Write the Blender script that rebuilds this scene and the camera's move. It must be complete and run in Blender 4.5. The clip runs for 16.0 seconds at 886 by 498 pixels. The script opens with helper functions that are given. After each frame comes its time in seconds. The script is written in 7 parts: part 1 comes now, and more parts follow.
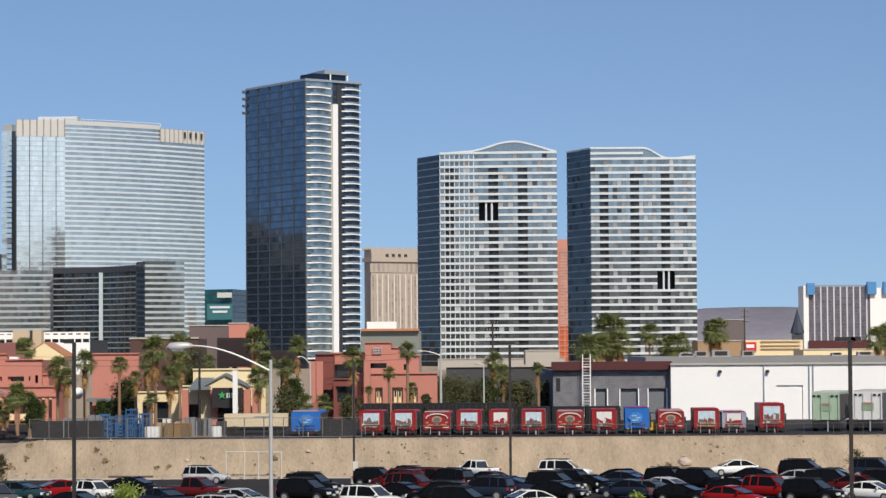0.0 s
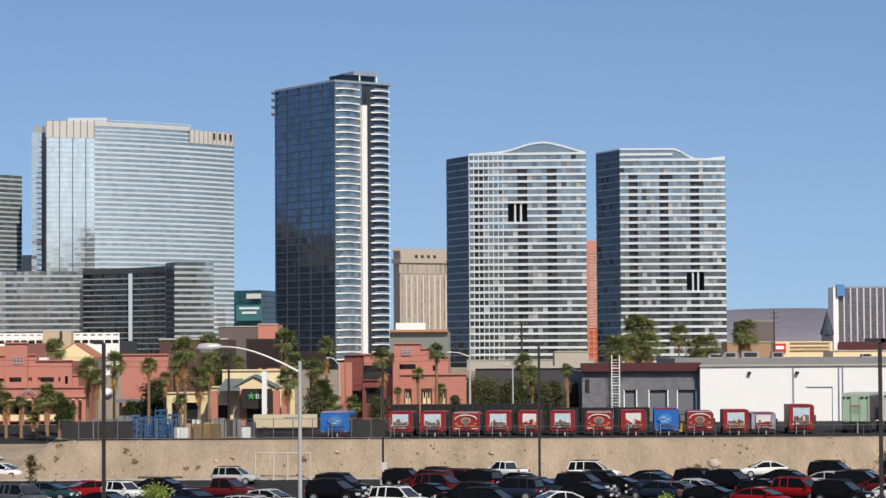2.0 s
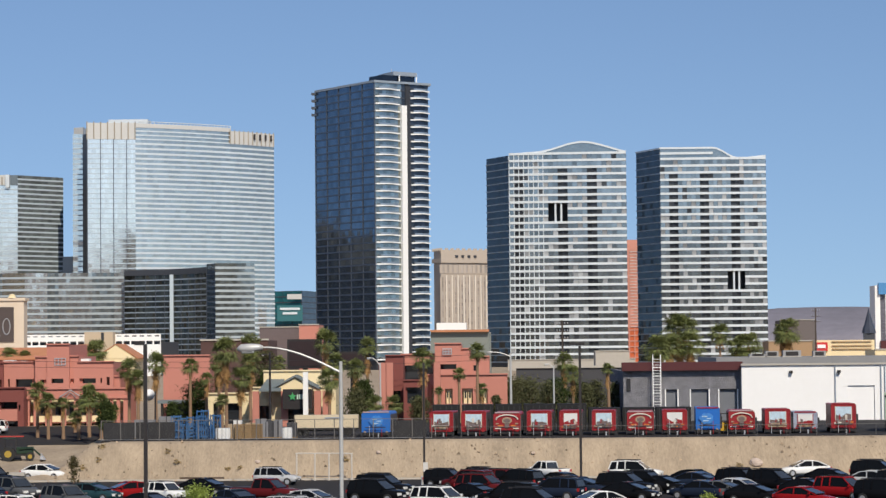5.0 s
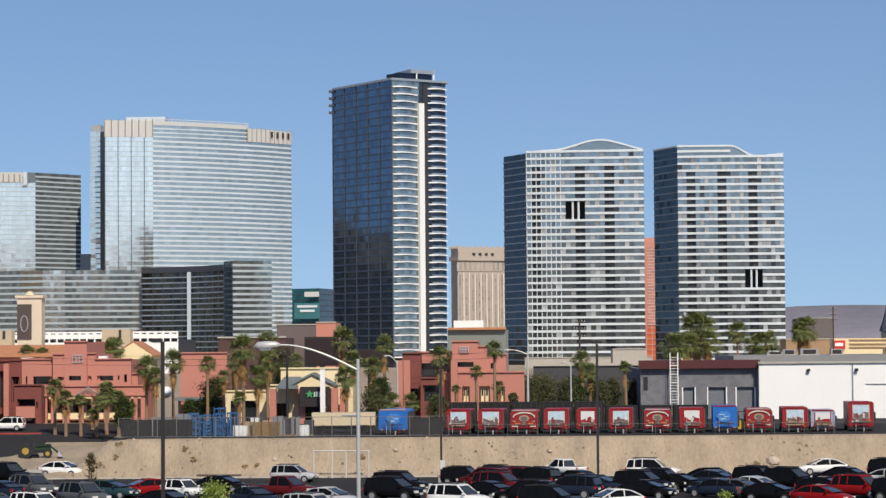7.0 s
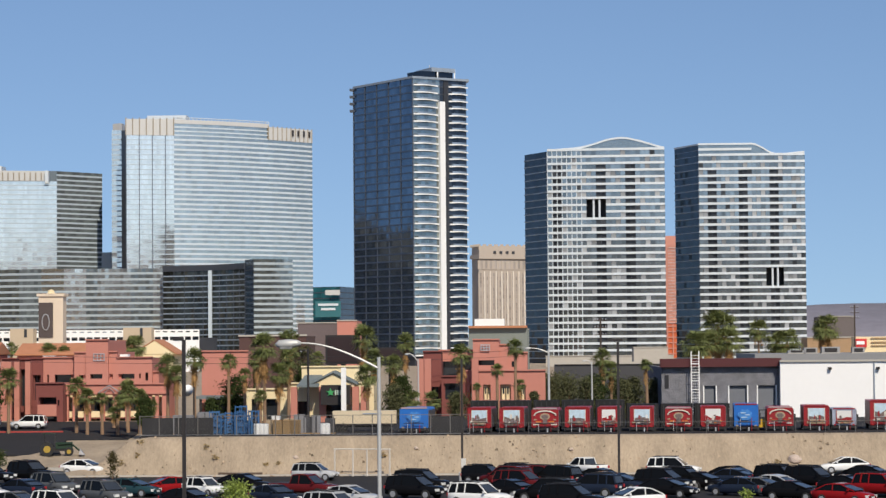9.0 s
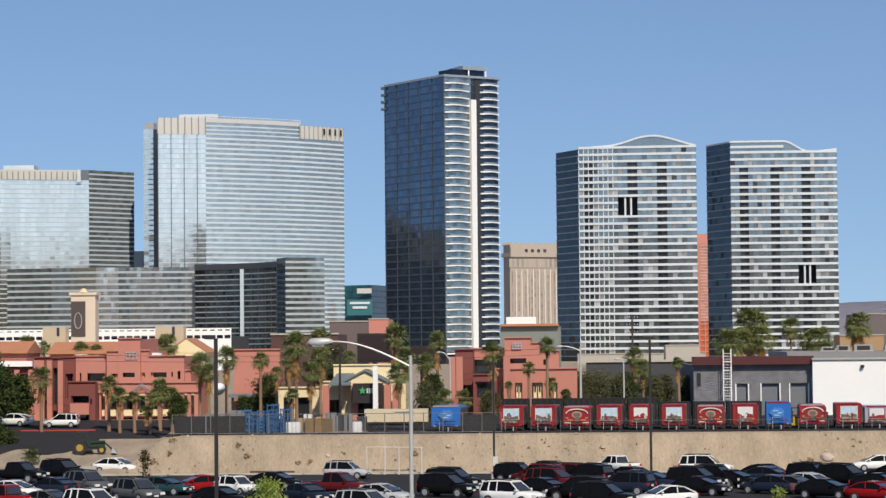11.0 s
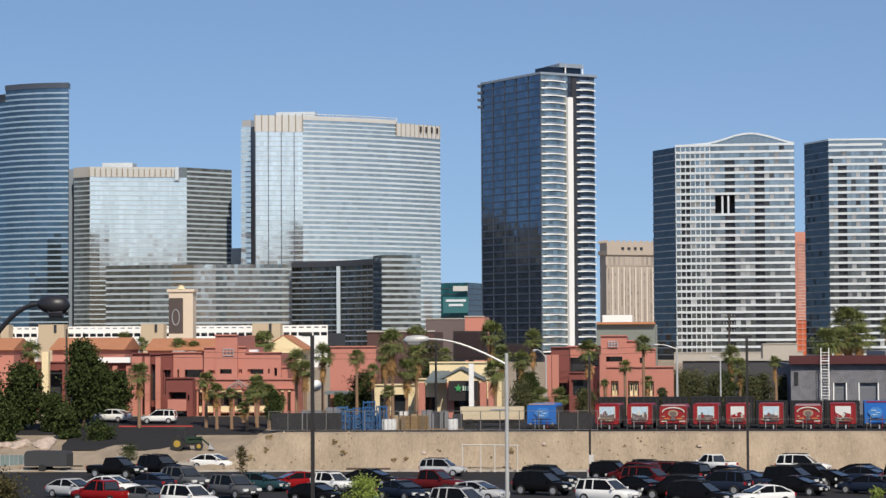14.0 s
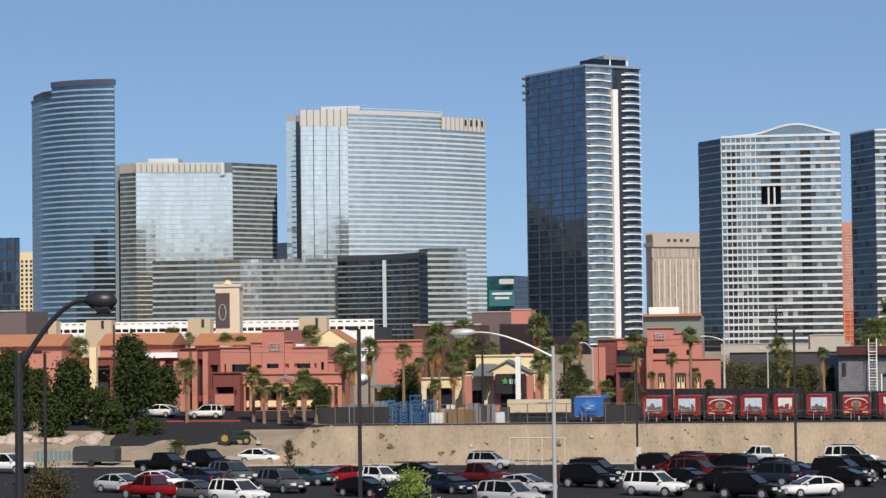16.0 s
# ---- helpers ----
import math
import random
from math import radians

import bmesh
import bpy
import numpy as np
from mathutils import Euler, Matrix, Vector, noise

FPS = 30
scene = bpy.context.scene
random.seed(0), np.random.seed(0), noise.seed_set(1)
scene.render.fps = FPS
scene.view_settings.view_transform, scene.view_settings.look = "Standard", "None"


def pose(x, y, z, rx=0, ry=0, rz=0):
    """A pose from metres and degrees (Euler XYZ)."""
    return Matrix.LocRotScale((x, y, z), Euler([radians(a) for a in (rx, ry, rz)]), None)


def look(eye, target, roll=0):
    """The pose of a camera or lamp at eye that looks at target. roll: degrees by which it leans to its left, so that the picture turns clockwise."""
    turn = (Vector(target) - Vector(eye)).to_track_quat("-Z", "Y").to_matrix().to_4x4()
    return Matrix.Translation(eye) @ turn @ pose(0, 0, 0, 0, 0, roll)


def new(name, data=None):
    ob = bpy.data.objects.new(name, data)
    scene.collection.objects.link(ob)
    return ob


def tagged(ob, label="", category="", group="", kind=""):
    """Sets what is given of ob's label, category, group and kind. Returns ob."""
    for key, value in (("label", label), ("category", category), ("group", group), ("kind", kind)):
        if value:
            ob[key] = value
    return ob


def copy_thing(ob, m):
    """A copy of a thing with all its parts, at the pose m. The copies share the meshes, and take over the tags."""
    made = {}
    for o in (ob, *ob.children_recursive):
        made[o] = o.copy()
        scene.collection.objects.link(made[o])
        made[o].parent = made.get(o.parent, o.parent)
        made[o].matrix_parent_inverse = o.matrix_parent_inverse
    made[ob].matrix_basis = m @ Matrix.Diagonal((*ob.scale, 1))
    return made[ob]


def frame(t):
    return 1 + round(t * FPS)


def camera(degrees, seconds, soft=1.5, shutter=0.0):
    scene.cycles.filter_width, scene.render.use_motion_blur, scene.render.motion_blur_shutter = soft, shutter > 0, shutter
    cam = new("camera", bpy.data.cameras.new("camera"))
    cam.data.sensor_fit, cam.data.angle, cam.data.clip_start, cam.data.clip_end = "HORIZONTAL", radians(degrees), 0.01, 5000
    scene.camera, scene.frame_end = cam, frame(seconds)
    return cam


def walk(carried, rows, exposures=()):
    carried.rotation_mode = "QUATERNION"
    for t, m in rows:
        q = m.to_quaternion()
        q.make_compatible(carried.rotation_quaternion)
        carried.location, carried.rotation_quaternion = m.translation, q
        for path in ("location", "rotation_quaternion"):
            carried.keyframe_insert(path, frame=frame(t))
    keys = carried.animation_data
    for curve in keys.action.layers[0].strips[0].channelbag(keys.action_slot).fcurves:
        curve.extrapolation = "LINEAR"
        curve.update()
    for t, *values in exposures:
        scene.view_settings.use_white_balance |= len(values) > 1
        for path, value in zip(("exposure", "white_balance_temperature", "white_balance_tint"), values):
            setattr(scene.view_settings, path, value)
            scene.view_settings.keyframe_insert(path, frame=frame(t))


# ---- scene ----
cam = camera(20.67, 16.0, soft=1.4)
EYE = 12.0
# seconds, pitch, yaw, roll of a hand-held pan from one standpoint
ROWS = [
    (0.0, 2.357, 0.000, -0.380),
    (0.5, 2.364, 0.179, -0.382),
    (1.0, 2.369, 0.354, -0.238),
    (1.5, 2.376, 0.507, -0.317),
    (2.0, 2.388, 0.686, -0.333),
    (2.5, 2.395, 0.862, -0.230),
    (3.0, 2.412, 1.037, -0.361),
    (3.5, 2.413, 1.210, -0.366),
    (4.0, 2.412, 1.380, -0.456),
    (6.5, 2.353, 1.935, -0.444),
    (7.0, 2.344, 2.046, -0.453),
    (7.5, 2.332, 2.164, -0.436),
    (8.0, 2.329, 2.292, -0.423),
    (8.5, 2.316, 2.413, -0.502),
    (9.0, 2.307, 2.539, -0.452),
    (11.5, 2.266, 3.560, -0.540),
    (12.0, 2.266, 3.881, -0.511),
    (12.5, 2.257, 4.290, -0.472),
    (13.0, 2.256, 4.876, -0.500),
    (13.5, 2.249, 5.243, -0.382),
    (14.0, 2.233, 5.554, -0.302),
    (14.5, 2.216, 5.820, -0.481),
    (15.0, 2.183, 6.087, -0.600),
    (15.5, 2.146, 6.344, -0.636),
    (16.0, 2.084, 6.635, -0.675),
]
walk(cam, [(t, pose(0, 0, EYE, 90 + pitch, 0, yaw) @ pose(0, 0, 0, 0, 0, roll)) for t, pitch, yaw, roll in ROWS])

# ---- light ----
SUN = Vector((0.24, -0.68, 0.64)).normalized()
world = bpy.data.worlds.new("sky")
scene.world = world
world.use_nodes = True
wn = world.node_tree
sky = wn.nodes.new("ShaderNodeTexSky")
sky.sky_type = "NISHITA"
sky.sun_disc = False
sky.sun_elevation = math.asin(SUN.z)
sky.sun_rotation = math.atan2(SUN.x, SUN.y)
sky.air_density, sky.dust_density, sky.ozone_density = 1.0, 0.7, 2.4
wtc, wlift = wn.nodes.new("ShaderNodeTexCoord"), wn.nodes.new("ShaderNodeVectorMath")
wlift.inputs[1].default_value = (0, 0, 0.11)
wn.links.new(wtc.outputs["Generated"], wlift.inputs[0])
wn.links.new(wlift.outputs[0], sky.inputs[0])
wtint = wn.nodes.new("ShaderNodeVectorMath")
wtint.operation = "MULTIPLY"
wtint.inputs[1].default_value = (0.90, 0.95, 1.04)
wn.links.new(sky.outputs[0], wtint.inputs[0])
wn.links.new(wtint.outputs[0], wn.nodes["Background"].inputs[0])
wn.nodes["Background"].inputs[1].default_value = 0.105
sun = new("sun", bpy.data.lights.new("sun", "SUN"))
sun.data.energy, sun.data.angle, sun.data.color = 4.0, radians(0.5), (1.0, 0.90, 0.755)
sun.matrix_world = look(SUN * 100, (0, 0, 0))
scene.view_settings.exposure = 0.0

# ---- materials ----
MATS = {}


def mat(name, color, rough=0.7, metal=0.0, var=0.15, scale=1.0, bump=0.15, pick=0.0, stretch=(1, 1, 1), spec=0.5, relief=0.05):
    """A surface with a coarse and a fine variation of its colour and a fine relief; pick varies it from piece to piece."""
    if name in MATS:
        return MATS[name]
    m = MATS[name] = bpy.data.materials.new(name)
    m.use_nodes = True
    nt = m.node_tree
    p = nt.nodes["Principled BSDF"]
    p.inputs["Roughness"].default_value, p.inputs["Metallic"].default_value = rough, metal
    p.inputs["Specular IOR Level"].default_value = spec
    tc, mp = nt.nodes.new("ShaderNodeTexCoord"), nt.nodes.new("ShaderNodeMapping")
    mp.inputs["Scale"].default_value = stretch
    nt.links.new(tc.outputs["Object"], mp.inputs[0])
    fac = None
    for k, s in ((0.6, scale), (0.4, scale * 9)):
        n = nt.nodes.new("ShaderNodeTexNoise")
        n.inputs["Scale"].default_value, n.inputs["Detail"].default_value = s, 5
        nt.links.new(mp.outputs[0], n.inputs["Vector"])
        mul = nt.nodes.new("ShaderNodeMath")
        mul.operation = "MULTIPLY_ADD"
        mul.inputs[1].default_value = k * 2 * var
        nt.links.new(n.outputs["Fac"], mul.inputs[0])
        if fac is None:
            mul.inputs[2].default_value = 1 - var
        else:
            nt.links.new(fac, mul.inputs[2])
        fac, last = mul.outputs[0], n
    if pick:
        geo = nt.nodes.new("ShaderNodeNewGeometry")
        mul = nt.nodes.new("ShaderNodeMath")
        mul.operation = "MULTIPLY_ADD"
        mul.inputs[1].default_value = 2 * pick
        nt.links.new(geo.outputs["Random Per Island"], mul.inputs[0])
        sub = nt.nodes.new("ShaderNodeMath")
        sub.operation = "SUBTRACT"
        sub.inputs[1].default_value = pick
        nt.links.new(fac, mul.inputs[2])
        nt.links.new(mul.outputs[0], sub.inputs[0])
        fac = sub.outputs[0]
    vm = nt.nodes.new("ShaderNodeVectorMath")
    vm.operation = "SCALE"
    vm.inputs[0].default_value = color
    nt.links.new(fac, vm.inputs["Scale"])
    nt.links.new(vm.outputs[0], p.inputs["Base Color"])
    if bump:
        b = nt.nodes.new("ShaderNodeBump")
        b.inputs["Strength"].default_value, b.inputs["Distance"].default_value = bump, relief
        nt.links.new(last.outputs["Fac"], b.inputs["Height"])
        nt.links.new(b.outputs[0], p.inputs["Normal"])
    return m


asphalt = mat("asphalt", (0.030, 0.029, 0.030), 0.95, var=0.35, scale=0.15, bump=0.3, spec=0.2)
sand = mat("sand", (0.355, 0.28, 0.195), 0.95, var=0.7, scale=0.55, bump=0.8, relief=0.12, stretch=(1, 0.4, 0.4))
concrete = mat("concrete", (0.42, 0.39, 0.34), 0.85, var=0.15, scale=0.5)
white_band = mat("white_band", (0.62, 0.675, 0.71), 0.45, var=0.08, scale=0.05, bump=0)
balcony_white = mat("balcony_white", (0.78, 0.79, 0.78), 0.5, var=0.06, scale=0.05, bump=0)
grey_band = mat("grey_band", (0.25, 0.30, 0.36), 0.4, var=0.10, scale=0.05, bump=0)
slate_band = mat("slate_band", (0.085, 0.10, 0.125), 0.35, 0.3, var=0.15, scale=0.05, bump=0)
dark_band = mat("dark_band", (0.05, 0.055, 0.065), 0.4, var=0.15, scale=0.05, bump=0)
glass_blue = mat("glass_blue", (0.125, 0.18, 0.25), 0.06, 0.85, var=0.2, scale=0.05, bump=0, pick=0.2)
# stretched tone in silver, steel and moss glass stands for streaky reflections
glass_silver = mat("glass_silver", (0.90, 0.865, 0.75), 0.08, 0.9, var=0.34, scale=0.07, bump=0, pick=0.05, stretch=(1, 1, 0.07))
glass_steel = mat("glass_steel", (0.645, 0.625, 0.54), 0.08, 0.9, var=0.3, scale=0.03, bump=0, pick=0.10, stretch=(1, 1, 0.3))
glass_sea = mat("glass_sea", (0.14, 0.20, 0.235), 0.07, 0.88, var=0.22, scale=0.03, bump=0, pick=0.12)
glass_night = mat("glass_night", (0.034, 0.046, 0.062), 0.06, 0.8, var=0.2, scale=0.04, bump=0, pick=0.25)
glass_dark = mat("glass_dark", (0.075, 0.085, 0.10), 0.06, 0.7, var=0.15, scale=0.04, bump=0, pick=0.35)
glass_green = mat("glass_green", (0.30, 0.33, 0.32), 0.08, 0.8, var=0.35, scale=0.05, bump=0, pick=0.35)
glass_moss = mat("glass_moss", (0.34, 0.37, 0.35), 0.08, 0.8, var=0.35, scale=0.05, bump=0, pick=0.35, stretch=(1, 1, 0.2))
glass_grey = mat("glass_grey", (0.17, 0.195, 0.20), 0.2, 0.35, var=0.3, scale=0.04, bump=0, pick=0.3)
glass_slot = mat("glass_slot", (0.05, 0.055, 0.05), 0.08, 0.5, var=0.3, scale=0.05, bump=0, pick=0.6)
night_band = mat("night_band", (0.06, 0.085, 0.13), 0.3, 0.2, var=0.3, scale=0.06, bump=0)
rail_glass = mat("rail_glass", (0.38, 0.42, 0.44), 0.12, 0.7, var=0.05, scale=0.05, bump=0)
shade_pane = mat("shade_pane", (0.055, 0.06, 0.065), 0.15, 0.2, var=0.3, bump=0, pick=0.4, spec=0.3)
sea_band = mat("sea_band", (0.46, 0.57, 0.63), 0.25, 0.5, var=0.2, scale=0.03, bump=0)
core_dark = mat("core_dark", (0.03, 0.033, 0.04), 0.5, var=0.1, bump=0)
bright_band = mat("bright_band", (0.56, 0.62, 0.66), 0.4, 0.0, var=0.35, scale=0.04, bump=0)
pale_band = mat("pale_band", (0.46, 0.535, 0.585), 0.4, var=0.08, scale=0.05, bump=0)
podium_band = mat("podium_band", (0.37, 0.425, 0.45), 0.4, var=0.3, scale=0.06, bump=0)
beige_metal = mat("beige_metal", (0.53, 0.53, 0.51), 0.5, var=0.1, scale=0.1, bump=0)
beige_wall = mat("beige_wall", (0.42, 0.36, 0.30), 0.8, var=0.08, scale=0.05)
tower_cream = mat("tower_cream", (0.66, 0.55, 0.43), 0.85, var=0.1, scale=0.3)
tower_beige = mat("tower_beige", (0.50, 0.40, 0.28), 0.85, var=0.08, scale=0.3)
cream = mat("cream", (0.78, 0.65, 0.40), 0.85, var=0.08, scale=0.3)
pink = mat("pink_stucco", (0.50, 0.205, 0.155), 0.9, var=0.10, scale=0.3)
# dark red stucco, also used to paint shade on some pink inn fronts
pink_dark = mat("dark_red_shade_stucco", (0.20, 0.06, 0.05), 0.9, var=0.12, scale=0.3)
terracotta = mat("terracotta", (0.46, 0.20, 0.10), 0.85, var=0.2, scale=0.5)
orange = mat("orange_panel", (0.50, 0.105, 0.03), 0.6, var=0.1, scale=0.1)
white_wall = mat("white_wall", (0.84, 0.835, 0.815), 0.8, var=0.05, scale=0.2)
grey_block = mat("grey_block", (0.225, 0.225, 0.245), 0.95, var=0.6, scale=1.3, bump=1.0, relief=0.2)
maroon = mat("maroon", (0.075, 0.012, 0.013), 0.6, var=0.12)
steel = mat("galvanised_steel", (0.55, 0.55, 0.55), 0.4, 0.6, var=0.08)
bronze = mat("dark_bronze_paint", (0.022, 0.018, 0.017), 0.5, var=0.15)
roof_grey = mat("roof_grey", (0.23, 0.23, 0.23), 0.9, var=0.2, scale=0.3)
black = mat("black_plastic", (0.02, 0.02, 0.022), 0.5, var=0.1)
trunk_mat = mat("palm_trunk", (0.26, 0.165, 0.10), 0.95, var=0.3, scale=2.0, bump=0.6)
frond_mat = mat("palm_frond", (0.13, 0.15, 0.042), 0.7, var=0.25, scale=0.8, bump=0, pick=0.5)
dead_frond = mat("dry_frond", (0.36, 0.21, 0.085), 0.95, var=0.25, scale=0.8, bump=0, pick=0.35, spec=0.1)
leaf_mat = mat("leaf", (0.045, 0.062, 0.02), 0.9, var=0.3, scale=0.6, bump=0, pick=0.5, spec=0.1)
dusty_leaf = mat("dusty_leaf", (0.085, 0.088, 0.042), 0.9, var=0.3, scale=0.6, bump=0, pick=0.35, spec=0.1)
lime_leaf = mat("lime_leaf", (0.21, 0.27, 0.045), 0.6, var=0.3, scale=0.6, bump=0, pick=0.4)
# hill tone with distance haze mixed into the colour
haze_hill = mat("hill_with_haze", (0.195, 0.185, 0.215), 1.0, var=0.5, scale=0.006, bump=0)
car_glass = mat("car_glass", (0.006, 0.0065, 0.007), 0.05, 0.0, var=0.05, bump=0, spec=0.14)
tyre_mat = mat("tyre", (0.02, 0.02, 0.02), 0.85, var=0.1)
lamp_lens = mat("lamp_lens", (0.75, 0.75, 0.72), 0.2, var=0.03, bump=0)
tail_red = mat("tail_red", (0.35, 0.02, 0.02), 0.3, var=0.05, bump=0)


# ---- shapes ----
class Geo:
    """Collects faces for one mesh."""

    def __init__(self):
        self.v, self.f = [], []

    def face(self, *pts):
        n = len(self.v)
        self.v += [tuple(p) for p in pts]
        self.f.append(tuple(range(n, n + len(pts))))
        return self

    def box(self, x, y, z, sx, sy, sz, rz=0.0):
        """A box with its base centre at x, y, z."""
        c, s, n = math.cos(radians(rz)), math.sin(radians(rz)), len(self.v)
        for dz in (0, sz):
            for dx, dy in ((-1, -1), (1, -1), (1, 1), (-1, 1)):
                a, b = dx * sx / 2, dy * sy / 2
                self.v.append((x + a * c - b * s, y + a * s + b * c, z + dz))
        for q in ((3, 2, 1, 0), (4, 5, 6, 7), (0, 1, 5, 4), (1, 2, 6, 5), (2, 3, 7, 6), (3, 0, 4, 7)):
            self.f.append(tuple(n + i for i in q))
        return self

    def prism(self, poly, z0, z1):
        """An upright prism; z1 may be one height for each corner."""
        n, k = len(self.v), len(poly)
        tops = z1 if isinstance(z1, (list, tuple)) else [z1] * k
        self.v += [(x, y, z0) for x, y in poly] + [(x, y, t) for (x, y), t in zip(poly, tops)]
        self.f.append(tuple(range(n + k - 1, n - 1, -1)))
        self.f.append(tuple(range(n + k, n + 2 * k)))
        for i in range(k):
            j = (i + 1) % k
            self.f.append((n + i, n + j, n + k + j, n + k + i))
        return self

    def tube(self, pts, radii, sides=8):
        n = len(self.v)
        pts = [Vector(p) for p in pts]
        for i, p in enumerate(pts):
            d = (pts[min(i + 1, len(pts) - 1)] - pts[max(i - 1, 0)]).normalized()
            a = d.cross(Vector((0, 1, 0)) if abs(d.y) < 0.9 else Vector((1, 0, 0))).normalized()
            b = d.cross(a)
            r = radii[i] if isinstance(radii, (list, tuple)) else radii
            for k in range(sides):
                w = 2 * math.pi * k / sides
                self.v.append(tuple(p + (a * math.cos(w) + b * math.sin(w)) * r))
        for i in range(len(pts) - 1):
            for k in range(sides):
                q = (k + 1) % sides
                self.f.append((n + i * sides + k, n + i * sides + q, n + (i + 1) * sides + q, n + (i + 1) * sides + k))
        self.f.append(tuple(n + k for k in range(sides - 1, -1, -1)))
        self.f.append(tuple(n + (len(pts) - 1) * sides + k for k in range(sides)))
        return self

    def loft(self, rings):
        n, k = len(self.v), len(rings[0])
        for r in rings:
            self.v += [tuple(p) for p in r]
        for i in range(len(rings) - 1):
            for a in range(k):
                b = (a + 1) % k
                self.f.append((n + i * k + a, n + i * k + b, n + (i + 1) * k + b, n + (i + 1) * k + a))
        self.f.append(tuple(n + a for a in range(k - 1, -1, -1)))
        self.f.append(tuple(n + (len(rings) - 1) * k + a for a in range(k)))
        return self

    def mesh(self, name, material, smooth=False):
        me = bpy.data.meshes.new(name)
        me.from_pydata(self.v, [], self.f)
        bm = bmesh.new()
        bm.from_mesh(me)
        bmesh.ops.recalc_face_normals(bm, faces=bm.faces)
        bm.to_mesh(me)
        bm.free()
        if smooth:
            me.shade_smooth()
        me.materials.append(material)
        return me


def part(name, geo, material, parent, label="", smooth=False, at=None):
    """One mesh object under a thing or a part; geo may be a finished mesh that is shared."""
    me = geo.mesh(name, material, smooth) if isinstance(geo, Geo) else geo
    ob = new(name, me)
    ob.parent = parent
    if at:
        ob.location = at
    if label:
        ob["label"] = label
    return ob


def thing(name, label, category, group="", at=(0, 0, 0), rz=0.0, kind=""):
    ob = tagged(new(name), label, category, group, kind)
    ob.empty_display_size = 0.2
    ob.matrix_world = pose(*at, 0, 0, rz)
    return ob


def setting(name, geo, material, label, smooth=False, category=""):
    return tagged(new(name, geo.mesh(name, material, smooth)), label, category, kind="structure")


def arc(p, q, bulge, n):
    """Points from p to q, bowed by bulge to the near side."""
    p, q = Vector(p), Vector(q)
    d = q - p
    nrm = Vector((d.y, -d.x)).normalized()
    return [tuple(p + d * (i / n) + nrm * bulge * 4 * (i / n) * (1 - i / n)) for i in range(n + 1)]


def outward(pts, k):
    a, b = Vector(pts[max(k - 1, 0)]), Vector(pts[min(k + 1, len(pts) - 1)])
    d = b - a
    return Vector((d.y, -d.x)).normalized()


def offset(pts, dist):
    return [tuple(Vector(p) + outward(pts, k) * dist) for k, p in enumerate(pts)]


def resample(pts, bay):
    out = []
    for a, b in zip(pts, pts[1:]):
        a, b = Vector(a), Vector(b)
        n = max(1, round((b - a).length / bay))
        out += [tuple(a.lerp(b, i / n)) for i in range(n)]
    return out + [tuple(pts[-1])]


def strip(geo, pts, z0, z1, depth, inside=0.5):
    """A solid band that follows pts, standing out by depth."""
    out, back = offset(pts, depth), offset(pts, -inside)
    return geo.loft([[(*o, z0), (*i, z0), (*i, z1), (*o, z1)] for o, i in zip(out, back)])


def facade(parent, pts, z0, z1, floors, bay, glass, band, share=0.35, proud=0.25, tilt=0.003, mullion=None, every=1, skip=None, band_skip=None, thick=0.12):
    """Storeys of single panes with a slab band under each; mullions between the panes."""
    rng = random.Random(len(bpy.data.objects))
    h = (z1 - z0) / floors
    pp = resample(pts, bay)
    panes = Geo()
    for i in range(floors):
        a, b = z0 + (i + share) * h, z0 + (i + 1) * h
        for j in range(len(pp) - 1):
            if skip and skip(i, j):
                continue
            n = outward(pp, j)
            e = [rng.uniform(-tilt, tilt) * h for _ in range(3)]
            (x0, y0), (x1, y1) = pp[j], pp[j + 1]
            panes.face((x0 + n.x * e[0], y0 + n.y * e[0], a), (x1 + n.x * e[1], y1 + n.y * e[1], a),
                       (x1 + n.x * e[2], y1 + n.y * e[2], b), (x0 + n.x * (e[0] + e[2] - e[1]), y0 + n.y * (e[0] + e[2] - e[1]), b))
    tagged(part("window_panes", panes, glass, parent), kind="stuff")
    if share > 0 and band:
        me = strip(Geo(), pts, z0, z0 + share * h, proud).mesh("floor_band", band)
        for i in range(floors):
            if not (band_skip and band_skip(i)):
                part("floor_band", me, band, parent, at=(0, 0, i * h))
    if mullion:
        g = Geo()
        for j in range(0, len(pp), every):
            n = outward(pp, j)
            g.box(pp[j][0] + n.x * 0.1, pp[j][1] + n.y * 0.1, z0, thick, 0.5, z1 - z0, math.degrees(math.atan2(n.y, n.x)) + 90)
        tagged(part("mullions", g, mullion, parent), kind="stuff")


# ---- ground ----
def rise(x, y):
    """Height of the land: a parking lot below, a terrace behind an earth bank, a gentle slope beyond the bank's end."""
    steep = min(1, max(0, (y - 228.6) / 3.6))
    gentle = min(1, max(0, (y - 226) / 58))
    k = min(1, max(0, (x + 45.5) / 6))
    k = k * k * (3 - 2 * k)
    s = 3.5 * (k * steep + (1 - k) * gentle)
    return s


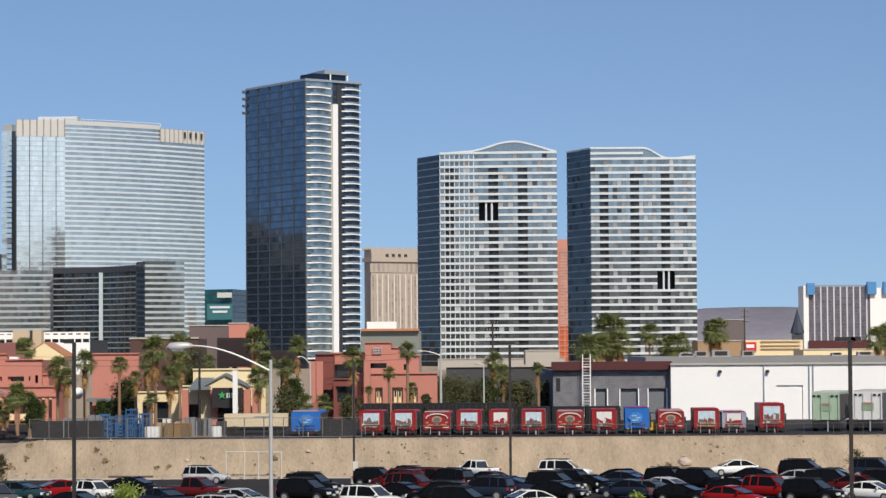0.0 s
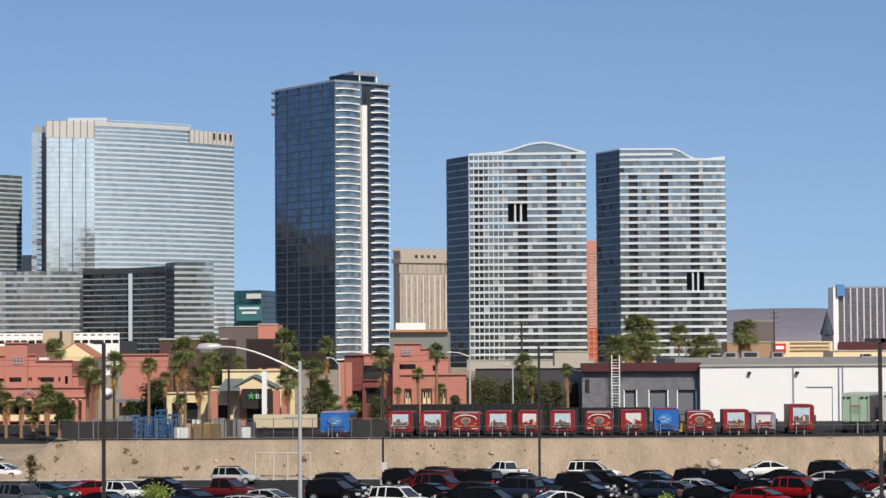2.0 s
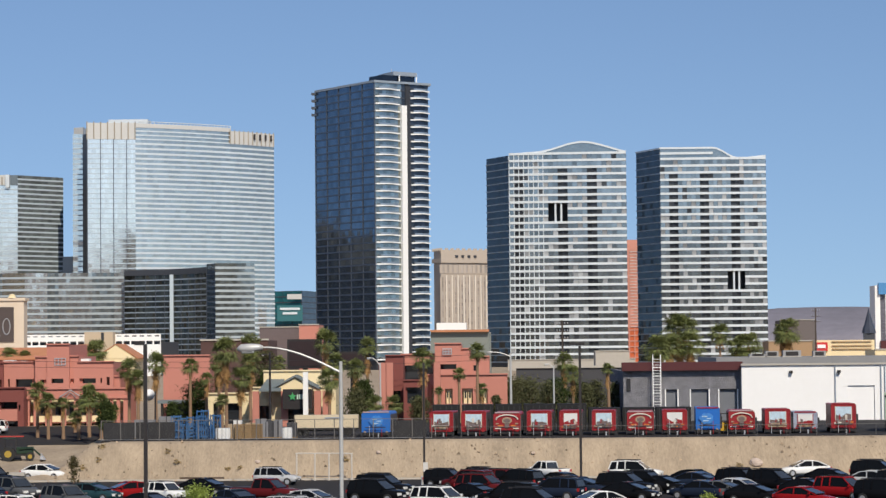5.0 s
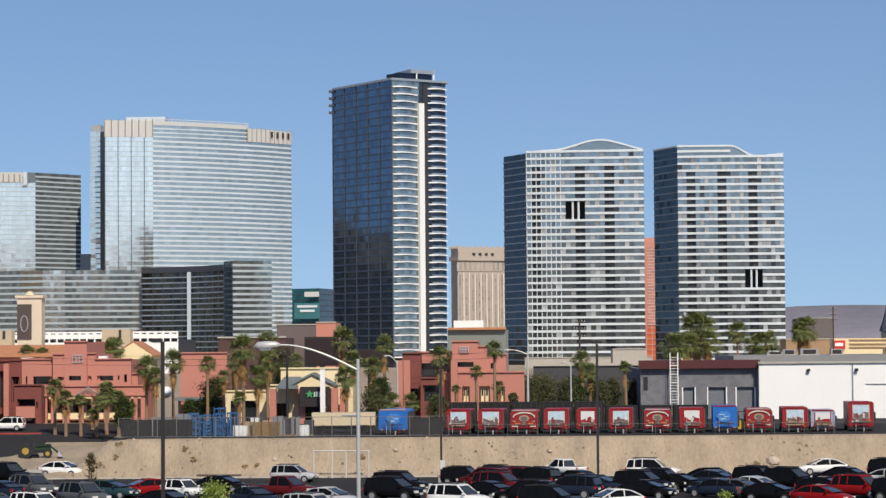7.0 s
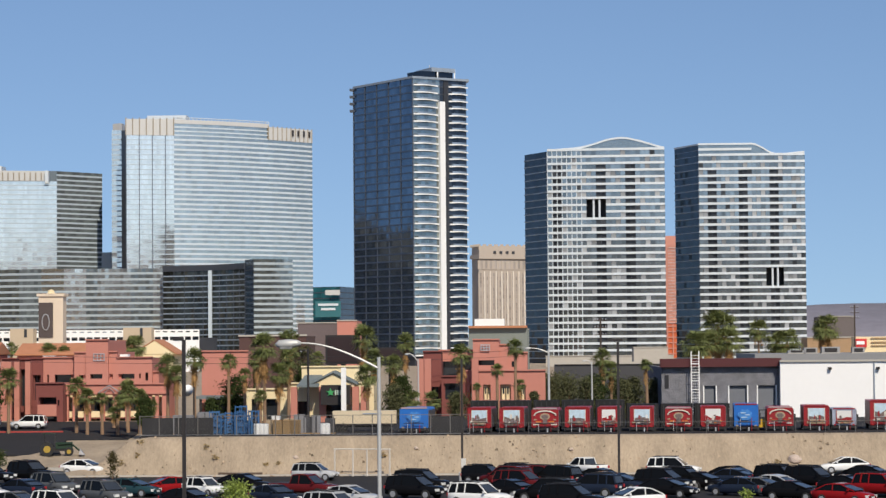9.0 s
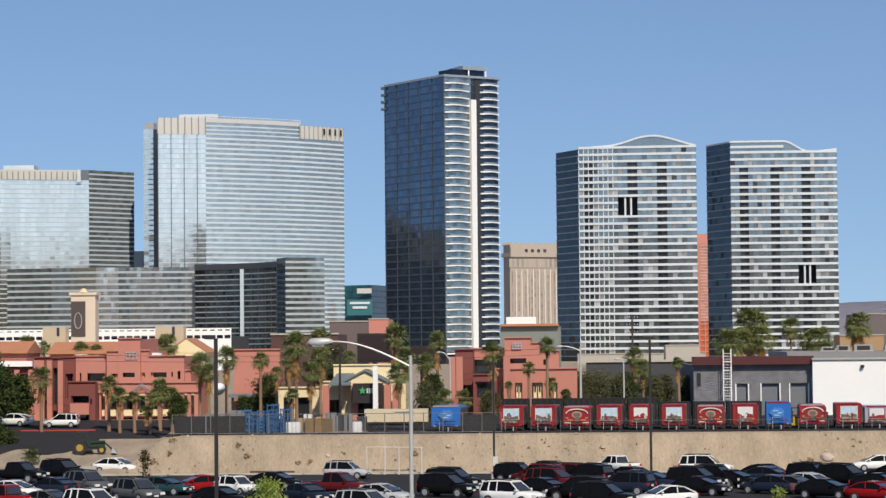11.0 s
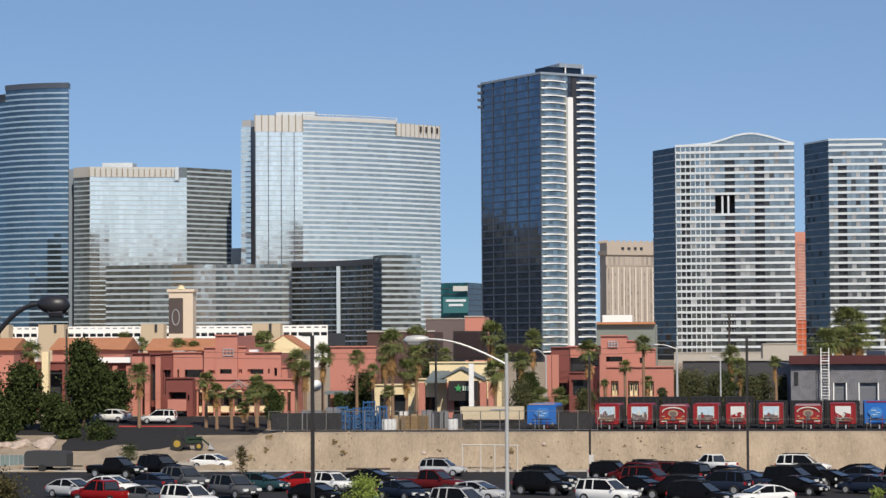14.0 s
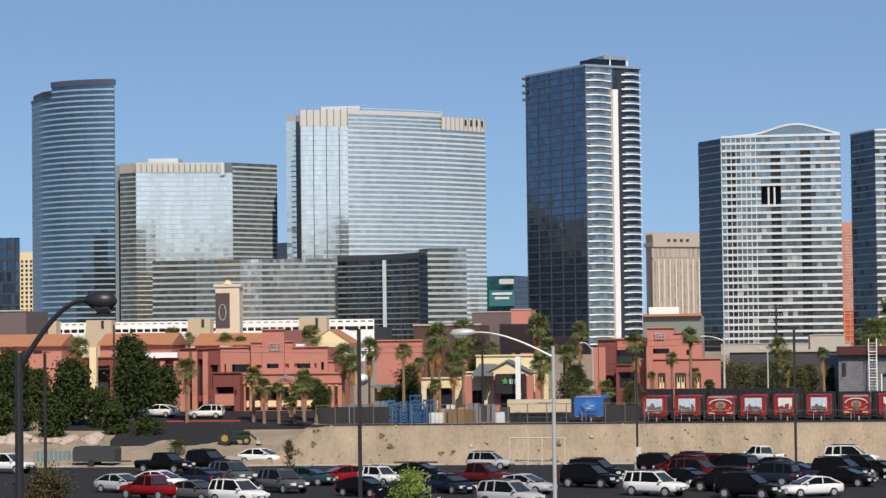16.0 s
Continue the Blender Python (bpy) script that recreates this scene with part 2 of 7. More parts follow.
def ground_sheet():
    xs = [-5000, -1500, -400] + [-150 + 1.5 * i for i in range(201)] + [400, 1500, 5000]
    ys = [-9500, -3000, -300, 0, 100, 180, 215] + [222 + 0.4 * i for i in range(40)] + [240 + 4 * i for i in range(14)] + [320, 500, 1000, 2500, 4900]
    g = Geo()
    for y in ys:
        for x in xs:
            z = rise(x, y)
            near = (226 < y < 234 or y < 250 and x < -40) and y > 226 and -150 < x < 150
            z += (noise.noise((x * 0.25, y * 0.4, 0)) * 0.3 + noise.noise((x * 1.1, y * 0.12, 5)) * 0.24) * near * (0.12 + (0.05 < z < 3.4))
            g.v.append((x, y, z))
    w = len(xs)
    g.f = [(j * w + i, j * w + i + 1, (j + 1) * w + i + 1, (j + 1) * w + i) for j in range(len(ys) - 1) for i in range(w - 1)]
    setting("ground", g, sand, "sandy desert earth with a cut bank and sparse stones", True, "ground")


ground_sheet()
lot = Geo().prism([(-160, 20), (160, 20), (160, 227), (-160, 227)], -0.3, 0.02)
setting("parking_lot", lot, asphalt, "dark asphalt parking lot below the earth bank", category="parking lot")
yard = Geo().prism([(-40, 234.5), (150, 234.5), (150, 330), (-40, 330)], 3.0, 3.53)
setting("truck_yard", yard, asphalt, "worn asphalt truck yard on the terrace", category="yard")
setting("kerb", Geo().box(20, 227.6, 0, 240, 0.3, 0.16), concrete, "pale concrete kerb along the foot of the bank", category="kerb")


# ---- towers ----
def block_body(parent, poly, z0, z1, material=None, name="core"):
    return part(name, Geo().prism(poly, z0, z1), material or core_dark, parent)


def residential_tower():
    """The tall dark-glass tower with white balconies."""
    t = thing("residential_tower", "tall dark blue glass tower with white wavy balconies", "tower")
    a, b, c = (-92.38, 1142), (-62.06, 1100), (-38.32, 1118)
    top, h = 134.27, 3.33
    n = 38
    z0 = top - n * h
    block_body(t, [offset([a, b], -1)[0], (b[0], b[1] + 1.2), offset([b, c], -1)[1], (c[0] - 8, c[1] + 45), (a[0] + 9, a[1] + 33)], 3, top - 0.3)
    block_body(t, [(a[0] + 0.5, a[1]), (b[0], b[1] + 1), (c[0] - 1, c[1]), (c[0] - 8, c[1] + 45), (a[0] + 9, a[1] + 33)], 3, z0, name="base")
    facade(t, [a, b], z0, top, n, 2.6, glass_blue, night_band, 0.2, 0.2, 0.006, slate_band, 4, thick=0.3)
    mid = tuple(Vector(b).lerp(Vector(c), 0.5))
    facade(t, [b, mid], z0, top, n, 2.2, glass_moss, dark_band, 0.12, 0.05, 0.006)
    facade(t, [mid, c], z0, top, n, 2.2, glass_dark, dark_band, 0.12, 0.05, 0.006)
    for i in range(4):
        cb = part("corner_balcony", Geo().box(a[0] - 0.6, a[1] + 1.5, top - 0.9 - i * h, 2.6, 4.5, 0.9), slate_band, t)
        part("corner_rail", Geo().box(a[0] - 1.7, a[1] + 1.5, top - i * h, 0.1, 4.4, 0.4), rail_glass, cb)
    # balconies: two lobes on every floor, either side of a white pier
    u = Vector((c[0] - b[0], c[1] - b[1])).normalized()
    nr = Vector((u.y, -u.x))
    L = (Vector(c) - Vector(b)).length

    def at(s, o):
        p = Vector(b) + u * s + nr * o
        return (p.x, p.y)

    def lobe(s0, s1, deep, lean):
        pts = [at(s0, 0)]
        for i in range(9):
            f = i / 8
            pts.append(at(s0 + (s1 - s0) * f, deep * (0.25 + 0.75 * math.sin(math.pi * (f * 0.8 + lean)) ** 2)))
        return pts + [at(s1, 0)]

    l1, l2 = lobe(0.1, L * 0.46, 2.3, 0.15), lobe(L * 0.66, L + 0.4, 2.3, 0.1)
    slab, rails = [], []
    for l in (l1, l2):
        rings = []
        for q, (p, f) in enumerate(zip(l[1:-1], [i / 8 for i in range(9)])):
            low = 0.42 - 0.26 * math.sin(math.pi * f) ** 2
            back = Vector(p) - nr * 2.2
            rings.append([(*p, 0.7 - low - 0.25), (back.x, back.y, 0.4), (back.x, back.y, 0.7), (*p, 0.72)])
        slab.append(Geo().loft(rings).mesh("balcony_slab", balcony_white))
        rails.append(Geo().loft([[(*p, 0.72), (p[0] + 0.02, p[1] + 0.12, 0.72), (p[0] + 0.02, p[1] + 0.12, 1.5), (*p, 1.5)] for p in l[2:-2]]).mesh("glass_rail", rail_glass))
    for i in range(n):
        for k in (0, 1):
            s = part("balcony", slab[k], balcony_white, t, at=(0, 0, z0 + i * h))
            part("rail", rails[k], rail_glass, s)
    part("pier", Geo().prism([at(L * 0.47, 1.6), at(L * 0.565, 1.6), at(L * 0.565, -0.5), at(L * 0.47, -0.5)], z0, top - 3 * h), balcony_white, t, "white vertical pier")
    # near-black strip on the facade paints the shade of a recess
    part("recess_shade", Geo().prism([at(L * 0.57, 0.3), at(L * 0.66, 0.3), at(L * 0.66, 0), at(L * 0.57, 0)], z0, top), core_dark, t)
    part("roof_slab", Geo().prism([offset([a, b], 0.5)[0], (b[0], b[1] - 1), at(L + 0.6, 1.5), (c[0] - 8, c[1] + 45), (a[0] + 9, a[1] + 33)], top, top + 1.0), grey_band, t)
    for f in (0.52, 0.84):
        q = at(L * f, -2.4)
        part("roof_frame", Geo().box(q[0], q[1], top + 1, 0.6, 0.6, 140.19 - top - 1), balcony_white, t)
    part("antenna", Geo().tube([(*at(L * 0.5, -8), top + 1), (*at(L * 0.5, -8), 142.06)], 0.12, 5), steel, t)
    ph = part("penthouse", Geo().prism([at(L * 0.22, -3), at(L * 0.82, -3), at(L * 0.82, -14), at(L * 0.22, -14)], top + 1, 138.37), glass_night, t)
    part("penthouse_roof", Geo().prism([at(L * 0.40, -2), at(L * 0.84, -2), at(L * 0.84, -15), at(L * 0.40, -15)], 138.37, [140.19] * 2 + [139.67] * 2), grey_band, ph)


def condo_tower(a, b, c, base, top, floors, hole, wave, dark_cols, group, grid, crown=0):
    """A white-banded condominium slab with a wavy roofline and a two-storey opening."""
    t = thing("condo_tower", "white-banded glass condominium tower with wavy roof and dark opening", "tower", group)
    h = (top - base) / floors
    n2 = outward([b, c], 0)
    front = arc(b, c, 0.8, 24)
    back = [(c[0] - 2, c[1] + 24), (a[0] + 4, a[1] + 26)]
    L = (Vector(c) - Vector(b)).length
    pp = resample(front, 2.4)
    nb = len(pp) - 1
    h0, h1, f0, f1 = hole
    cols = {int(nb * f) for f in dark_cols} | {int(nb * f) + 1 for f in dark_cols}
    in_hole = lambda i, j: f0 <= i <= f1 and h0 * nb <= j < h1 * nb
    # panes: curtain glass; dark panes stand for the shade in balcony bays
    rng = random.Random(5)
    groups = {"window_panes": (Geo(), glass_green), "balcony_shade_panes": (Geo(), shade_pane), "blind_panes": (Geo(), mat("pale_blind", (0.33, 0.345, 0.35), 0.3, 0.2, bump=0, pick=0.4))}
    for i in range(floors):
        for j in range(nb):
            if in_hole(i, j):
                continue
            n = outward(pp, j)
            key = "balcony_shade_panes" if j in cols and i < floors - 2 else "window_panes"
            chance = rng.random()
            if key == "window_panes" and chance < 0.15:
                key = "blind_panes" if chance < 0.13 else "balcony_shade_panes"
            o = -0.9 if key == "balcony_shade_panes" and chance >= 0.15 else rng.uniform(-0.02, 0.02)
            e = rng.uniform(-0.025, 0.025)
            (x0, y0), (x1, y1) = pp[j], pp[j + 1]
            za, zb = base + (i + 0.33) * h, base + (i + 1) * h
            groups[key][0].face((x0 + n.x * o, y0 + n.y * o, za), (x1 + n.x * (o + e), y1 + n.y * (o + e), za),
                                (x1 + n.x * (o + e), y1 + n.y * (o + e), zb), (x0 + n.x * o, y0 + n.y * o, zb))
    for key, (g, m) in groups.items():
        tagged(part(key, g, m, t), kind="stuff")
    whole = strip(Geo(), front, 0, 0.33 * h, 0.45, 1.5).mesh("floor_band", white_band)
    k0, k1 = round(24 * h0), round(24 * h1)
    halves = [strip(Geo(), front[:k0 + 1], 0, 0.33 * h, 0.45, 1.5).mesh("floor_band", white_band), strip(Geo(), front[k1:], 0, 0.33 * h, 0.45, 1.5).mesh("floor_band", white_band)]
    for i in range(floors + 1):
        for me in (halves if f0 < i <= f1 else [whole]):
            part("floor_band", me, white_band, t, at=(0, 0, base + i * h))
    mull, thin = Geo(), Geo()
    for j in range(0, nb + 1):
        n = outward(pp, j)
        wide = j < nb * grid
        m0 = math.degrees(math.atan2(n.y, n.x)) + 90
        spans = ((base, base + f0 * h), (base + (f1 + 1) * h, top)) if h0 * nb < j < h1 * nb else ((base, top),)
        for z_a, z_b in spans:
            (mull if wide else thin).box(pp[j][0], pp[j][1], z_a, 0.34 if wide else 0.1, 0.3, z_b - z_a, m0)
    tagged(part("mullions", thin, slate_band, t), kind="stuff")
    if mull.f:
        tagged(part("mullions", mull, white_band, t), kind="stuff")
    # sky lobby: recess, its shade given by the near-black core; white columns
    p0, p1 = Vector(b).lerp(Vector(c), h0), Vector(b).lerp(Vector(c), h1)
    for f in (0.36, 0.66):
        q = p0.lerp(p1, f)
        part("column", Geo().tube([(q.x, q.y, base + f0 * h), (q.x, q.y, base + (f1 + 1) * h)], 0.55, 10), white_band, t)
    # dark end wall
    facade(t, [a, b], base, top, floors, 3.0, glass_night, grey_band, 0.16, 0.3, 0.012)
    if crown:
        # raised storeys at the tall end, under the high part of the roof
        z1 = top + wave(0) - 0.95
        facade(t, [a, b], top, z1, crown, 3.0, glass_night, grey_band, 0.10, 0.1, 0.008)
        part("core", Geo().prism([(a[0] + 0.3, a[1] + 0.8), (b[0] + 0.2, b[1] + 1.3), (b[0] + 0.5 * L, b[1] + 1.3), (b[0] + 0.5 * L, b[1] + 16), (a[0] + 4, a[1] + 16)], top, z1), core_dark, t)
        part("floor_band", strip(Geo(), front[:13], 0, 0.33 * h, 0.45, 1.5).mesh("floor_band", white_band), white_band, t, at=(0, 0, (top + z1) / 2))
        part("roof_edge", strip(Geo(), [a, b], 0, 0.8, 0.35, 1.5).mesh("roof_edge", white_band), white_band, t, at=(0, 0, z1))
    # core with the opening left free in front
    def body(z0, z1):
        return Geo().prism([(a[0] + 0.3, a[1] + 0.8), (b[0] + 0.2, b[1] + 1.2), (c[0] - 0.4, c[1] + 1.2), *back], z0, z1)
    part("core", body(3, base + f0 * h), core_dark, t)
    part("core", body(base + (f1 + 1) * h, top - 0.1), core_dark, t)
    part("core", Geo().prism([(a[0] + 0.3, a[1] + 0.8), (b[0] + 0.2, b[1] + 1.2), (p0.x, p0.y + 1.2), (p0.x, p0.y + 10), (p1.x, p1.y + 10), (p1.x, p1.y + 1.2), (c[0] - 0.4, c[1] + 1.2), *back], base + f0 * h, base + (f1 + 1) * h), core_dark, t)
    # wavy parapet
    rim, runs = [], []
    m, open_run = 28, False
    for i in range(m):
        s0, s1 = i / m, (i + 1) / m
        q0, q1 = Vector(b).lerp(Vector(c), s0) + n2 * 0.5, Vector(b).lerp(Vector(c), s1) + n2 * 0.5
        za, zb = top + wave(s0), top + wave(s1)
        edge = lambda q, z: [(q.x, q.y, z - 0.9), (q.x, q.y + 18, z - 0.9), (q.x, q.y + 18, z), (q.x, q.y, z)]
        rim += [edge(q0, za), edge(q1, zb)] if not rim else [edge(q1, zb)]
        tall = min(za, zb) - 0.9 > top + 0.4
        if tall and not open_run:
            runs.append([])
        open_run = tall
        if tall:
            ring = lambda q, z: [(q.x, q.y + 0.6, top), (q.x, q.y + 0.8, top), (q.x, q.y + 0.8, z - 0.8), (q.x, q.y + 0.6, z - 0.8)]
            runs[-1] += [ring(q0, za), ring(q1, zb)] if not runs[-1] else [ring(q1, zb)]
    part("wavy_roof", Geo().loft(rim), white_band, t, "thin white wavy roof edge")
    for run in runs:
        part("roof_glass", Geo().loft(run), glass_green, t)
    return t


residential_tower()


def wave_a(s):
    k = max(0, 1 - abs(s - 0.66) / 0.42)
    return 0.9 + 1.8 * min(1, s / 0.3) * (s < 0.75) * (1 - max(0, s - 0.5) * 4) * 0.6 + 5.2 * k * k * (3 - 2 * k)


def wave_b(s):
    k = min(1, max(0, (s - 0.50) / 0.24))
    e = max(0, (s - 0.82) / 0.18)
    return 6.6 - 5.4 * k * k * (3 - 2 * k) + 1.0 * e


ta = condo_tower((-12.73, 1222), (-1.32, 1200), (56.33, 1196), 5.70, 108.16, 30,
                 (8 / 24, 12 / 24, 20, 22), wave_a, (0.075, 0.42, 0.69), "twin condominium towers", 0.3)
tb = condo_tower((65.39, 1275), (76.33, 1250), (130.47, 1250), 4.93, 108.84, 29,
                 (15 / 24, 19 / 24, 10, 12), wave_b, (0.09, 0.40, 0.70), "twin condominium towers", 0.0, 2)


def curved_hotel():
    """The large silver glass hotel with a beige crown."""
    t = thing("curved_hotel", "curved silver glass hotel tower with a beige crown", "hotel tower", "glass hotel complex")
    p0, p1, p2 = (-315.61, 1795), (-280.88, 1803), (-185.32, 1885)
    zc, ztop = 171.63, 183.94
    n = 42
    base = zc - n * 3.72
    curve = arc(p1, p2, 7, 14)
    block_body(t, [(p0[0] + 1, p0[1] + 1), *[(x, y + 1.2) for x, y in curve], (p2[0] - 40, p2[1] + 50), (p0[0] - 10, p0[1] + 60)], 3, zc)
    facade(t, [p0, p1], base, zc, n, 3.2, glass_silver, pale_band, 0.22, 0.2, 0.002, slate_band, 3, thick=0.55)
    facade(t, curve, base, zc, n, 3.75, glass_steel, bright_band, 0.38, 0.35, 0.004)
    cap = Geo()
    strip(cap, [p0, p1], zc, ztop, 0.6, 6)
    part("crown", cap, beige_metal, t, "beige ribbed metal crown")
    k = 9
    part("crown", strip(Geo(), curve[k:], zc, 181.61, 0.6, 6), beige_metal, t)
    facade(t, curve[:k + 1], zc, ztop - 3.2, 3, 3.75, glass_steel, bright_band, 0.3, 0.3, 0.002)
    part("upper_core", strip(Geo(), curve[:k + 1], zc, ztop - 3.3, -0.5, 4), core_dark, t)
    part("parapet", strip(Geo(), curve[:k + 1], ztop - 3.2, ztop - 0.2, 0.7, 5), beige_metal, t)
    posts = Geo()
    for q in resample(curve[:k + 1], 3.0):
        posts.box(q[0], q[1] + 1, ztop - 0.2, 0.6, 0.6, 1.5)
    strip(posts, curve[:k + 1], ztop + 1.2, ztop + 1.6, 0.3, 1)
    tagged(part("roof_rail", posts, white_band, t), kind="stuff")
    ribs = Geo()
    for line, z in (([p0, p1], ztop), (curve[k:], 181.61)):
        for q in resample(line, 5.0):
            ribs.box(q[0], q[1] - 0.9, zc, 0.7, 0.8, z - zc + 0.8)
    tagged(part("crown_ribs", ribs, mat("rib_brown", (0.32, 0.28, 0.22), 0.6), t), kind="stuff")
    x0, x1, z = -198.27, -188.11, 175.75
    for i in range(4):
        q = Vector(curve[-3]).lerp(Vector(curve[-1]), i / 3)
        part("sign_bar", Geo().box(q.x - 1.5, q.y - 4.2, z, 1.5, 0.6, 4.6), bronze, t)
    part("shaft", Geo().prism([(-333.21, 1840), (-325.71, 1835), (-325.71, 1860), (-333.21, 1865)], 3, 179.0), pale_band, t)
    facade(t, [(-333.4, 1833.5), (-325.7, 1833.5)], base, 179.0, n, 3.9, glass_silver, pale_band, 0.25, 0.2, 0.004)
    part("shaft_crown", Geo().prism([(-333.4, 1838), (-325.5, 1833), (-325.5, 1860), (-333.4, 1865)], 179.0, 184.2), beige_metal, t)
    # solid dark prism stands for the shaded recess beside the shaft
    part("recess_shade", Geo().prism([(-324.38, 1825), (-319.65, 1818), (-319.65, 1850), (-324.38, 1850)], 3, 177.70), dark_band, t)
    part("plant_room", Geo().box(-290.95, 1840, zc, 30, 14, 189.72 - zc), white_band, t)


def low_hotel():
    """The lower silver hotel wing."""
    t = thing("hotel_wing", "silver glass hotel wing with a beige roof band", "hotel tower", "glass hotel complex")
    q = [(-471.16, 1862), (-456.01, 1852), (-383.50, 1872), (-354.29, 1906)]
    z1 = 143.20
    zt = 151.12
    n = 33
    base = z1 - n * 3.7
    block_body(t, [(q[0][0], q[0][1] + 2), (q[1][0], q[1][1] + 5), (q[2][0], q[2][1] + 5), (q[3][0] - 1, q[3][1] + 1), (q[3][0] - 20, 1950), (q[0][0], 1950)], 3, z1)
    facade(t, q[:2], base, z1, n, 4, glass_grey, pale_band, 0.3, 0.2)
    facade(t, arc(q[1], q[2], -2, 10), base, z1, n, 3.6, glass_silver, pale_band, 0.25, 0.2, 0.0016)
    facade(t, q[2:], base, zt, n + 2, 3.6, glass_grey, pale_band, 0.34, 0.3)
    part("roof_band", strip(Geo(), [q[0], q[1], (-390.75, 1870)], z1, zt, 0.6, 6), beige_metal, t)
    part("upper_glass", strip(Geo(), [(-390.75, 1870), q[2]], z1, zt, 0.3, 6), glass_grey, t)
    ribs = Geo()
    for k in resample([q[1], (-390.75, 1870)], 4.2):
        ribs.box(k[0], k[1] - 0.9, z1 + 0.5, 0.8, 0.7, zt - z1 - 2)
    tagged(part("band_ribs", ribs, mat("rib_brown", (0.32, 0.28, 0.22), 0.6), t), kind="stuff")
    part("fin", Geo().box(-390.19, 1867, z1 - 2, 3, 3, zt - z1 + 2), white_band, t)
    part("roof_house", Geo().box(-437.79, 1875, zt, 24, 16, 4), white_band, t)
    part("shaft", Geo().box(-477.54, 1885, 3, 5, 20, zt - 3), grey_band, t)
    part("link", strip(Geo(), [(-352.42, 1895), (-343.79, 1890)], 3, 88.19, 0.5, 20), grey_band, t)


def hotel_podium():
    """The low dark concave wing in front of the hotel."""
    t = thing("convention_wing", "low dark glass wing with a sharp prow", "building", "glass hotel complex")
    q = [(-406.92, 1700), (-341.28, 1690), (-272.13, 1700)]
    za, zb = 68.77, 70.05
    block_body(t, [(q[0][0], 1702), (q[1][0], 1692), (q[2][0], 1702), (q[2][0], 1730), (q[0][0], 1730)], 3, za - 0.3)
    # the long wing in bays of clearer and darker glazing
    line = resample(q, 8.0)
    bays = [(0, 4, glass_moss), (4, 6, glass_grey), (6, 10, glass_silver), (10, 11, glass_moss), (11, 14, glass_steel), (14, 16, glass_moss), (16, len(line) - 1, glass_steel)]
    for i0, i1, glass in bays:
        facade(t, line[i0:i1 + 1], 10, za, 14, 2.7, glass, podium_band, 0.36, 0.3, 0.003)
    r = [(-271.33, 1690), (-207.29, 1640)]
    facade(t, arc(r[0], r[1], -8, 10), 10, zb - 4, 15, 2.6, glass_slot, grey_band, 0.22, 0.3, 0.02, slate_band, 3, thick=0.25)
    pier = arc(r[0], r[1], -8, 10)[5]
    part("pier", Geo().box(pier[0] - 1, pier[1] - 1.2, 3, 2.6, 2, zb - 7), pale_band, t, "pale vertical pier")
    part("roof_edge", strip(Geo(), arc(r[0], r[1], -8, 10), zb - 4, zb, 0.5, 6), dark_band, t)
    pr = [(-207.29, 1640), (-199.63, 1625), (-174.38, 1636)]
    facade(t, pr[:2], 6, zb + 2, 18, 3, glass_blue, dark_band, 0.1, 0.1)
    facade(t, pr[1:], 6, zb + 2, 17, 3.2, glass_moss, podium_band, 0.42, 0.3)
    block_body(t, [(r[0][0], 1700), (r[1][0], 1652), (pr[1][0], 1628), (pr[2][0] - 0.5, 1638), (pr[2][0] - 12, 1690), (r[0][0], 1730)], 3, zb - 4.2)
    # dark box in place of a recess, its shade put into the colour
    part("recess_shade", Geo().box(-189.18, 1635, 3, 4, 4, zb - 1), dark_band, t)


def crescent_tower():
    """The tall crescent tower of blue glass."""
    t = thing("crescent_tower", "tall curved blue glass tower with pale floor bands", "hotel tower", "glass hotel complex")
    p0, p1, p2 = (-521.08, 1790), (-506.43, 1765), (-444.38, 1740)
    z1, zt = 192.67, 200.74
    n = 41
    base = z1 - n * 4.1
    c = arc(p1, p2, 9, 14)
    block_body(t, [(p0[0] + 1, p0[1] + 1), *[(x, y + 1.2) for x, y in c], (p2[0] - 22, p2[1] + 40), (p0[0] + 5, p0[1] + 60)], 3, zt - 2)
    facade(t, [p0, p1], base, z1, n, 3.4, glass_dark, grey_band, 0.25, 0.2)
    facade(t, c, base, z1, n, 3.6, glass_sea, sea_band, 0.30, 0.3, 0.003)
    facade(t, c[3:], z1, zt, 2, 3.6, glass_sea, sea_band, 0.30, 0.3, 0.003)
    part("parapet", strip(Geo(), c[3:], zt, zt + 4, 0.8, 8), slate_band, t)
    part("parapet", strip(Geo(), [p0] + c[:4], z1, z1 + 2, 0.8, 8), dark_band, t)


curved_hotel()
low_hotel()
hotel_podium()
crescent_tower()


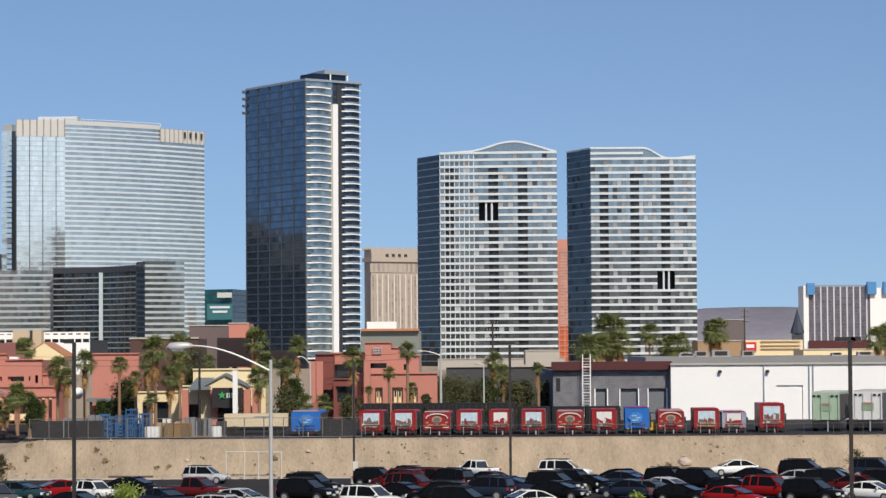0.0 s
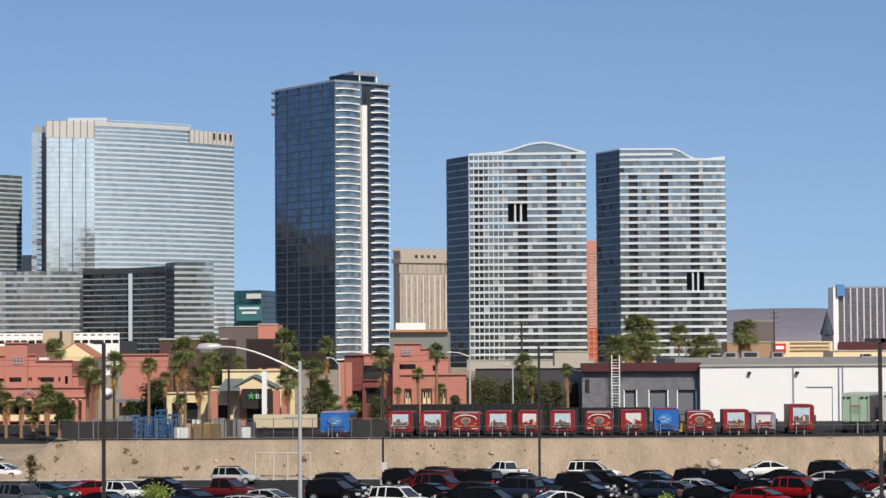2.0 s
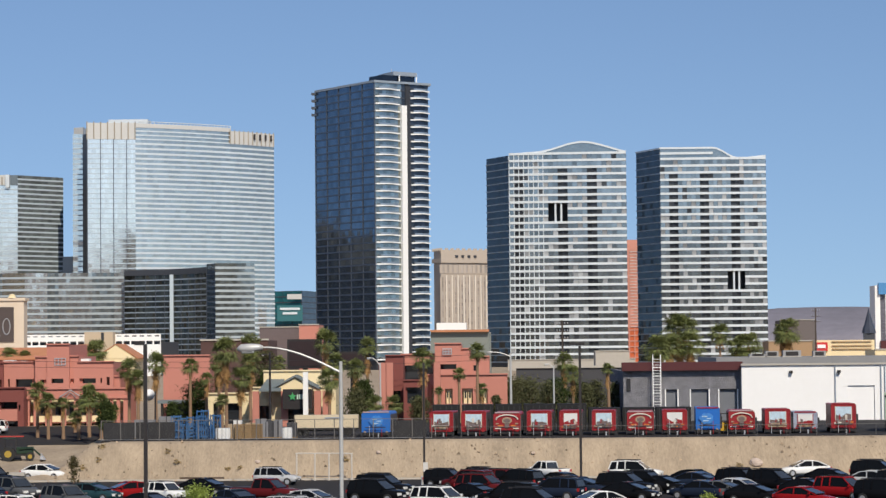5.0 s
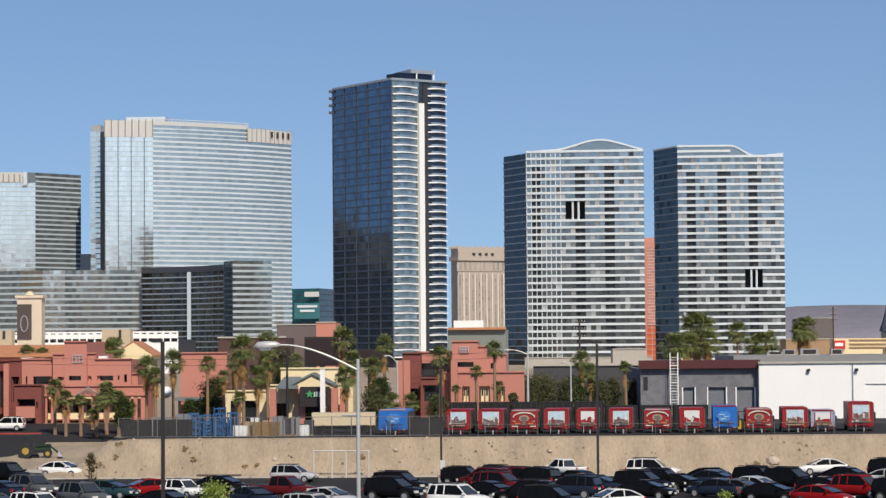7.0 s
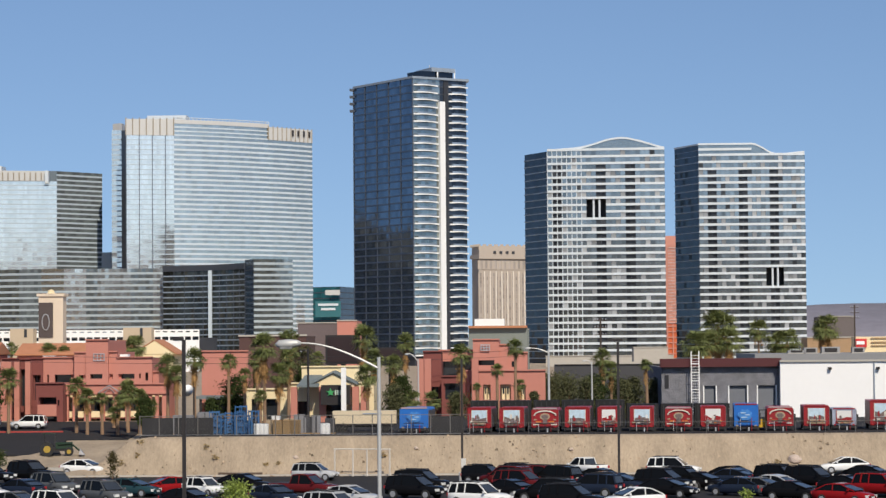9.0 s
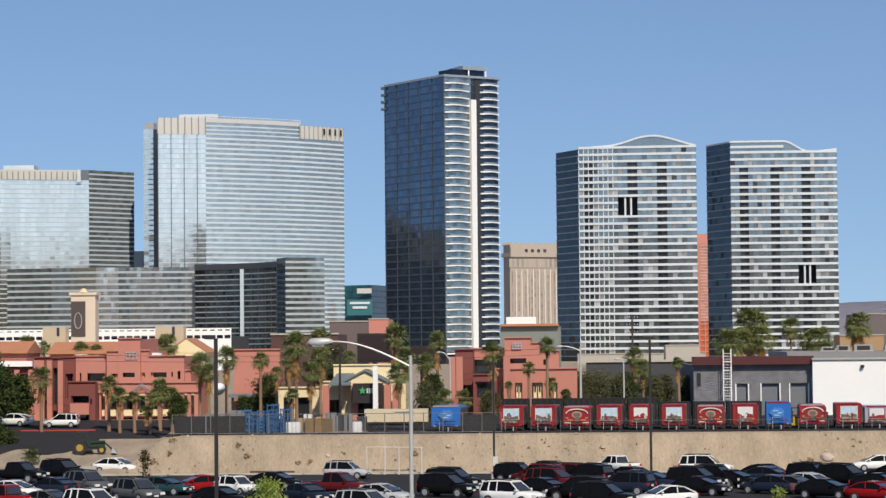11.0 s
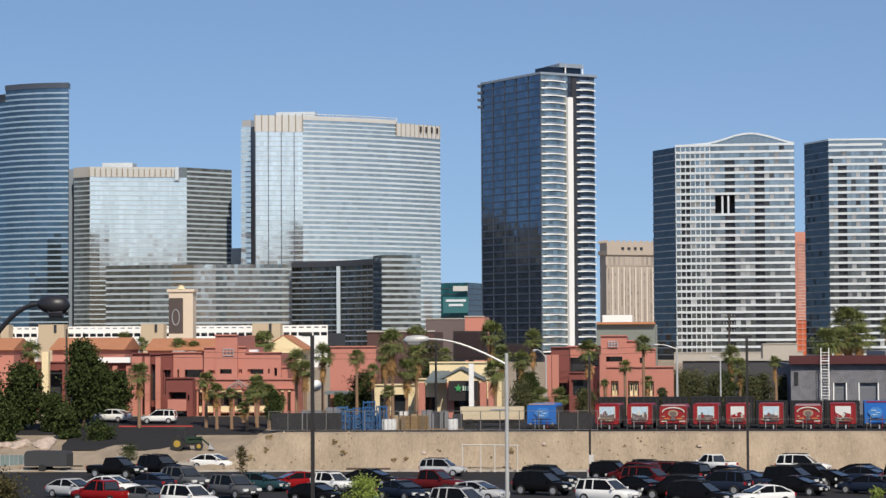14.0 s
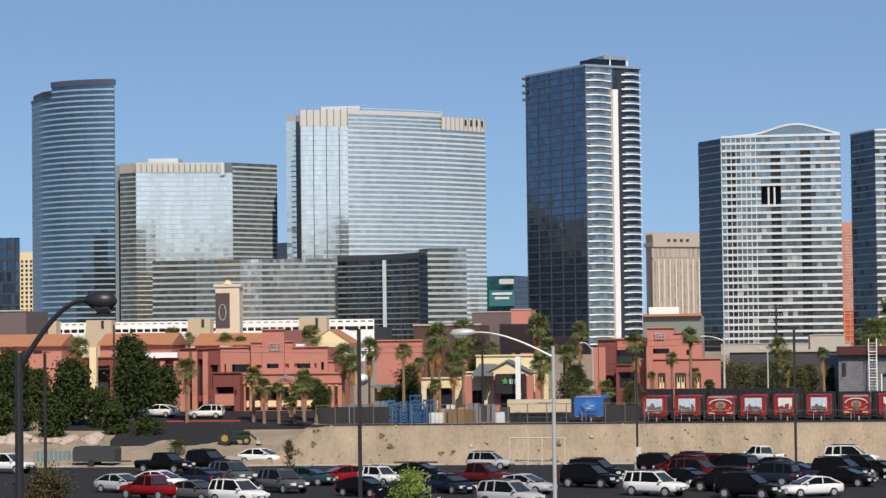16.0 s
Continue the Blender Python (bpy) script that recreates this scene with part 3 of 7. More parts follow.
def distant_blocks():
    dusk_pane = mat("dusk_pane", (0.33, 0.29, 0.255), 0.4, 0.1, var=0.2, scale=0.05, bump=0, pick=0.3)
    # dark blue glass tower at the edge of the view
    t = thing("glass_tower", "dark blue glass tower with a flat roof", "tower")
    a, b = (-640.17, 2000), (-589.41, 1985)
    z1 = 99.13
    facade(t, [a, b], 5, z1, 10, 4, glass_blue, dark_band, 0.2, 0.3, 0.005, dark_band, 2, thick=0.8)
    block_body(t, [(a[0], a[1] + 1.5), (b[0], b[1] + 1.5), (b[0] - 25, b[1] + 50), (a[0], a[1] + 50)], 3, z1 + 1)
    # cream columned hotel behind
    t = thing("classical_hotel", "cream hotel with tall pilasters", "hotel tower")
    a, b = (-690.86, 2300), (-656.93, 2290)
    z1 = 99.64
    block_body(t, [a, b, (b[0], 2340), (a[0], 2340)], 3, z1, cream, "wall")
    facade(t, offset([a, b], 0.4), 5, z1 - 8, 20, 5, glass_dark, cream, 0.4, 0.4, mullion=cream, thick=2.2)
    # teal glass hotel with a billboard
    t = thing("teal_hotel", "teal glass hotel block with a large billboard", "hotel tower")
    a, b, c = (-237.82, 2320), (-200.38, 2300), (-189.99, 2345)
    z1 = 69.49
    teal = mat("teal_glass", (0.02, 0.12, 0.13), 0.15, 0.3, var=0.1, scale=0.02, bump=0, pick=0.2)
    facade(t, [a, b], 5, z1, 12, 5, teal, dark_band, 0.15, 0.3, mullion=dark_band, every=2)
    facade(t, [b, c], 5, z1, 12, 5, glass_dark, dark_band, 0.15, 0.3)
    block_body(t, [(a[0], a[1] + 1), (b[0], b[1] + 1), (c[0], c[1] + 1), (c[0], c[1] + 60), (a[0], 2400)], 3, z1 + 0.5)
    board = part("billboard", Geo().box(-211.26, 2296, 41.13, 24.03, 1.5, 14.95), mat("teal_board", (0.03, 0.14, 0.16), 0.5), t, "teal billboard with two pale lines of writing")
    for z, w in ((546, 36), (554, 26)):
        part("writing", Geo().box(-211.07, 2294.8, 44.30 + (560 - z) * 0.53, w * 0.53, 0.5, 2.2), white_band, board)
    part("crown_sign", Geo().box(-206.94, 2297, 61.92, 13.88, 1, 4.81), beige_metal, t)
    # beige hotel with pilasters and a cornice
    t = thing("beige_hotel", "beige hotel tower with tall pilasters and cornice", "hotel tower")
    a, b, c = (-71.85, 2215), (-65.19, 2200), (-18.79, 2225)
    z1, z2 = 97.21, 103.36
    base = 21.48
    block_body(t, [(a[0], a[1]), (b[0], b[1]), (c[0], c[1]), (c[0], 2300), (a[0], 2300)], 3, z2, beige_wall, "wall")
    win = offset([b, c], 0.3)
    facade(t, win, base, 78.77, 17, 3.4, dusk_pane, beige_wall, 0.12, 0.3, mullion=beige_wall, thick=1.7)
    facade(t, win, 81.84, 90.03, 1, 5.0, dusk_pane, beige_wall, 0.1, 0.3, mullion=beige_wall, thick=2.6)
    part("cornice", strip(Geo(), [a, b, c], 91.57, 95.16, 2.0, 1), beige_wall, t)
    part("roof_band", strip(Geo(), [b, c], 95.16, 99.77, 1.0, 1), beige_wall, t)
    rise_z = 80.3
    for q in resample([b, c], 6.2)[1:-1]:
        part("pilaster", Geo().box(q[0], q[1] - 0.9, base, 1.0, 1.0, rise_z - base), mat("pilaster_cream", (0.68, 0.62, 0.54), 0.8), t)
    for f in (0.30, 0.42, 0.54, 0.66):
        q = Vector(b).lerp(Vector(c), f)
        part("sign_bar", Geo().box(q.x, q.y - 1.4, 96.2, 3.6, 0.5, 2.4), core_dark, t)
    crest = Geo()
    for q in resample([a, b, c], 6):
        crest.box(q[0], q[1] + 2, z2 - 1, 3.2, 2, 2.5)
    part("cresting", crest, beige_wall, t)
    part("low_wing", Geo().box(-54.43, 2150, 3, 26.00, 30, 36.33 - 3), white_wall, t)
    # orange tower between the condominiums
    t = thing("orange_tower", "orange tower partly hidden between the condominiums", "tower")
    x0, x1 = 70.94, 84.71
    z1 = 83.68
    salmon = mat("salmon_panel", (0.52, 0.23, 0.17), 0.7, pick=0.15)
    block_body(t, [(x0, 1600), (x1, 1600), (x1, 1640), (x0, 1640)], 3, z1, salmon, "wall")
    facade(t, [(76.90, 1599.6), (x1, 1599.6)], 26.34, z1 - 6, 26, 2.4, salmon, beige_metal, 0.14, 0.4)
    part("lower_face", Geo().box((x0 + x1) / 2, 1599, 3, x1 - x0, 1.6, 25.60 - 3), orange, t, "bright orange lower face")
    for i in range(6):
        part("lattice_bar", Geo().box((x0 + x1) / 2, 1597.9, 6 + i * 3.6, x1 - x0, 0.5, 0.7), salmon, t)
    for i in range(4):
        part("lattice_post", Geo().box(x0 + 1.5 + i * 3.6, 1597.7, 3, 0.7, 0.5, 23), salmon, t)
    # hotel slab with blue corner towers
    dusk_violet = mat("dusk_violet", (0.13, 0.12, 0.14), 0.3, 0.2, var=0.2, scale=0.05, bump=0, pick=0.2)
    t = thing("striped_hotel", "grey hotel slab with white ribs and blue corner towers", "hotel tower")
    a, b = (284.99, 1900), (333.58, 1900)
    z1, zb = 58.53, 12.61
    block_body(t, [(a[0], 1901), (b[0], 1901), (b[0], 1930), (a[0], 1930)], 3, z1 + 1.5, grey_band, "wall")
    facade(t, [a, b], zb, z1, 18, 2.6, dusk_violet, grey_band, 0.06, 0.02, mullion=mat("pale_rib", (0.62, 0.6, 0.62), 0.7), every=2, thick=1.0)
    part("end_wall", Geo().box(a[0] - 1.6, 1912, 3, 4, 28, z1 - 2), white_wall, t)
    part("end_wall", Geo().box(b[0] + 11, 1912, 3, 22, 26, z1 - 4), white_wall, t)
    blue = mat("blue_panel", (0.07, 0.24, 0.50), 0.5)
    for px, w in ((a[0] + 2, 6), (b[0] + 1, 7), (b[0] + 13, 6)):
        part("corner_tower", Geo().box(px, 1898, z1 - 6 if px > 0 else z1, w, 5, 9.72 if px > a[0] + 9 else 9), blue, t)
    part("base_band", Geo().box((a[0] + b[0]) / 2, 1897, zb - 3, b[0] - a[0], 3, 7), maroon, t)
    # spire
    t = thing("pointed_spire", "dark pointed spire on a low building", "tower")
    x = 247.43
    part("spire", Geo().tube([(x, 1700, 21.41), (x, 1700, 24.18), (x, 1700, 29.31), (x, 1700, 38.79)], [5.0, 4.4, 2.6, 0.1], 8), mat("slate_blue", (0.035, 0.045, 0.07), 0.6), t)
    part("base", Geo().box(x, 1700, 3, 7, 7, 21.41 - 3), dark_band, t)


distant_blocks()


def hills():
    g = Geo()
    n = 60
    rng = random.Random(2)
    xs = [-1600 + 4200 * i / n for i in range(n + 1)]
    def top(x):
        k = (x - 626.08) / 300
        return 88.00 - 11 * k * k * (1 if abs(k) < 2 else 2 / abs(k)) + 8 * noise.noise((x * 0.004, 0, 0)) + 3 * noise.noise((x * 0.02, 3, 0))
    rings = []
    for x in xs:
        t = max(30, top(x))
        rings.append([(x, 4300, 0), (x, 4420, t * 0.45 + 10 * noise.noise((x * 0.01, 7, 0))), (x, 4600, t), (x, 4800, 0)])
    g.loft(rings)
    tagged(new("mountain_ridge", g.mesh("mountain_ridge", haze_hill, True)), "bare purple-brown desert mountain ridge, paled by painted haze", "mountain", kind="structure")


hills()


def western_range():
    """The desert range far behind the camera, which the glass towers mirror."""
    n = 90
    rings = []
    for i in range(n + 1):
        x = -14000 + 28000 * i / n
        h = 500 + 170 * noise.noise((x * 0.0007, 11, 0)) + 80 * noise.noise((x * 0.003, 4, 0)) + 35 * noise.noise((x * 0.012, 8, 0))
        rings.append([(x, -8600, 0), (x, -8900, h * 0.5), (x, -9200, h), (x, -9500, 0)])
    tagged(new("mountain_range", Geo().loft(rings).mesh("mountain_range", haze_hill, True)), "bare desert mountain range mirrored in the glass towers", "mountain", kind="structure")


western_range()


# ---- buildings of the terrace ----
def wall(parent, name, x0, x1, z0, z1, y, holes, material, thick=0.4, label=""):
    """An upright wall facing the lot, with true openings (x0, x1, z0, z1) through it."""
    xs = sorted({x0, x1, *[v for h in holes for v in h[:2] if x0 < v < x1]})
    zs = sorted({z0, z1, *[v for h in holes for v in h[2:] if z0 < v < z1]})
    def solid(i, j):
        if not (0 <= i < len(xs) - 1 and 0 <= j < len(zs) - 1):
            return False
        cx, cz = (xs[i] + xs[i + 1]) / 2, (zs[j] + zs[j + 1]) / 2
        return not any(h[0] < cx < h[1] and h[2] < cz < h[3] for h in holes)
    g = Geo()
    for i in range(len(xs) - 1):
        for j in range(len(zs) - 1):
            if not solid(i, j):
                continue
            a, b, c, d = xs[i], xs[i + 1], zs[j], zs[j + 1]
            g.face((a, y, c), (b, y, c), (b, y, d), (a, y, d))
            g.face((a, y + thick, c), (a, y + thick, d), (b, y + thick, d), (b, y + thick, c))
            if not solid(i - 1, j):
                g.face((a, y, c), (a, y, d), (a, y + thick, d), (a, y + thick, c))
            if not solid(i + 1, j):
                g.face((b, y, c), (b, y + thick, c), (b, y + thick, d), (b, y, d))
            if not solid(i, j - 1):
                g.face((a, y, c), (a, y + thick, c), (b, y + thick, c), (b, y, c))
            if not solid(i, j + 1):
                g.face((a, y, d), (b, y, d), (b, y + thick, d), (a, y + thick, d))
    me = g.mesh(name, material)
    bm = bmesh.new()
    bm.from_mesh(me)
    bmesh.ops.remove_doubles(bm, verts=bm.verts, dist=0.001)
    bmesh.ops.recalc_face_normals(bm, faces=bm.faces)
    bm.to_mesh(me)
    bm.free()
    return part(name, me, material, parent, label)


def block(parent, x0, x1, y, depth, z0, z1, material, holes=(), name="wall", back=None, glazed=True):
    """A box of a building: a front wall with openings, a body behind it and panes in the openings."""
    w = wall(parent, name, x0, x1, z0, z1, y, holes, material)
    # core_dark given as back stands for the shade inside the openings
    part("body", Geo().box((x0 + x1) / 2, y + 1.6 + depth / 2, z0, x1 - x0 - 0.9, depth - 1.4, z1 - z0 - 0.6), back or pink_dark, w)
    for s in (x0 + 0.215, x1 - 0.215):
        part("side", Geo().box(s, y + 0.4 + depth / 2, z0, 0.4, depth, z1 - z0 - 0.02), material, w)
    part("roof", Geo().box((x0 + x1) / 2, y + 1 + depth / 2, z1 - 0.5, x1 - x0 - 0.87, depth - 0.9, 0.3), roof_grey, w)
    part("coping", Geo().box((x0 + x1) / 2, y + 0.15, z1 - 0.02, x1 - x0 + 0.12, 0.75, 0.16), material, w)
    for h in holes:
        if glazed:
            part("pane", Geo().box((h[0] + h[1]) / 2, y + 0.9, h[2], h[1] - h[0], 0.06, h[3] - h[2]), glass_dark, w)
    return w


def courtyard_hotel_west():
    t = thing("courtyard_inn", "pink stucco inn with stepped parapets and shaded openings", "inn", "pink stucco buildings")
    d = 292
    H = lambda *r: r
    # main block with the tall parapet
    block(t, -56.21, -53.49, 291.4, 12, 3.4, 13.13, pink, [(-55.65, -54.19, 8.5, 9.05)])
    block(t, -53.6, -52.48, 292, 12, 3.4, 11.7, pink, [(-53.46, -53.04, 8.47, 9.02)])
    block(t, -52.48, -48.24, 292, 12, 3.4, 10.98, pink, [(-52.34, -50.39, 8.45, 9.04), (-49.84, -49.63, 8.5, 9.05), (-49.07, -48.72, 8.22, 9.18)])
    block(t, -48.33, -47.5, 292.6, 12, 3.4, 9.23, pink, [])
    block(t, -57.65, -56.25, 291.6, 12, 3.4, 11.64, pink, [(-57.09, -56.32, 8.51, 8.93)])
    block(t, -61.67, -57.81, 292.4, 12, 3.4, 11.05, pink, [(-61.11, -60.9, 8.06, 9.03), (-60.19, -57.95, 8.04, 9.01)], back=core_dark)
    # dark stucco on these fronts is part dark red, part painted shade
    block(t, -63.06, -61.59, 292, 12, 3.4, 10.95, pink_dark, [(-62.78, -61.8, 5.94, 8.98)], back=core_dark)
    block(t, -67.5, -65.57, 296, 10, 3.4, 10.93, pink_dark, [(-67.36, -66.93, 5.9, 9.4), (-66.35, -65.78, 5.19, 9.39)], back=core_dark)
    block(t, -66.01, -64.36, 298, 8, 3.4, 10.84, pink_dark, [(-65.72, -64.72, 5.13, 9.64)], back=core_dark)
    part("column", Geo().box(-66.08, 291, 3.4, 0.62, 0.62, 10.68 - 3.4), pink, t)
    part("column", Geo().box(-65.44, 291, 3.4, 0.62, 0.62, 10.68 - 3.4), pink, t)
    part("column", Geo().box(-64.46, 291, 3.4, 0.62, 0.62, 10.67 - 3.4), pink, t)
    part("column", Geo().box(-63.13, 291, 3.4, 0.62, 0.62, 10.65 - 3.4), pink, t)
    # two-storey arcade: deep openings between pink piers, cream balcony fronts and doors
    block(t, -58.12, -45.63, 287, 4, 3.4, 7.85, pink, [(-57.91, -57.64, 2.16, 6.62), (-57.43, -56.95, 2.16, 6.62), (-56.53, -55.57, 2.15, 6.61), (-54.81, -53.64, 2.13, 6.59), (-53.1, -52.13, 2.12, 6.58), (-51.59, -50.63, 2.11, 6.56), (-50.08, -49.05, 2.1, 6.55), (-48.5, -47.89, 2.09, 6.53), (-47.48, -47.07, 2.08, 6.53), (-46.66, -46.25, 2.07, 6.52)], back=cream, glazed=False)
    part("string_course", Geo().box(-51.88, 286.9, 6.7, 12.49, 0.3, 0.22), pink, t)
    part("upper_floor", Geo().box(-51.88, 288.25, 3.8, 11.49, 1.6, 0.3), pink_dark, t)
    for a, b in ((-57.43, -56.95), (-56.53, -55.57), (-54.81, -53.64), (-53.1, -52.13), (-51.59, -50.63), (-50.08, -49.05), (-48.5, -47.89)):
        part("balcony_front", Geo().box((a + b) / 2, 287.5, 3.94, b - a - 0.06, 0.15, 0.74), cream, t)
        # near-black sheets in the openings, put there to stand for shade
        part("upper_shade_sheet", Geo().box((a + b) / 2, 288.7, 4.75, (b - a) * 0.7, 0.1, 1.35), core_dark, t)
        part("door_shade_sheet", Geo().box((a + b) / 2 + 0.2, 288.7, 3.4, (b - a) * 0.5, 0.1, 2.1), core_dark, t)
    truss = Geo()
    for s in (-1, 1):
        truss.tube([(-52.47 + s * 1.35, 286.6, 6.85), (-52.47, 286.6, 7.73)], 0.09, 5)
        truss.tube([(-52.47 + s * 0.6, 286.6, 6.85), (-52.47, 286.6, 7.46)], 0.06, 5)
    part("gable_truss", truss, mat("truss_grey", (0.30, 0.27, 0.27), 0.7), t, "grey ornamental gable truss")
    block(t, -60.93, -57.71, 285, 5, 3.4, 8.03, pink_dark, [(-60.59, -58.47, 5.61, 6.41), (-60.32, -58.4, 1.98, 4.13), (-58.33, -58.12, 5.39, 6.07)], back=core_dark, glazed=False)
    part("balcony_front", Geo().box(-59.56, 284.88, 4.2, 2.26, 0.2, 1.34), pink, t)
    part("roof_unit", Geo().box(-61.2, 294, 10.82, 1.35, 1.2, 0.48), white_wall, t)
    part("roof_unit", Geo().box(-59.75, 294, 10.8, 1.27, 1.2, 0.42), white_wall, t)
    part("roof_unit", Geo().box(-51.9, 294, 10.78, 1.05, 1.2, 0.63), white_wall, t)
    grill = Geo()
    for i in range(4):
        grill.box(-55.21 + i * 0.42, 291.3, 10.63, 0.09, 0.08, 0.9)
    for i in range(3):
        grill.box(-55.21 + 0.63, 291.32, 10.63 + i * 0.4, 1.35, 0.08, 0.09)
    part("grille", grill, steel, t)
    # farther wing
    w = thing("courtyard_inn", "low pink and white inn wing behind trees", "inn", "pink stucco buildings")
    block(w, -85.59, -70.69, 310, 12, 3.4, 9.82, pink_dark,
          [(x, x + 1.7, 2.40, 8.80) for x in (-84.99, -81.67, -79.18, -76.70, -74.44, -72.64)], back=core_dark, glazed=False)
    for px in (-77.25, -74.71, -72.62, -70.83):
        part("column", Geo().box(px, 308.6, 3.4, 0.6, 0.6, 9.36 - 3.4), pink, w)
    part("fascia", Geo().box(-74.41, 309.4, 9.77, 7.19, 0.6, 0.7), white_wall, w)
    part("white_pier", Geo().box(-81.82, 308.8, 3.4, 0.9, 0.9, 11.25 - 3.4), cream, w)
    # plain pink block beside the restaurant
    m = thing("stucco_block", "plain pink stucco block with a dark canopy", "building", "pink stucco buildings")
    block(m, -42.65, -36.96, 295, 12, 3.4, 11.65, pink, [(-42.17, -37.65, 3.5, 6.24)], back=core_dark, glazed=False)
    part("canopy", Geo().box(-39.64, 291, 6.01, 5.80, 6, 0.35), mat("canopy_grey", (0.16, 0.19, 0.20), 0.6), m)
    for px in (-41.84, -40.17, -38.50, -36.83):
        part("post", Geo().box(px, 288.4, 3.4, 0.28, 0.28, 6.01 - 3.4), bronze, m)


def courtyard_hotel_east():
    t = thing("courtyard_inn", "pink stucco inn with stepped parapet and cream doorways", "inn", "pink stucco buildings")
    doors = [(-10.01, -8.85), (-8.36, -7.47), (-6.30, -5.00), (-4.24, -3.21)]
    low = 5.52
    block(t, -10.69, -0.79, 296, 10, 3.4, 9.02, pink, [(a, b, low, 7.37) for a, b in doors], back=cream, glazed=False)
    for a, b in doors:
        for f in (0.3, 0.72):
            dr = part("door_leaf", Geo().box(a + (b - a) * f, 296.55, low, (b - a) * 0.3, 0.08, 1.75), cream, t)
            part("door_glass", Geo().box(a + (b - a) * f, 296.5, low + 0.7, (b - a) * 0.16, 0.04, 0.8), glass_dark, dr)
    block(t, -9.71, -6.50, 300, 10, 3.4, 12.82, pink, [(-9.36, -7.06, 9.69, 10.31)])
    block(t, -6.50, -5.38, 300.4, 10, 3.4, 12.18, pink)
    block(t, -5.38, -3.01, 300.8, 10, 3.4, 11.19, pink, [(-4.97, -4.62, 9.46, 10.15)])
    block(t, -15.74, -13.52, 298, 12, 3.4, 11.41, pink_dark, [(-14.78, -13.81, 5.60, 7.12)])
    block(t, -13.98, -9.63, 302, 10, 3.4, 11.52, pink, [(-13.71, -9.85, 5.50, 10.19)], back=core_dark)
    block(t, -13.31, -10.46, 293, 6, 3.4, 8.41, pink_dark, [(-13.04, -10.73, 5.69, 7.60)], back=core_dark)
    for px in (-15.87, -14.99, -9.26):
        part("column", Geo().box(px, 294, 3.4, 0.8, 0.8, 10.60 - 3.4), pink, t)
    grill = Geo()
    for i in range(4):
        grill.box(-8.70 + i * 0.35, 299.7, 11.50, 0.1, 0.08, 0.75)
    for i in range(3):
        grill.box(-8.70 + 0.52, 299.72, 11.50 + i * 0.33, 1.15, 0.08, 0.1)
    part("grille", grill, steel, t)


def restaurant():
    t = thing("restaurant", "cream stucco restaurant with red piers and a dark awning", "restaurant")
    y = 278
    zt = 9.78
    block(t, -28.97, -22.34, 281, 10, 3.4, zt, cream)
    block(t, -30.30, -20.45, 279, 10, 3.4, 7.90, cream,
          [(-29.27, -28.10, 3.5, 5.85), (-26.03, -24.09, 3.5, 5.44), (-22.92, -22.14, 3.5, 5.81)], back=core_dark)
    gx, gz = -24.93, 9.08
    hw, z0 = 2.45, 7.54
    gable = Geo().loft([[(gx - hw, q, z0), (gx + hw, q, z0), (gx + hw, q, z0 + 0.25), (gx, q, gz), (gx - hw, q, z0 + 0.25)] for q in (277.0, 281.0)])
    part("gable", gable, cream, t)
    part("roof", Geo().loft([[(gx - hw - 0.3, q, z0 + 0.2), (gx, q, gz + 0.05), (gx + hw + 0.3, q, z0 + 0.2), (gx + hw + 0.3, q, z0 + 0.4), (gx, q, gz + 0.3), (gx - hw - 0.3, q, z0 + 0.4)] for q in (276.7, 281.2)]), mat("teal_roof", (0.15, 0.18, 0.185), 0.7), t)
    part("side_roof", Geo().loft([[(-29.00, 276, 7.53), (-26.54, 276, 7.53), (-26.54, 276, 7.72), (-29.00, 276, 7.72)],
                                   [(-28.55, 280.8, 8.69), (-26.54, 280.8, 8.69), (-26.54, 280.8, 8.88), (-28.55, 280.8, 8.88)]]), mat("teal_roof", (0.15, 0.18, 0.185), 0.7), t)
    for px in (-29.40, -26.13, -22.35, -21.39):
        part("pier", Geo().box(px, 276.6, 3.4, 0.75, 0.75, 7.56 - 3.4), pink, t)
    part("awning", Geo().box(-24.50, 275.6, 5.53, 3.33, 1.6, 2.24), bronze, t, "dark awning box sign with a green star")
    cx, cz = -25.05, 6.95
    star = Geo()
    ring = []
    for i in range(10):
        r, w = (0.48 if i % 2 == 0 else 0.2), math.pi / 2 + i * math.pi / 5
        ring.append((cx + r * math.cos(w), cz + r * math.sin(w)))
    star.loft([[(x, q, z) for x, z in ring] for q in (274.6, 274.75)])
    part("star", star, mat("sign_green", (0.06, 0.36, 0.12), 0.5), t, "green star emblem")
    for i in range(3):
        part("letter_bar", Geo().box(-24.48 + i * 0.27, 274.7, cz - 0.3, 0.17, 0.1, 0.55), mat("sign_pale", (0.5, 0.62, 0.52), 0.5), t)
    part("white_column", Geo().box(-23.46, 273.6, 3.4, 0.55, 0.55, 9.74 - 3.4), white_wall, t)
    lo = thing("shop_wing", "low cream shop wing with shaded openings", "shop")
    block(lo, -35.86, -30.63, 283, 8, 3.4, 7.18, cream, [(-35.08, -34.29, 3.5, 6.08), (-33.44, -31.81, 3.5, 6.08)], back=core_dark)


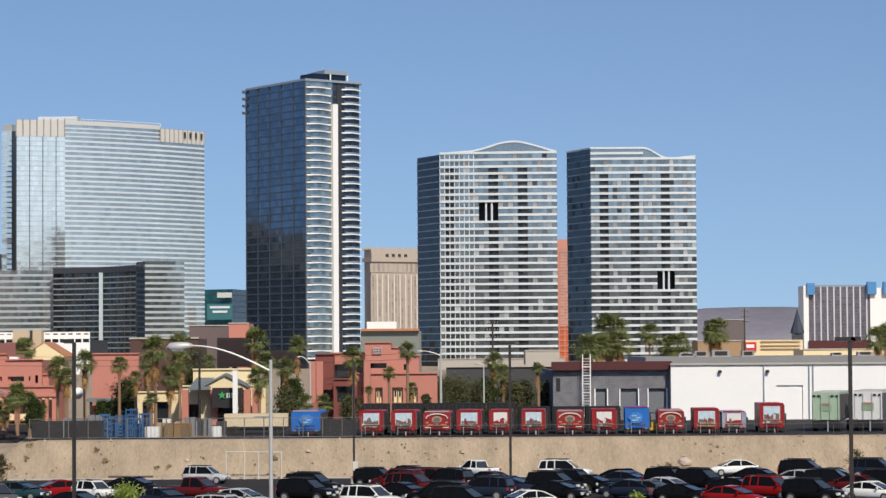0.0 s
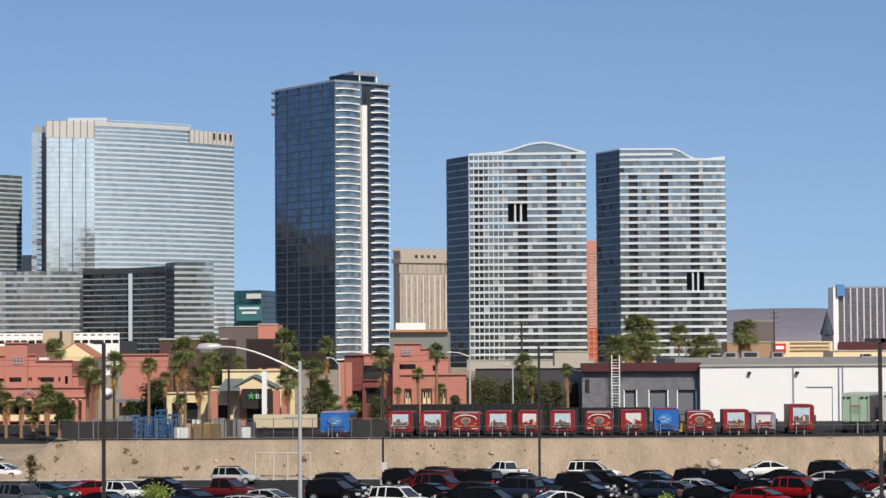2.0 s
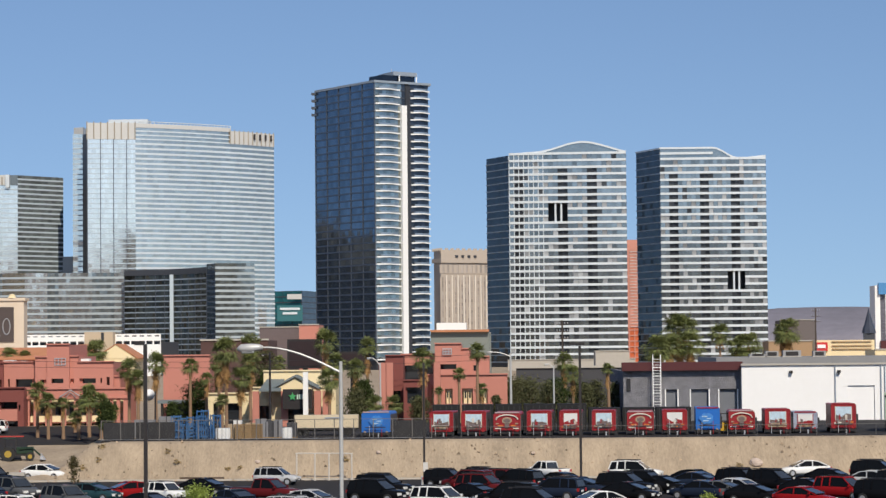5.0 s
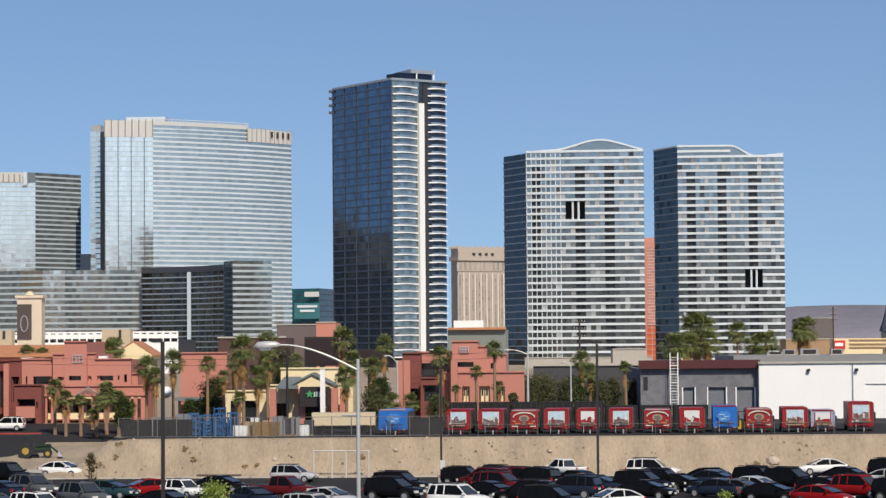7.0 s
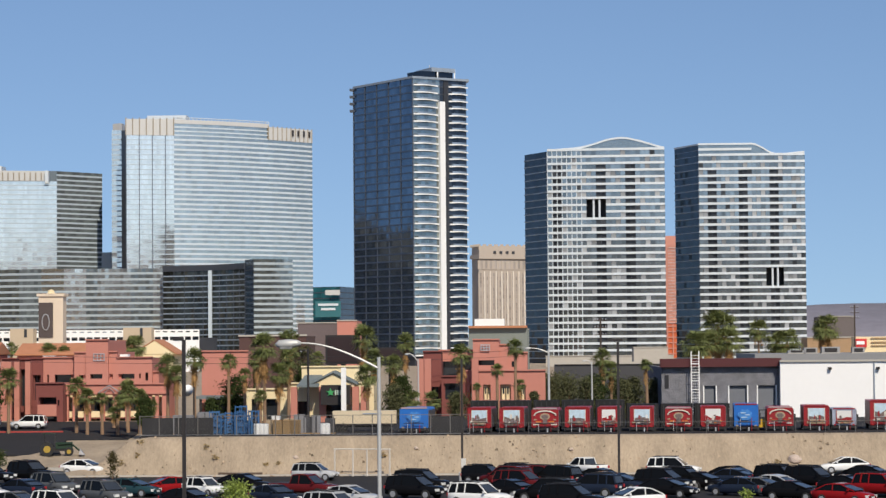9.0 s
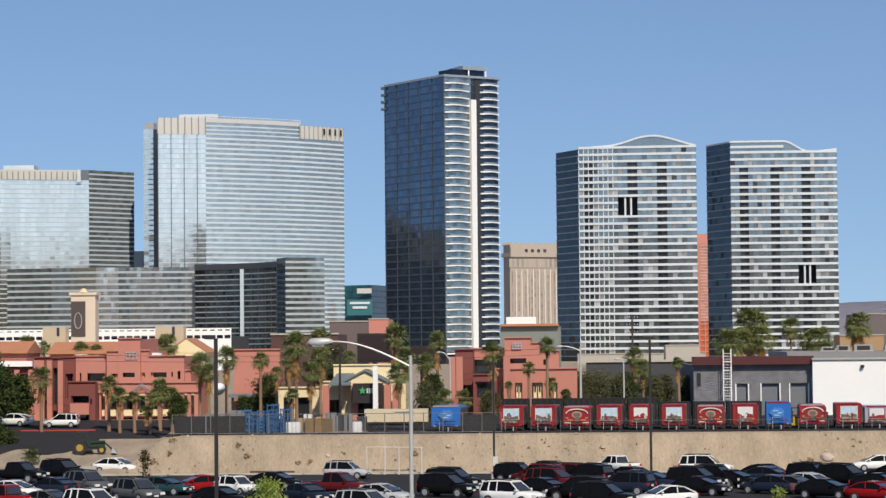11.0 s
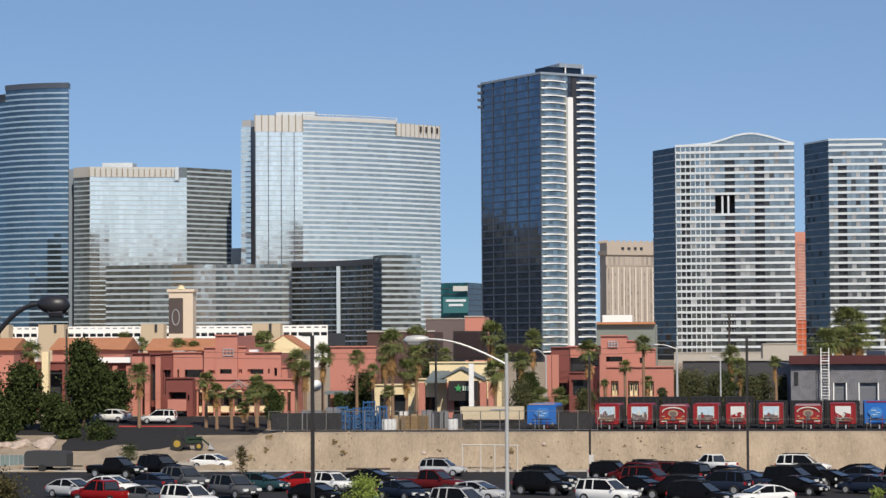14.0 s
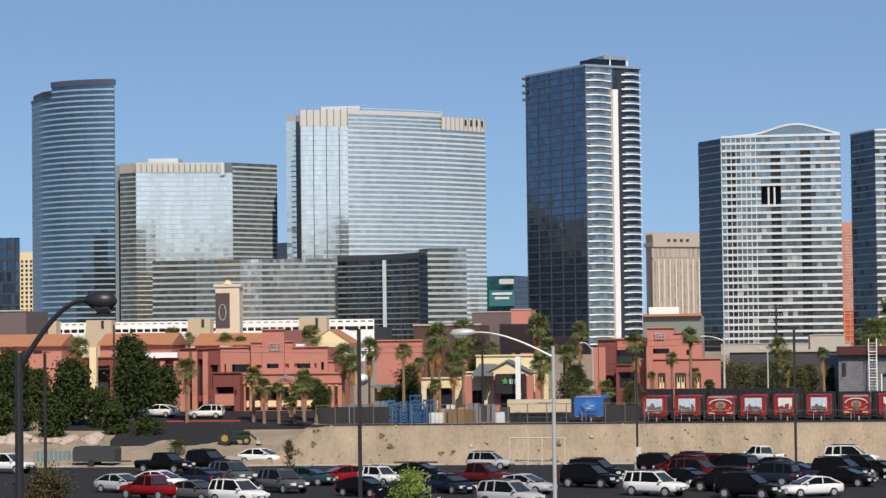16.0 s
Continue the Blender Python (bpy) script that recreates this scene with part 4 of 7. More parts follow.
def billboard(px, y, z0, z1, w, label):
    t = thing("billboard", label, "billboard", "dark billboards")
    panel = part("panel", Geo().box(px, y, z0, w, 0.8, z1 - z0), bronze, t)
    part("face", Geo().box(px, y - 0.45, z0 + 0.3, w - 0.6, 0.08, z1 - z0 - 0.6), mat("board_red", (0.022, 0.009, 0.009), 0.5, var=0.4, scale=0.6), panel)
    part("post", Geo().tube([(px, y + 0.6, 3.4), (px, y + 0.6, z1 - 0.5)], 0.35, 10), bronze, t)


def warehouse():
    t = thing("warehouse", "low warehouse, grey block front beside a long white wall", "warehouse")
    y, z1 = 285, 9.42
    zd = 7.23
    doors = [(17.62, 19.21), (20.53, 22.85), (23.84, 26.16)]
    block(t, 12.79, 26.55, y, 40, 3.4, z1, grey_block, [(a, b, 3.5, zd) for a, b in doors], glazed=False, back=grey_block)
    for a, b in doors:
        dr = part("roll_door", Geo().box((a + b) / 2, y + 0.5, 3.4, b - a - 0.05, 0.12, zd - 3.45), mat("door_grey", (0.16, 0.17, 0.19), 0.6), t)
        for q in (a + 0.06, b - 0.06):
            part("jamb", Geo().box(q, y - 0.03, 3.5, 0.14, 0.2, zd - 3.5), white_wall, t)
        slats = Geo()
        for i in range(10):
            slats.box((a + b) / 2, y + 0.43, 3.6 + i * 0.36, b - a - 0.1, 0.05, 0.05)
        tagged(part("slats", slats, mat("door_grey", (0.16, 0.17, 0.19), 0.6), dr), kind="stuff")
    part("fascia", Geo().box(19.64, 284.9, z1, 14.05, 1.4, 10.41 - z1), maroon, t, "maroon roof fascia")
    ww = 9.93
    block(t, 26.46, 60.28, 283.5, 42, 3.4, ww, white_wall, [(38.72, 41.82, 3.5, 7.52)], glazed=False, back=white_wall)
    part("white_door", Geo().box(40.27, 283.75, 3.4, 3.04, 0.1, 7.52 - 3.4), white_wall, t)
    for px in (37.27, 42.55, 43.01):
        part("downpipe", Geo().box(px, 283.4, 3.4, 0.12, 0.14, ww - 3.4), grey_band, t)
    for px in (32.16, 37.70):
        part("wall_lamp", Geo().box(px, 283.25, 9.01, 0.35, 0.45, 0.3), bronze, t)
    part("coping", Geo().box(43.38, 283.6, ww, 34.01, 0.7, 0.22), concrete, t)
    part("rear_roof", Geo().box(39.31, 312, 3.4, 29.30, 30, 10.84 - 3.4), roof_grey, t)
    part("window", Geo().box(13.40, 284.95, 7.02, 0.45, 0.2, 1.5), black, t)
    # rooftop units, each resting on the roof
    for px, w, h in ((29.96, 2.0, 0.5), (31.70, 1.6, 0.9), (34.14, 2.2, 1.0), (37.49, 1.5, 0.9), (48.42, 1.2, 0.5), (51.91, 1.8, 0.6)):
        u = thing("rooftop_unit", "grey metal rooftop unit on the warehouse roof", "air conditioner", "rooftop units")
        z = 10.84
        part("cabinet", Geo().box(px, 300, z, w, 1.4, h * 0.8), mat("unit_grey", (0.30, 0.30, 0.30), 0.7), u)
        part("vent", Geo().box(px, 299.28, z + 0.15, w * 0.7, 0.06, h * 0.5), bronze, u)
        part("curb", Geo().box(px, 300, z - 0.02, w + 0.2, 1.6, 0.1), concrete, u)
    # caged access ladder
    l = thing("access_ladder", "white caged access ladder standing against the warehouse", "ladder")
    x, zt = 16.66, 11.30
    for s in (-0.45, 0.45):
        part("rail", Geo().box(x + s, 284.2, 3.5, 0.09, 0.09, zt - 3.5), white_wall, l)
        part("cage_bar", Geo().box(x + s, 283.5, 5.6, 0.06, 0.06, zt - 5.6), white_wall, l)
    for i in range(int((zt - 3.8) / 0.33)):
        part("rung", Geo().box(x, 284.2, 3.8 + i * 0.33, 0.86, 0.05, 0.05), white_wall, l)
    for i in range(5):
        part("cage_hoop", Geo().box(x, 283.5, 5.8 + i * 1.0, 0.95, 0.06, 0.07), white_wall, l)


def background_town():
    # white parking structure with beige stair towers
    t = thing("parking_structure", "long white parking structure with beige stair blocks", "parking structure")
    z0, z1 = 14.35, 19.23
    xa, xb = -261.62, -130.99
    n = 46
    step = (xb - xa) / n
    wall(t, "deck_wall", xa, xb, 3, z1, 900, [(xa + step * (i + 0.2), xa + step * (i + 0.8), z1 - 1.0, z1 - 0.55) for i in range(n)] + [(xa + step * (i + 0.1), xa + step * (i + 0.9), z1 - 3.9, z1 - 2.6) for i in range(n)], white_wall)
    part("deck", Geo().box((xa + xb) / 2, 925, 3, xb - xa, 46, z1 - 6), core_dark, t)
    for a, b in ((-262.64, -251.19), (-239.78, -229.92), (-200.73, -192.06), (-158.42, -147.91)):
        s = part("stair_tower", Geo().box((a + b) / 2, 897, 3, b - a, 6, 20.00 - 3), tower_beige, t)
        part("slot", Geo().box((a + b) / 2 + 1.5, 893.9, 16.81, 1.0, 0.3, 3.0), core_dark, s)
    # sign tower
    t = thing("sign_tower", "cream ornamental sign tower with a dark panel", "sign tower")
    x, w = -145.12, 7.16
    zt = 27.56
    part("shaft", Geo().box(x, 702, 3, w, 5, zt - 3), tower_cream, t)
    part("cornice", Geo().box(x, 702, zt, w + 1.0, 6, 0.8), tower_cream, t)
    part("finial", Geo().tube([(x, 700, zt + 0.8), (x, 700, zt + 1.3), (x, 700, zt + 1.7), (x, 700, zt + 2.0)], [1.3, 0.9, 0.9, 0.15], 10), cream, t)
    pn = part("panel", Geo().box(x - 1.4, 699.3, 15.64, w - 3.0, 0.3, 10.09), mat("panel_brown", (0.075, 0.055, 0.05), 0.6), t)
    o = Geo()
    ring = [(x - 1.4 + 1.05 * math.cos(k * math.pi / 10), 699.05, 20.10 + 2.3 * math.sin(k * math.pi / 10)) for k in range(20)]
    o.tube(ring + ring[:1], 0.16, 6)
    part("oval_ring", o, steel, pn)
    # terracotta roofs with cream gables
    for k, (a, b, zr, gab) in enumerate(((-131.34, -115.55, 13.41, None), (-110.31, -96.76, 13.41, None),
                                         (-94.10, -80.31, 13.21, None), (-78.65, -74.78, 13.46, 1), (-74.55, -67.26, 13.5, 1))):
        h = thing("tile_roofed_house", "cream house with a terracotta tile roof" if gab else "pink stucco house with a long terracotta tile roof", "house", "tile-roofed houses")
        y = 415 + k * 4
        ze = zr - (1.9 if not gab else 2.4)
        part("wall", Geo().box((a + b) / 2, y + 6, 3.4, b - a - 0.6, 11, ze - 3.4), cream if gab else pink, h)
        if gab:
            m = (a + b) / 2
            part("gable", Geo().loft([[(a, q, ze), (b, q, ze), (m, q, zr)] for q in (y + 0.4, y + 11)]), cream, h)
            part("roof", Geo().loft([[(a - 0.4, q, ze - 0.1), (m, q, zr + 0.1), (b + 0.4, q, ze - 0.1), (b + 0.4, q, ze + 0.1), (m, q, zr + 0.25), (a - 0.4, q, ze + 0.1)] for q in (y + 0.55, y + 11.4)]), terracotta, h)
        else:
            part("roof", Geo().loft([[(x, y - 0.4, ze), (x, y + 6, zr), (x, y + 12.4, ze), (x, y + 12.4, ze - 0.25), (x, y - 0.4, ze - 0.25)] for x in (a, b)]), terracotta, h)
    # assorted far roofs
    for x0, x1, y, zt, m, lab in ((-67.08, -52.58, 520, 14.57, mat("dark_brick", (0.085, 0.045, 0.04), 0.9), "long dark red low building"),
                                  (-83.67, -65.08, 800, 20.09, mat("dull_purple", (0.14, 0.11, 0.11), 0.9), "low dull grey building with a flat roof"),
                                  (-68.88, -62.54, 780, 20.59, pink, "small pink rooftop block"),
                                  (0.38, 16.68, 360, 9.29, mat("shed_grey", (0.055, 0.055, 0.06), 0.9), "grey sheds with flat roofs"),
                                  (30.27, 42.81, 900, 11.14, concrete, "pale podium at the tower foot"),
                                  (-2.40, 49.87, 1000, 7.72, concrete, "pale podium wall at the tower foot"),
                                  (-30.34, -8.38, 900, 18.19, mat("moss_roof", (0.20, 0.22, 0.20), 0.9), "grey-green low building with a red edge"),
                                  (83.63, 101.29, 800, 13.99, mat("tan_wall", (0.36, 0.235, 0.13), 0.8), "tan low building with a flat roof"),
                                  (120.16, 136.27, 1100, 24.19, mat("dull_brown", (0.14, 0.12, 0.115), 0.9), "brown block in the distance"),
                                  (103.56, 148.77, 700, 11.09, cream, "cream low building with a flat roof"),
                                  (-187.57, -176.41, 600, 19.88, mat("dull_purple", (0.14, 0.11, 0.11), 0.9), "dull low block with a flat roof")):
        b = thing("low_building", lab, "building", "low buildings")
        part("wall", Geo().box((x0 + x1) / 2, y + 10, 3.2, x1 - x0, 20, zt - 3.2), m, b)
        part("parapet", Geo().box((x0 + x1) / 2, y - 0.05, zt - 0.02, x1 - x0 + 0.3, 0.5, 0.35), concrete, b)
    b = thing("strip_mall", "long cream shop front with a red sign", "shop")
    part("wall", Geo().box(103.28, 765, 3.2, 18.03, 10, 14.14 - 3.2), cream, b)
    part("sign", Geo().box(95.74, 759.5, 10.84, 3.88, 0.6, 2.65), mat("sign_red", (0.55, 0.03, 0.03), 0.5), b)
    part("letter_bar", Geo().box(95.74, 759.1, 11.72, 2.47, 0.2, 1.06), white_wall, b)
    for k, zz in enumerate((605, 612, 618)):
        part("shop_band", Geo().box(105.26, 759.6, 10.77 + (621 - zz) * 0.177, 12.36, 0.4, 0.3), mat("pale_tan", (0.5, 0.36, 0.22), 0.8), b)
    r = thing("red_roofed_hall", "grey-green hall with a red roof edge", "building")
    part("wall", Geo().box(-18.77, 860, 3.2, 20.56, 16, 18.64 - 3.2), mat("moss_roof", (0.20, 0.22, 0.20), 0.9), r)
    part("roof_edge", Geo().box(-18.76, 851, 18.44, 20.56, 2, 0.8), terracotta, r)


courtyard_hotel_west()
courtyard_hotel_east()
restaurant()
billboard(-28.39, 330, 9.74, 13.72, 4.68, "dark red billboard on a post above the palms")
billboard(-22.20, 335, 9.97, 11.99, 3.74, "small dark billboard among palms")
warehouse()
background_town()


# ---- trailers and yard ----
RED = mat("trailer_red", (0.27, 0.014, 0.017), 0.4, var=0.3, scale=0.8, bump=0.05)
BLUE = mat("trailer_blue", (0.016, 0.13, 0.45), 0.4, var=0.15, scale=0.8, bump=0.05)
PALE = mat("trailer_white", (0.66, 0.66, 0.64), 0.5, var=0.1, scale=0.8, bump=0.05)
GREEN = mat("trailer_green", (0.34, 0.47, 0.33), 0.5, var=0.15, scale=0.8, bump=0.05)
TAN = mat("trailer_tan", (0.60, 0.50, 0.34), 0.6, var=0.1, scale=0.8, bump=0.05)
ORNAMENT = mat("ornament_orange", (0.52, 0.15, 0.03), 0.5, var=0.6, scale=2.5, bump=0)
SCROLL = mat("scroll_cream", (0.58, 0.54, 0.46), 0.5, var=0.5, scale=3.0, bump=0)
SKYPIC = mat("picture_sky", (0.46, 0.58, 0.66), 0.5, var=0.6, scale=2.6, bump=0)
DARKPIC = mat("picture_dark", (0.15, 0.11, 0.10), 0.5, var=0.95, scale=3.5, bump=0)
GOLD = mat("picture_gold", (0.34, 0.25, 0.16), 0.5, var=0.9, scale=3.0, bump=0)


def trailer(px, y, w, h, paint, label, picture="sky", length=6.5, group="delivery trailers", rz=-3, clear=0.48, round_top=False):
    t = thing("delivery_trailer", label, "trailer", group, at=(px, y, 3.53), rz=rz)
    k = 0.16 if round_top else 0.05
    prof = [(-w / 2, clear), (w / 2, clear), (w / 2, h - k), (w / 2 - k, h), (-w / 2 + k, h), (-w / 2, h - k)]
    body = part("body", Geo().loft([[(a, q, b) for a, b in prof] for q in (0, length)]), paint, t)
    # right side darkened in colour for the shade between trailers
    part("side_skin", Geo().box(w / 2 + 0.03, length / 2, clear + 0.1, 0.06, length - 0.3, h - clear - k - 0.2), mat("side_shade", (0.09, 0.08, 0.08), 0.5, var=0.5, scale=1.5), body)
    if picture:
        kit = random.Random(round(px * 10) + 3)
        def plate(name, cx, z, wide, tall, material, out, parent, label=""):
            return part(name, Geo().box(cx * w, -out, z * h, wide * w, 0.03, tall * h), material, parent, label)
        if picture == "emblem":
            # cream scroll over the doors, an oval badge and gilded ornaments
            arch = [(0.40 * w * math.cos(a * math.pi / 10), h * 0.70 + 0.20 * h * math.sin(a * math.pi / 10)) for a in range(11)]
            part("scroll", Geo().tube([(a, -0.05, b) for a, b in arch], 0.075, 6), SCROLL, body, "cream painted scroll")
            o = [(0.19 * w * math.cos(a * math.pi / 8), h * 0.66 + 0.34 * math.sin(a * math.pi / 8)) for a in range(16)]
            em = part("emblem", Geo().loft([[(a, q, b) for a, b in o] for q in (-0.05, -0.01)]), GOLD, body, "gold and dark oval emblem")
            o2 = [(a * 0.68, h * 0.66 + (b - h * 0.66) * 0.6) for a, b in o]
            part("emblem_centre", Geo().loft([[(a, q, b) for a, b in o2] for q in (-0.08, -0.05)]), DARKPIC, em)
            plate("badge_foot", 0, 0.34, 0.16, 0.22, DARKPIC, 0.05, body)
            for s in (-1, 1):
                plate("ornament", s * 0.24, 0.40, 0.20, 0.07, ORNAMENT, 0.045, body)
                plate("ornament", s * 0.33, 0.30, 0.22, 0.05, SCROLL, 0.045, body)
                plate("ornament", s * 0.36, 0.50, 0.10, 0.06, GOLD, 0.045, body)
        else:
            pn = plate("picture", 0.0, 0.45, 0.62, 0.46, {"sky": SKYPIC, "white": PALE}[picture], 0.04, body, "pale printed picture panel")
            fr = SCROLL if picture == "sky" else RED
            for s in (-1, 1):
                plate("picture_frame", s * 0.32, 0.44, 0.03, 0.48, fr, 0.055, pn)
            hill = [(-0.30, 0.46), (0.30, 0.46), (0.30, kit.uniform(0.52, 0.66)), (0.12, kit.uniform(0.56, 0.70)), (-0.08, kit.uniform(0.50, 0.62)), (-0.30, kit.uniform(0.54, 0.68))]
            part("picture_hill", Geo().loft([[(a * w, q, b * h) for a, b in hill] for q in (-0.075, -0.055)]), DARKPIC if picture == "sky" else RED, pn)
            for i in range(3):
                plate("picture_figure", kit.uniform(-0.22, 0.22), kit.uniform(0.44, 0.56), kit.uniform(0.04, 0.10), kit.uniform(0.10, 0.20), kit.choice((SCROLL, RED, PALE, DARKPIC)), 0.09 + 0.004 * i, pn)
            plate("lower_print", kit.uniform(-0.04, 0.04), 0.28, 0.58, 0.17, kit.choice((DARKPIC, GOLD, DARKPIC)), 0.05, body)
            for i in range(4):
                plate("lower_mark", -0.33 + 0.22 * i + kit.uniform(-0.04, 0.04), kit.uniform(0.29, 0.40), kit.uniform(0.06, 0.13), kit.uniform(0.04, 0.09), kit.choice((ORNAMENT, SCROLL, RED, GOLD)), 0.07 + 0.003 * i, body)
        for s in (-1, 1):
            part("corner_trim", Geo().box(s * (w / 2 - 0.06), -0.04, clear + 0.1, 0.1, 0.08, h - clear - k - 0.2), paint, body)
    if group == "box trucks":
        for q in (-0.5, -0.17, 0.17, 0.5):
            part("door_bar", Geo().box(q * w * 0.92, -0.05, clear + 0.05, 0.07, 0.08, h - clear - 0.2), steel, body)
        part("roof_cap", Geo().box(0, length / 2, h + 0.003, w, length, 0.12), mat("cap_grey", (0.5, 0.5, 0.48), 0.6), body)
        for q in (-0.42, -0.25, 0.25, 0.42):
            part("marker_lamp", Geo().box(q * w, -0.06, h - 0.42, 0.28, 0.06, 0.18), black, body)
        part("door_print", Geo().box(0, -0.03, h * 0.52, w * 0.42, 0.04, h * 0.20), mat("print_sage", (0.24, 0.34, 0.22), 0.6, var=0.6, scale=2.5), body)
        part("sign_bar", Geo().box(0, -0.06, h * 0.68, w * 0.32, 0.05, 0.18), mat("faded_red", (0.4, 0.16, 0.12), 0.6), body)
        part("tail_gate", Geo().box(0, -0.1, 0.35, w * 0.96, 0.12, clear - 0.45), black, t)
    if group == "delivery trailers":
        kit = random.Random(round(px * 10))
        # black box fills the dark gap under the body
        part("skirt", Geo().box(0, 0.25, 0.06, w * 1.06, 0.3, clear - 0.04), black, t)
        for i in range(3):
            q = (i - 1) * w * 0.22 + kit.uniform(-0.08, 0.08)
            part("hand_truck", Geo().box(q, -0.3 - 0.04 * i, 0.05, 0.05, 0.05, kit.uniform(0.7, 1.3)), (steel, bronze, RED, GOLD, steel)[i], t)
        part("cross_rail", Geo().box(0, -0.34, kit.uniform(0.8, 1.0), w * 0.7, 0.05, 0.08), bronze, t)
        part("top_rail", Geo().box(0, -0.03, h - 0.05, w * 0.9, 0.05, 0.12), mat("faded_top", (0.42, 0.30, 0.30), 0.6, var=0.4, scale=2) if round_top else RED, body)
        # black box added beside the body to darken the shaded gap
        part("gap_shade", Geo().box(w / 2 + 0.12, 0.5, clear + 0.1, 0.22, 0.6, h * 0.45), black, body)
    part("bumper", Geo().box(0, -0.12, clear - 0.28, w * 0.9, 0.18, 0.2), bronze, t)
    part("chassis", Geo().box(0, length / 2, clear - 0.22, w * 0.5, length * 0.95, 0.24), black, t)
    for s in (-1, 1):
        part("tail_lamp", Geo().box(s * w * 0.38, -0.14, clear - 0.02, 0.22, 0.1, 0.12), tail_red if picture else GOLD, t)
        for q in (0.8, length - 0.9):
            part("wheel", Geo().tube([(s * (w / 2 - 0.35), q, 0.48), (s * (w / 2 - 0.02), q, 0.48)], 0.48, 14), tyre_mat, t)
    part("jack", Geo().box(w * 0.1, -0.4, 0, 0.12, 0.12, clear - 0.1), steel, t)
    return t


RL = "red beverage trailer with a printed picture on its rear"
for px, w, pic in ((-7.18, 2.34, "sky"), (-4.00, 2.45, "sky"), (2.46, 2.45, "sky"), (5.55, 2.20, "white"),
                   (8.81, 2.34, "sky"), (15.78, 2.45, "white"), (25.87, 2.50, "sky")):
    trailer(px, 240, w, 2.40, RED, RL, pic)
for px, w in ((-0.72, 2.67), (12.40, 2.62), (22.34, 2.56)):
    trailer(px, 240, w, 2.30, RED, "red beverage trailer with a gold oval emblem and rounded roof", "emblem", round_top=True)
trailer(32.44, 241, 2.45, 2.85, RED, "tall red trailer with a small printed picture", "sky")
trailer(-13.65, 240, 2.85, 2.45, BLUE, "bright blue beverage trailer with a faded emblem", None, round_top=True)
trailer(19.02, 240, 2.36, 2.60, BLUE, "bright blue beverage trailer beside a forklift", None)
trailer(28.69, 241, 2.35, 2.08, mat("print_blue", (0.30, 0.33, 0.42), 0.5, var=0.7, scale=1.8), "short white trailer with a blue and red print", "white")
trailer(38.10, 243, 2.75, 3.85, GREEN, "pale green box truck with ribbed doors", None, 7.5, "box trucks", -19, 1.15)
trailer(42.30, 243, 2.85, 3.95, PALE, "white box truck with double rear doors", None, 7.5, "box trucks", -19, 1.15)
for px in (-13.59, 18.91):
    e = thing("emblem_board", "pale blue faded emblem board on a trailer", "sign", "trailer emblems", at=(px, 239.86, 5.1))
    o = [(0.62 * (1 + 0.12 * (a % 3)) * math.cos(a * math.pi / 8), 0.5 * (1 + 0.15 * (a % 2)) * math.sin(a * math.pi / 8)) for a in range(16)]
    part("disc", Geo().loft([[(a, q, b) for a, b in o] for q in (-0.02, 0.1)]), mat("faded_blue", (0.045, 0.20, 0.52), 0.5, var=0.7, scale=3), e)
    for k, (cx, cz, cw) in enumerate(((-0.2, 0.15, 0.5), (0.22, -0.05, 0.4), (-0.1, -0.28, 0.55))):
        part("bar", Geo().box(cx, -0.05, cz, cw, 0.04, 0.1), mat("faded_print", (0.36, 0.52, 0.66), 0.5, var=0.4, scale=3), e)


def long_trailer():
    t = thing("flat_trailer", "long tan curtain-sided trailer behind the fence", "trailer", at=(-18.96, 246, 3.53), rz=2)
    L = 6.41
    part("body", Geo().box(0, 0, 0.75, L, 2.4, 1.72 - 0.4), TAN, t)
    part("side_rail", Geo().box(0, -1.25, 0.62, L, 0.1, 0.18), bronze, t)
    part("stripe", Geo().box(0.8, -1.22, 1.75, L * 0.3, 0.05, 0.1), grey_band, t)
    for x in (-L * 0.42, -L * 0.33, L * 0.25, L * 0.34):
        part("wheel", Geo().tube([(x, -1.2, 0.45), (x, -0.85, 0.45)], 0.45, 14), tyre_mat, t)
    part("chassis", Geo().box(0, 0, 0.45, L * 0.9, 1.2, 0.3), black, t)


long_trailer()


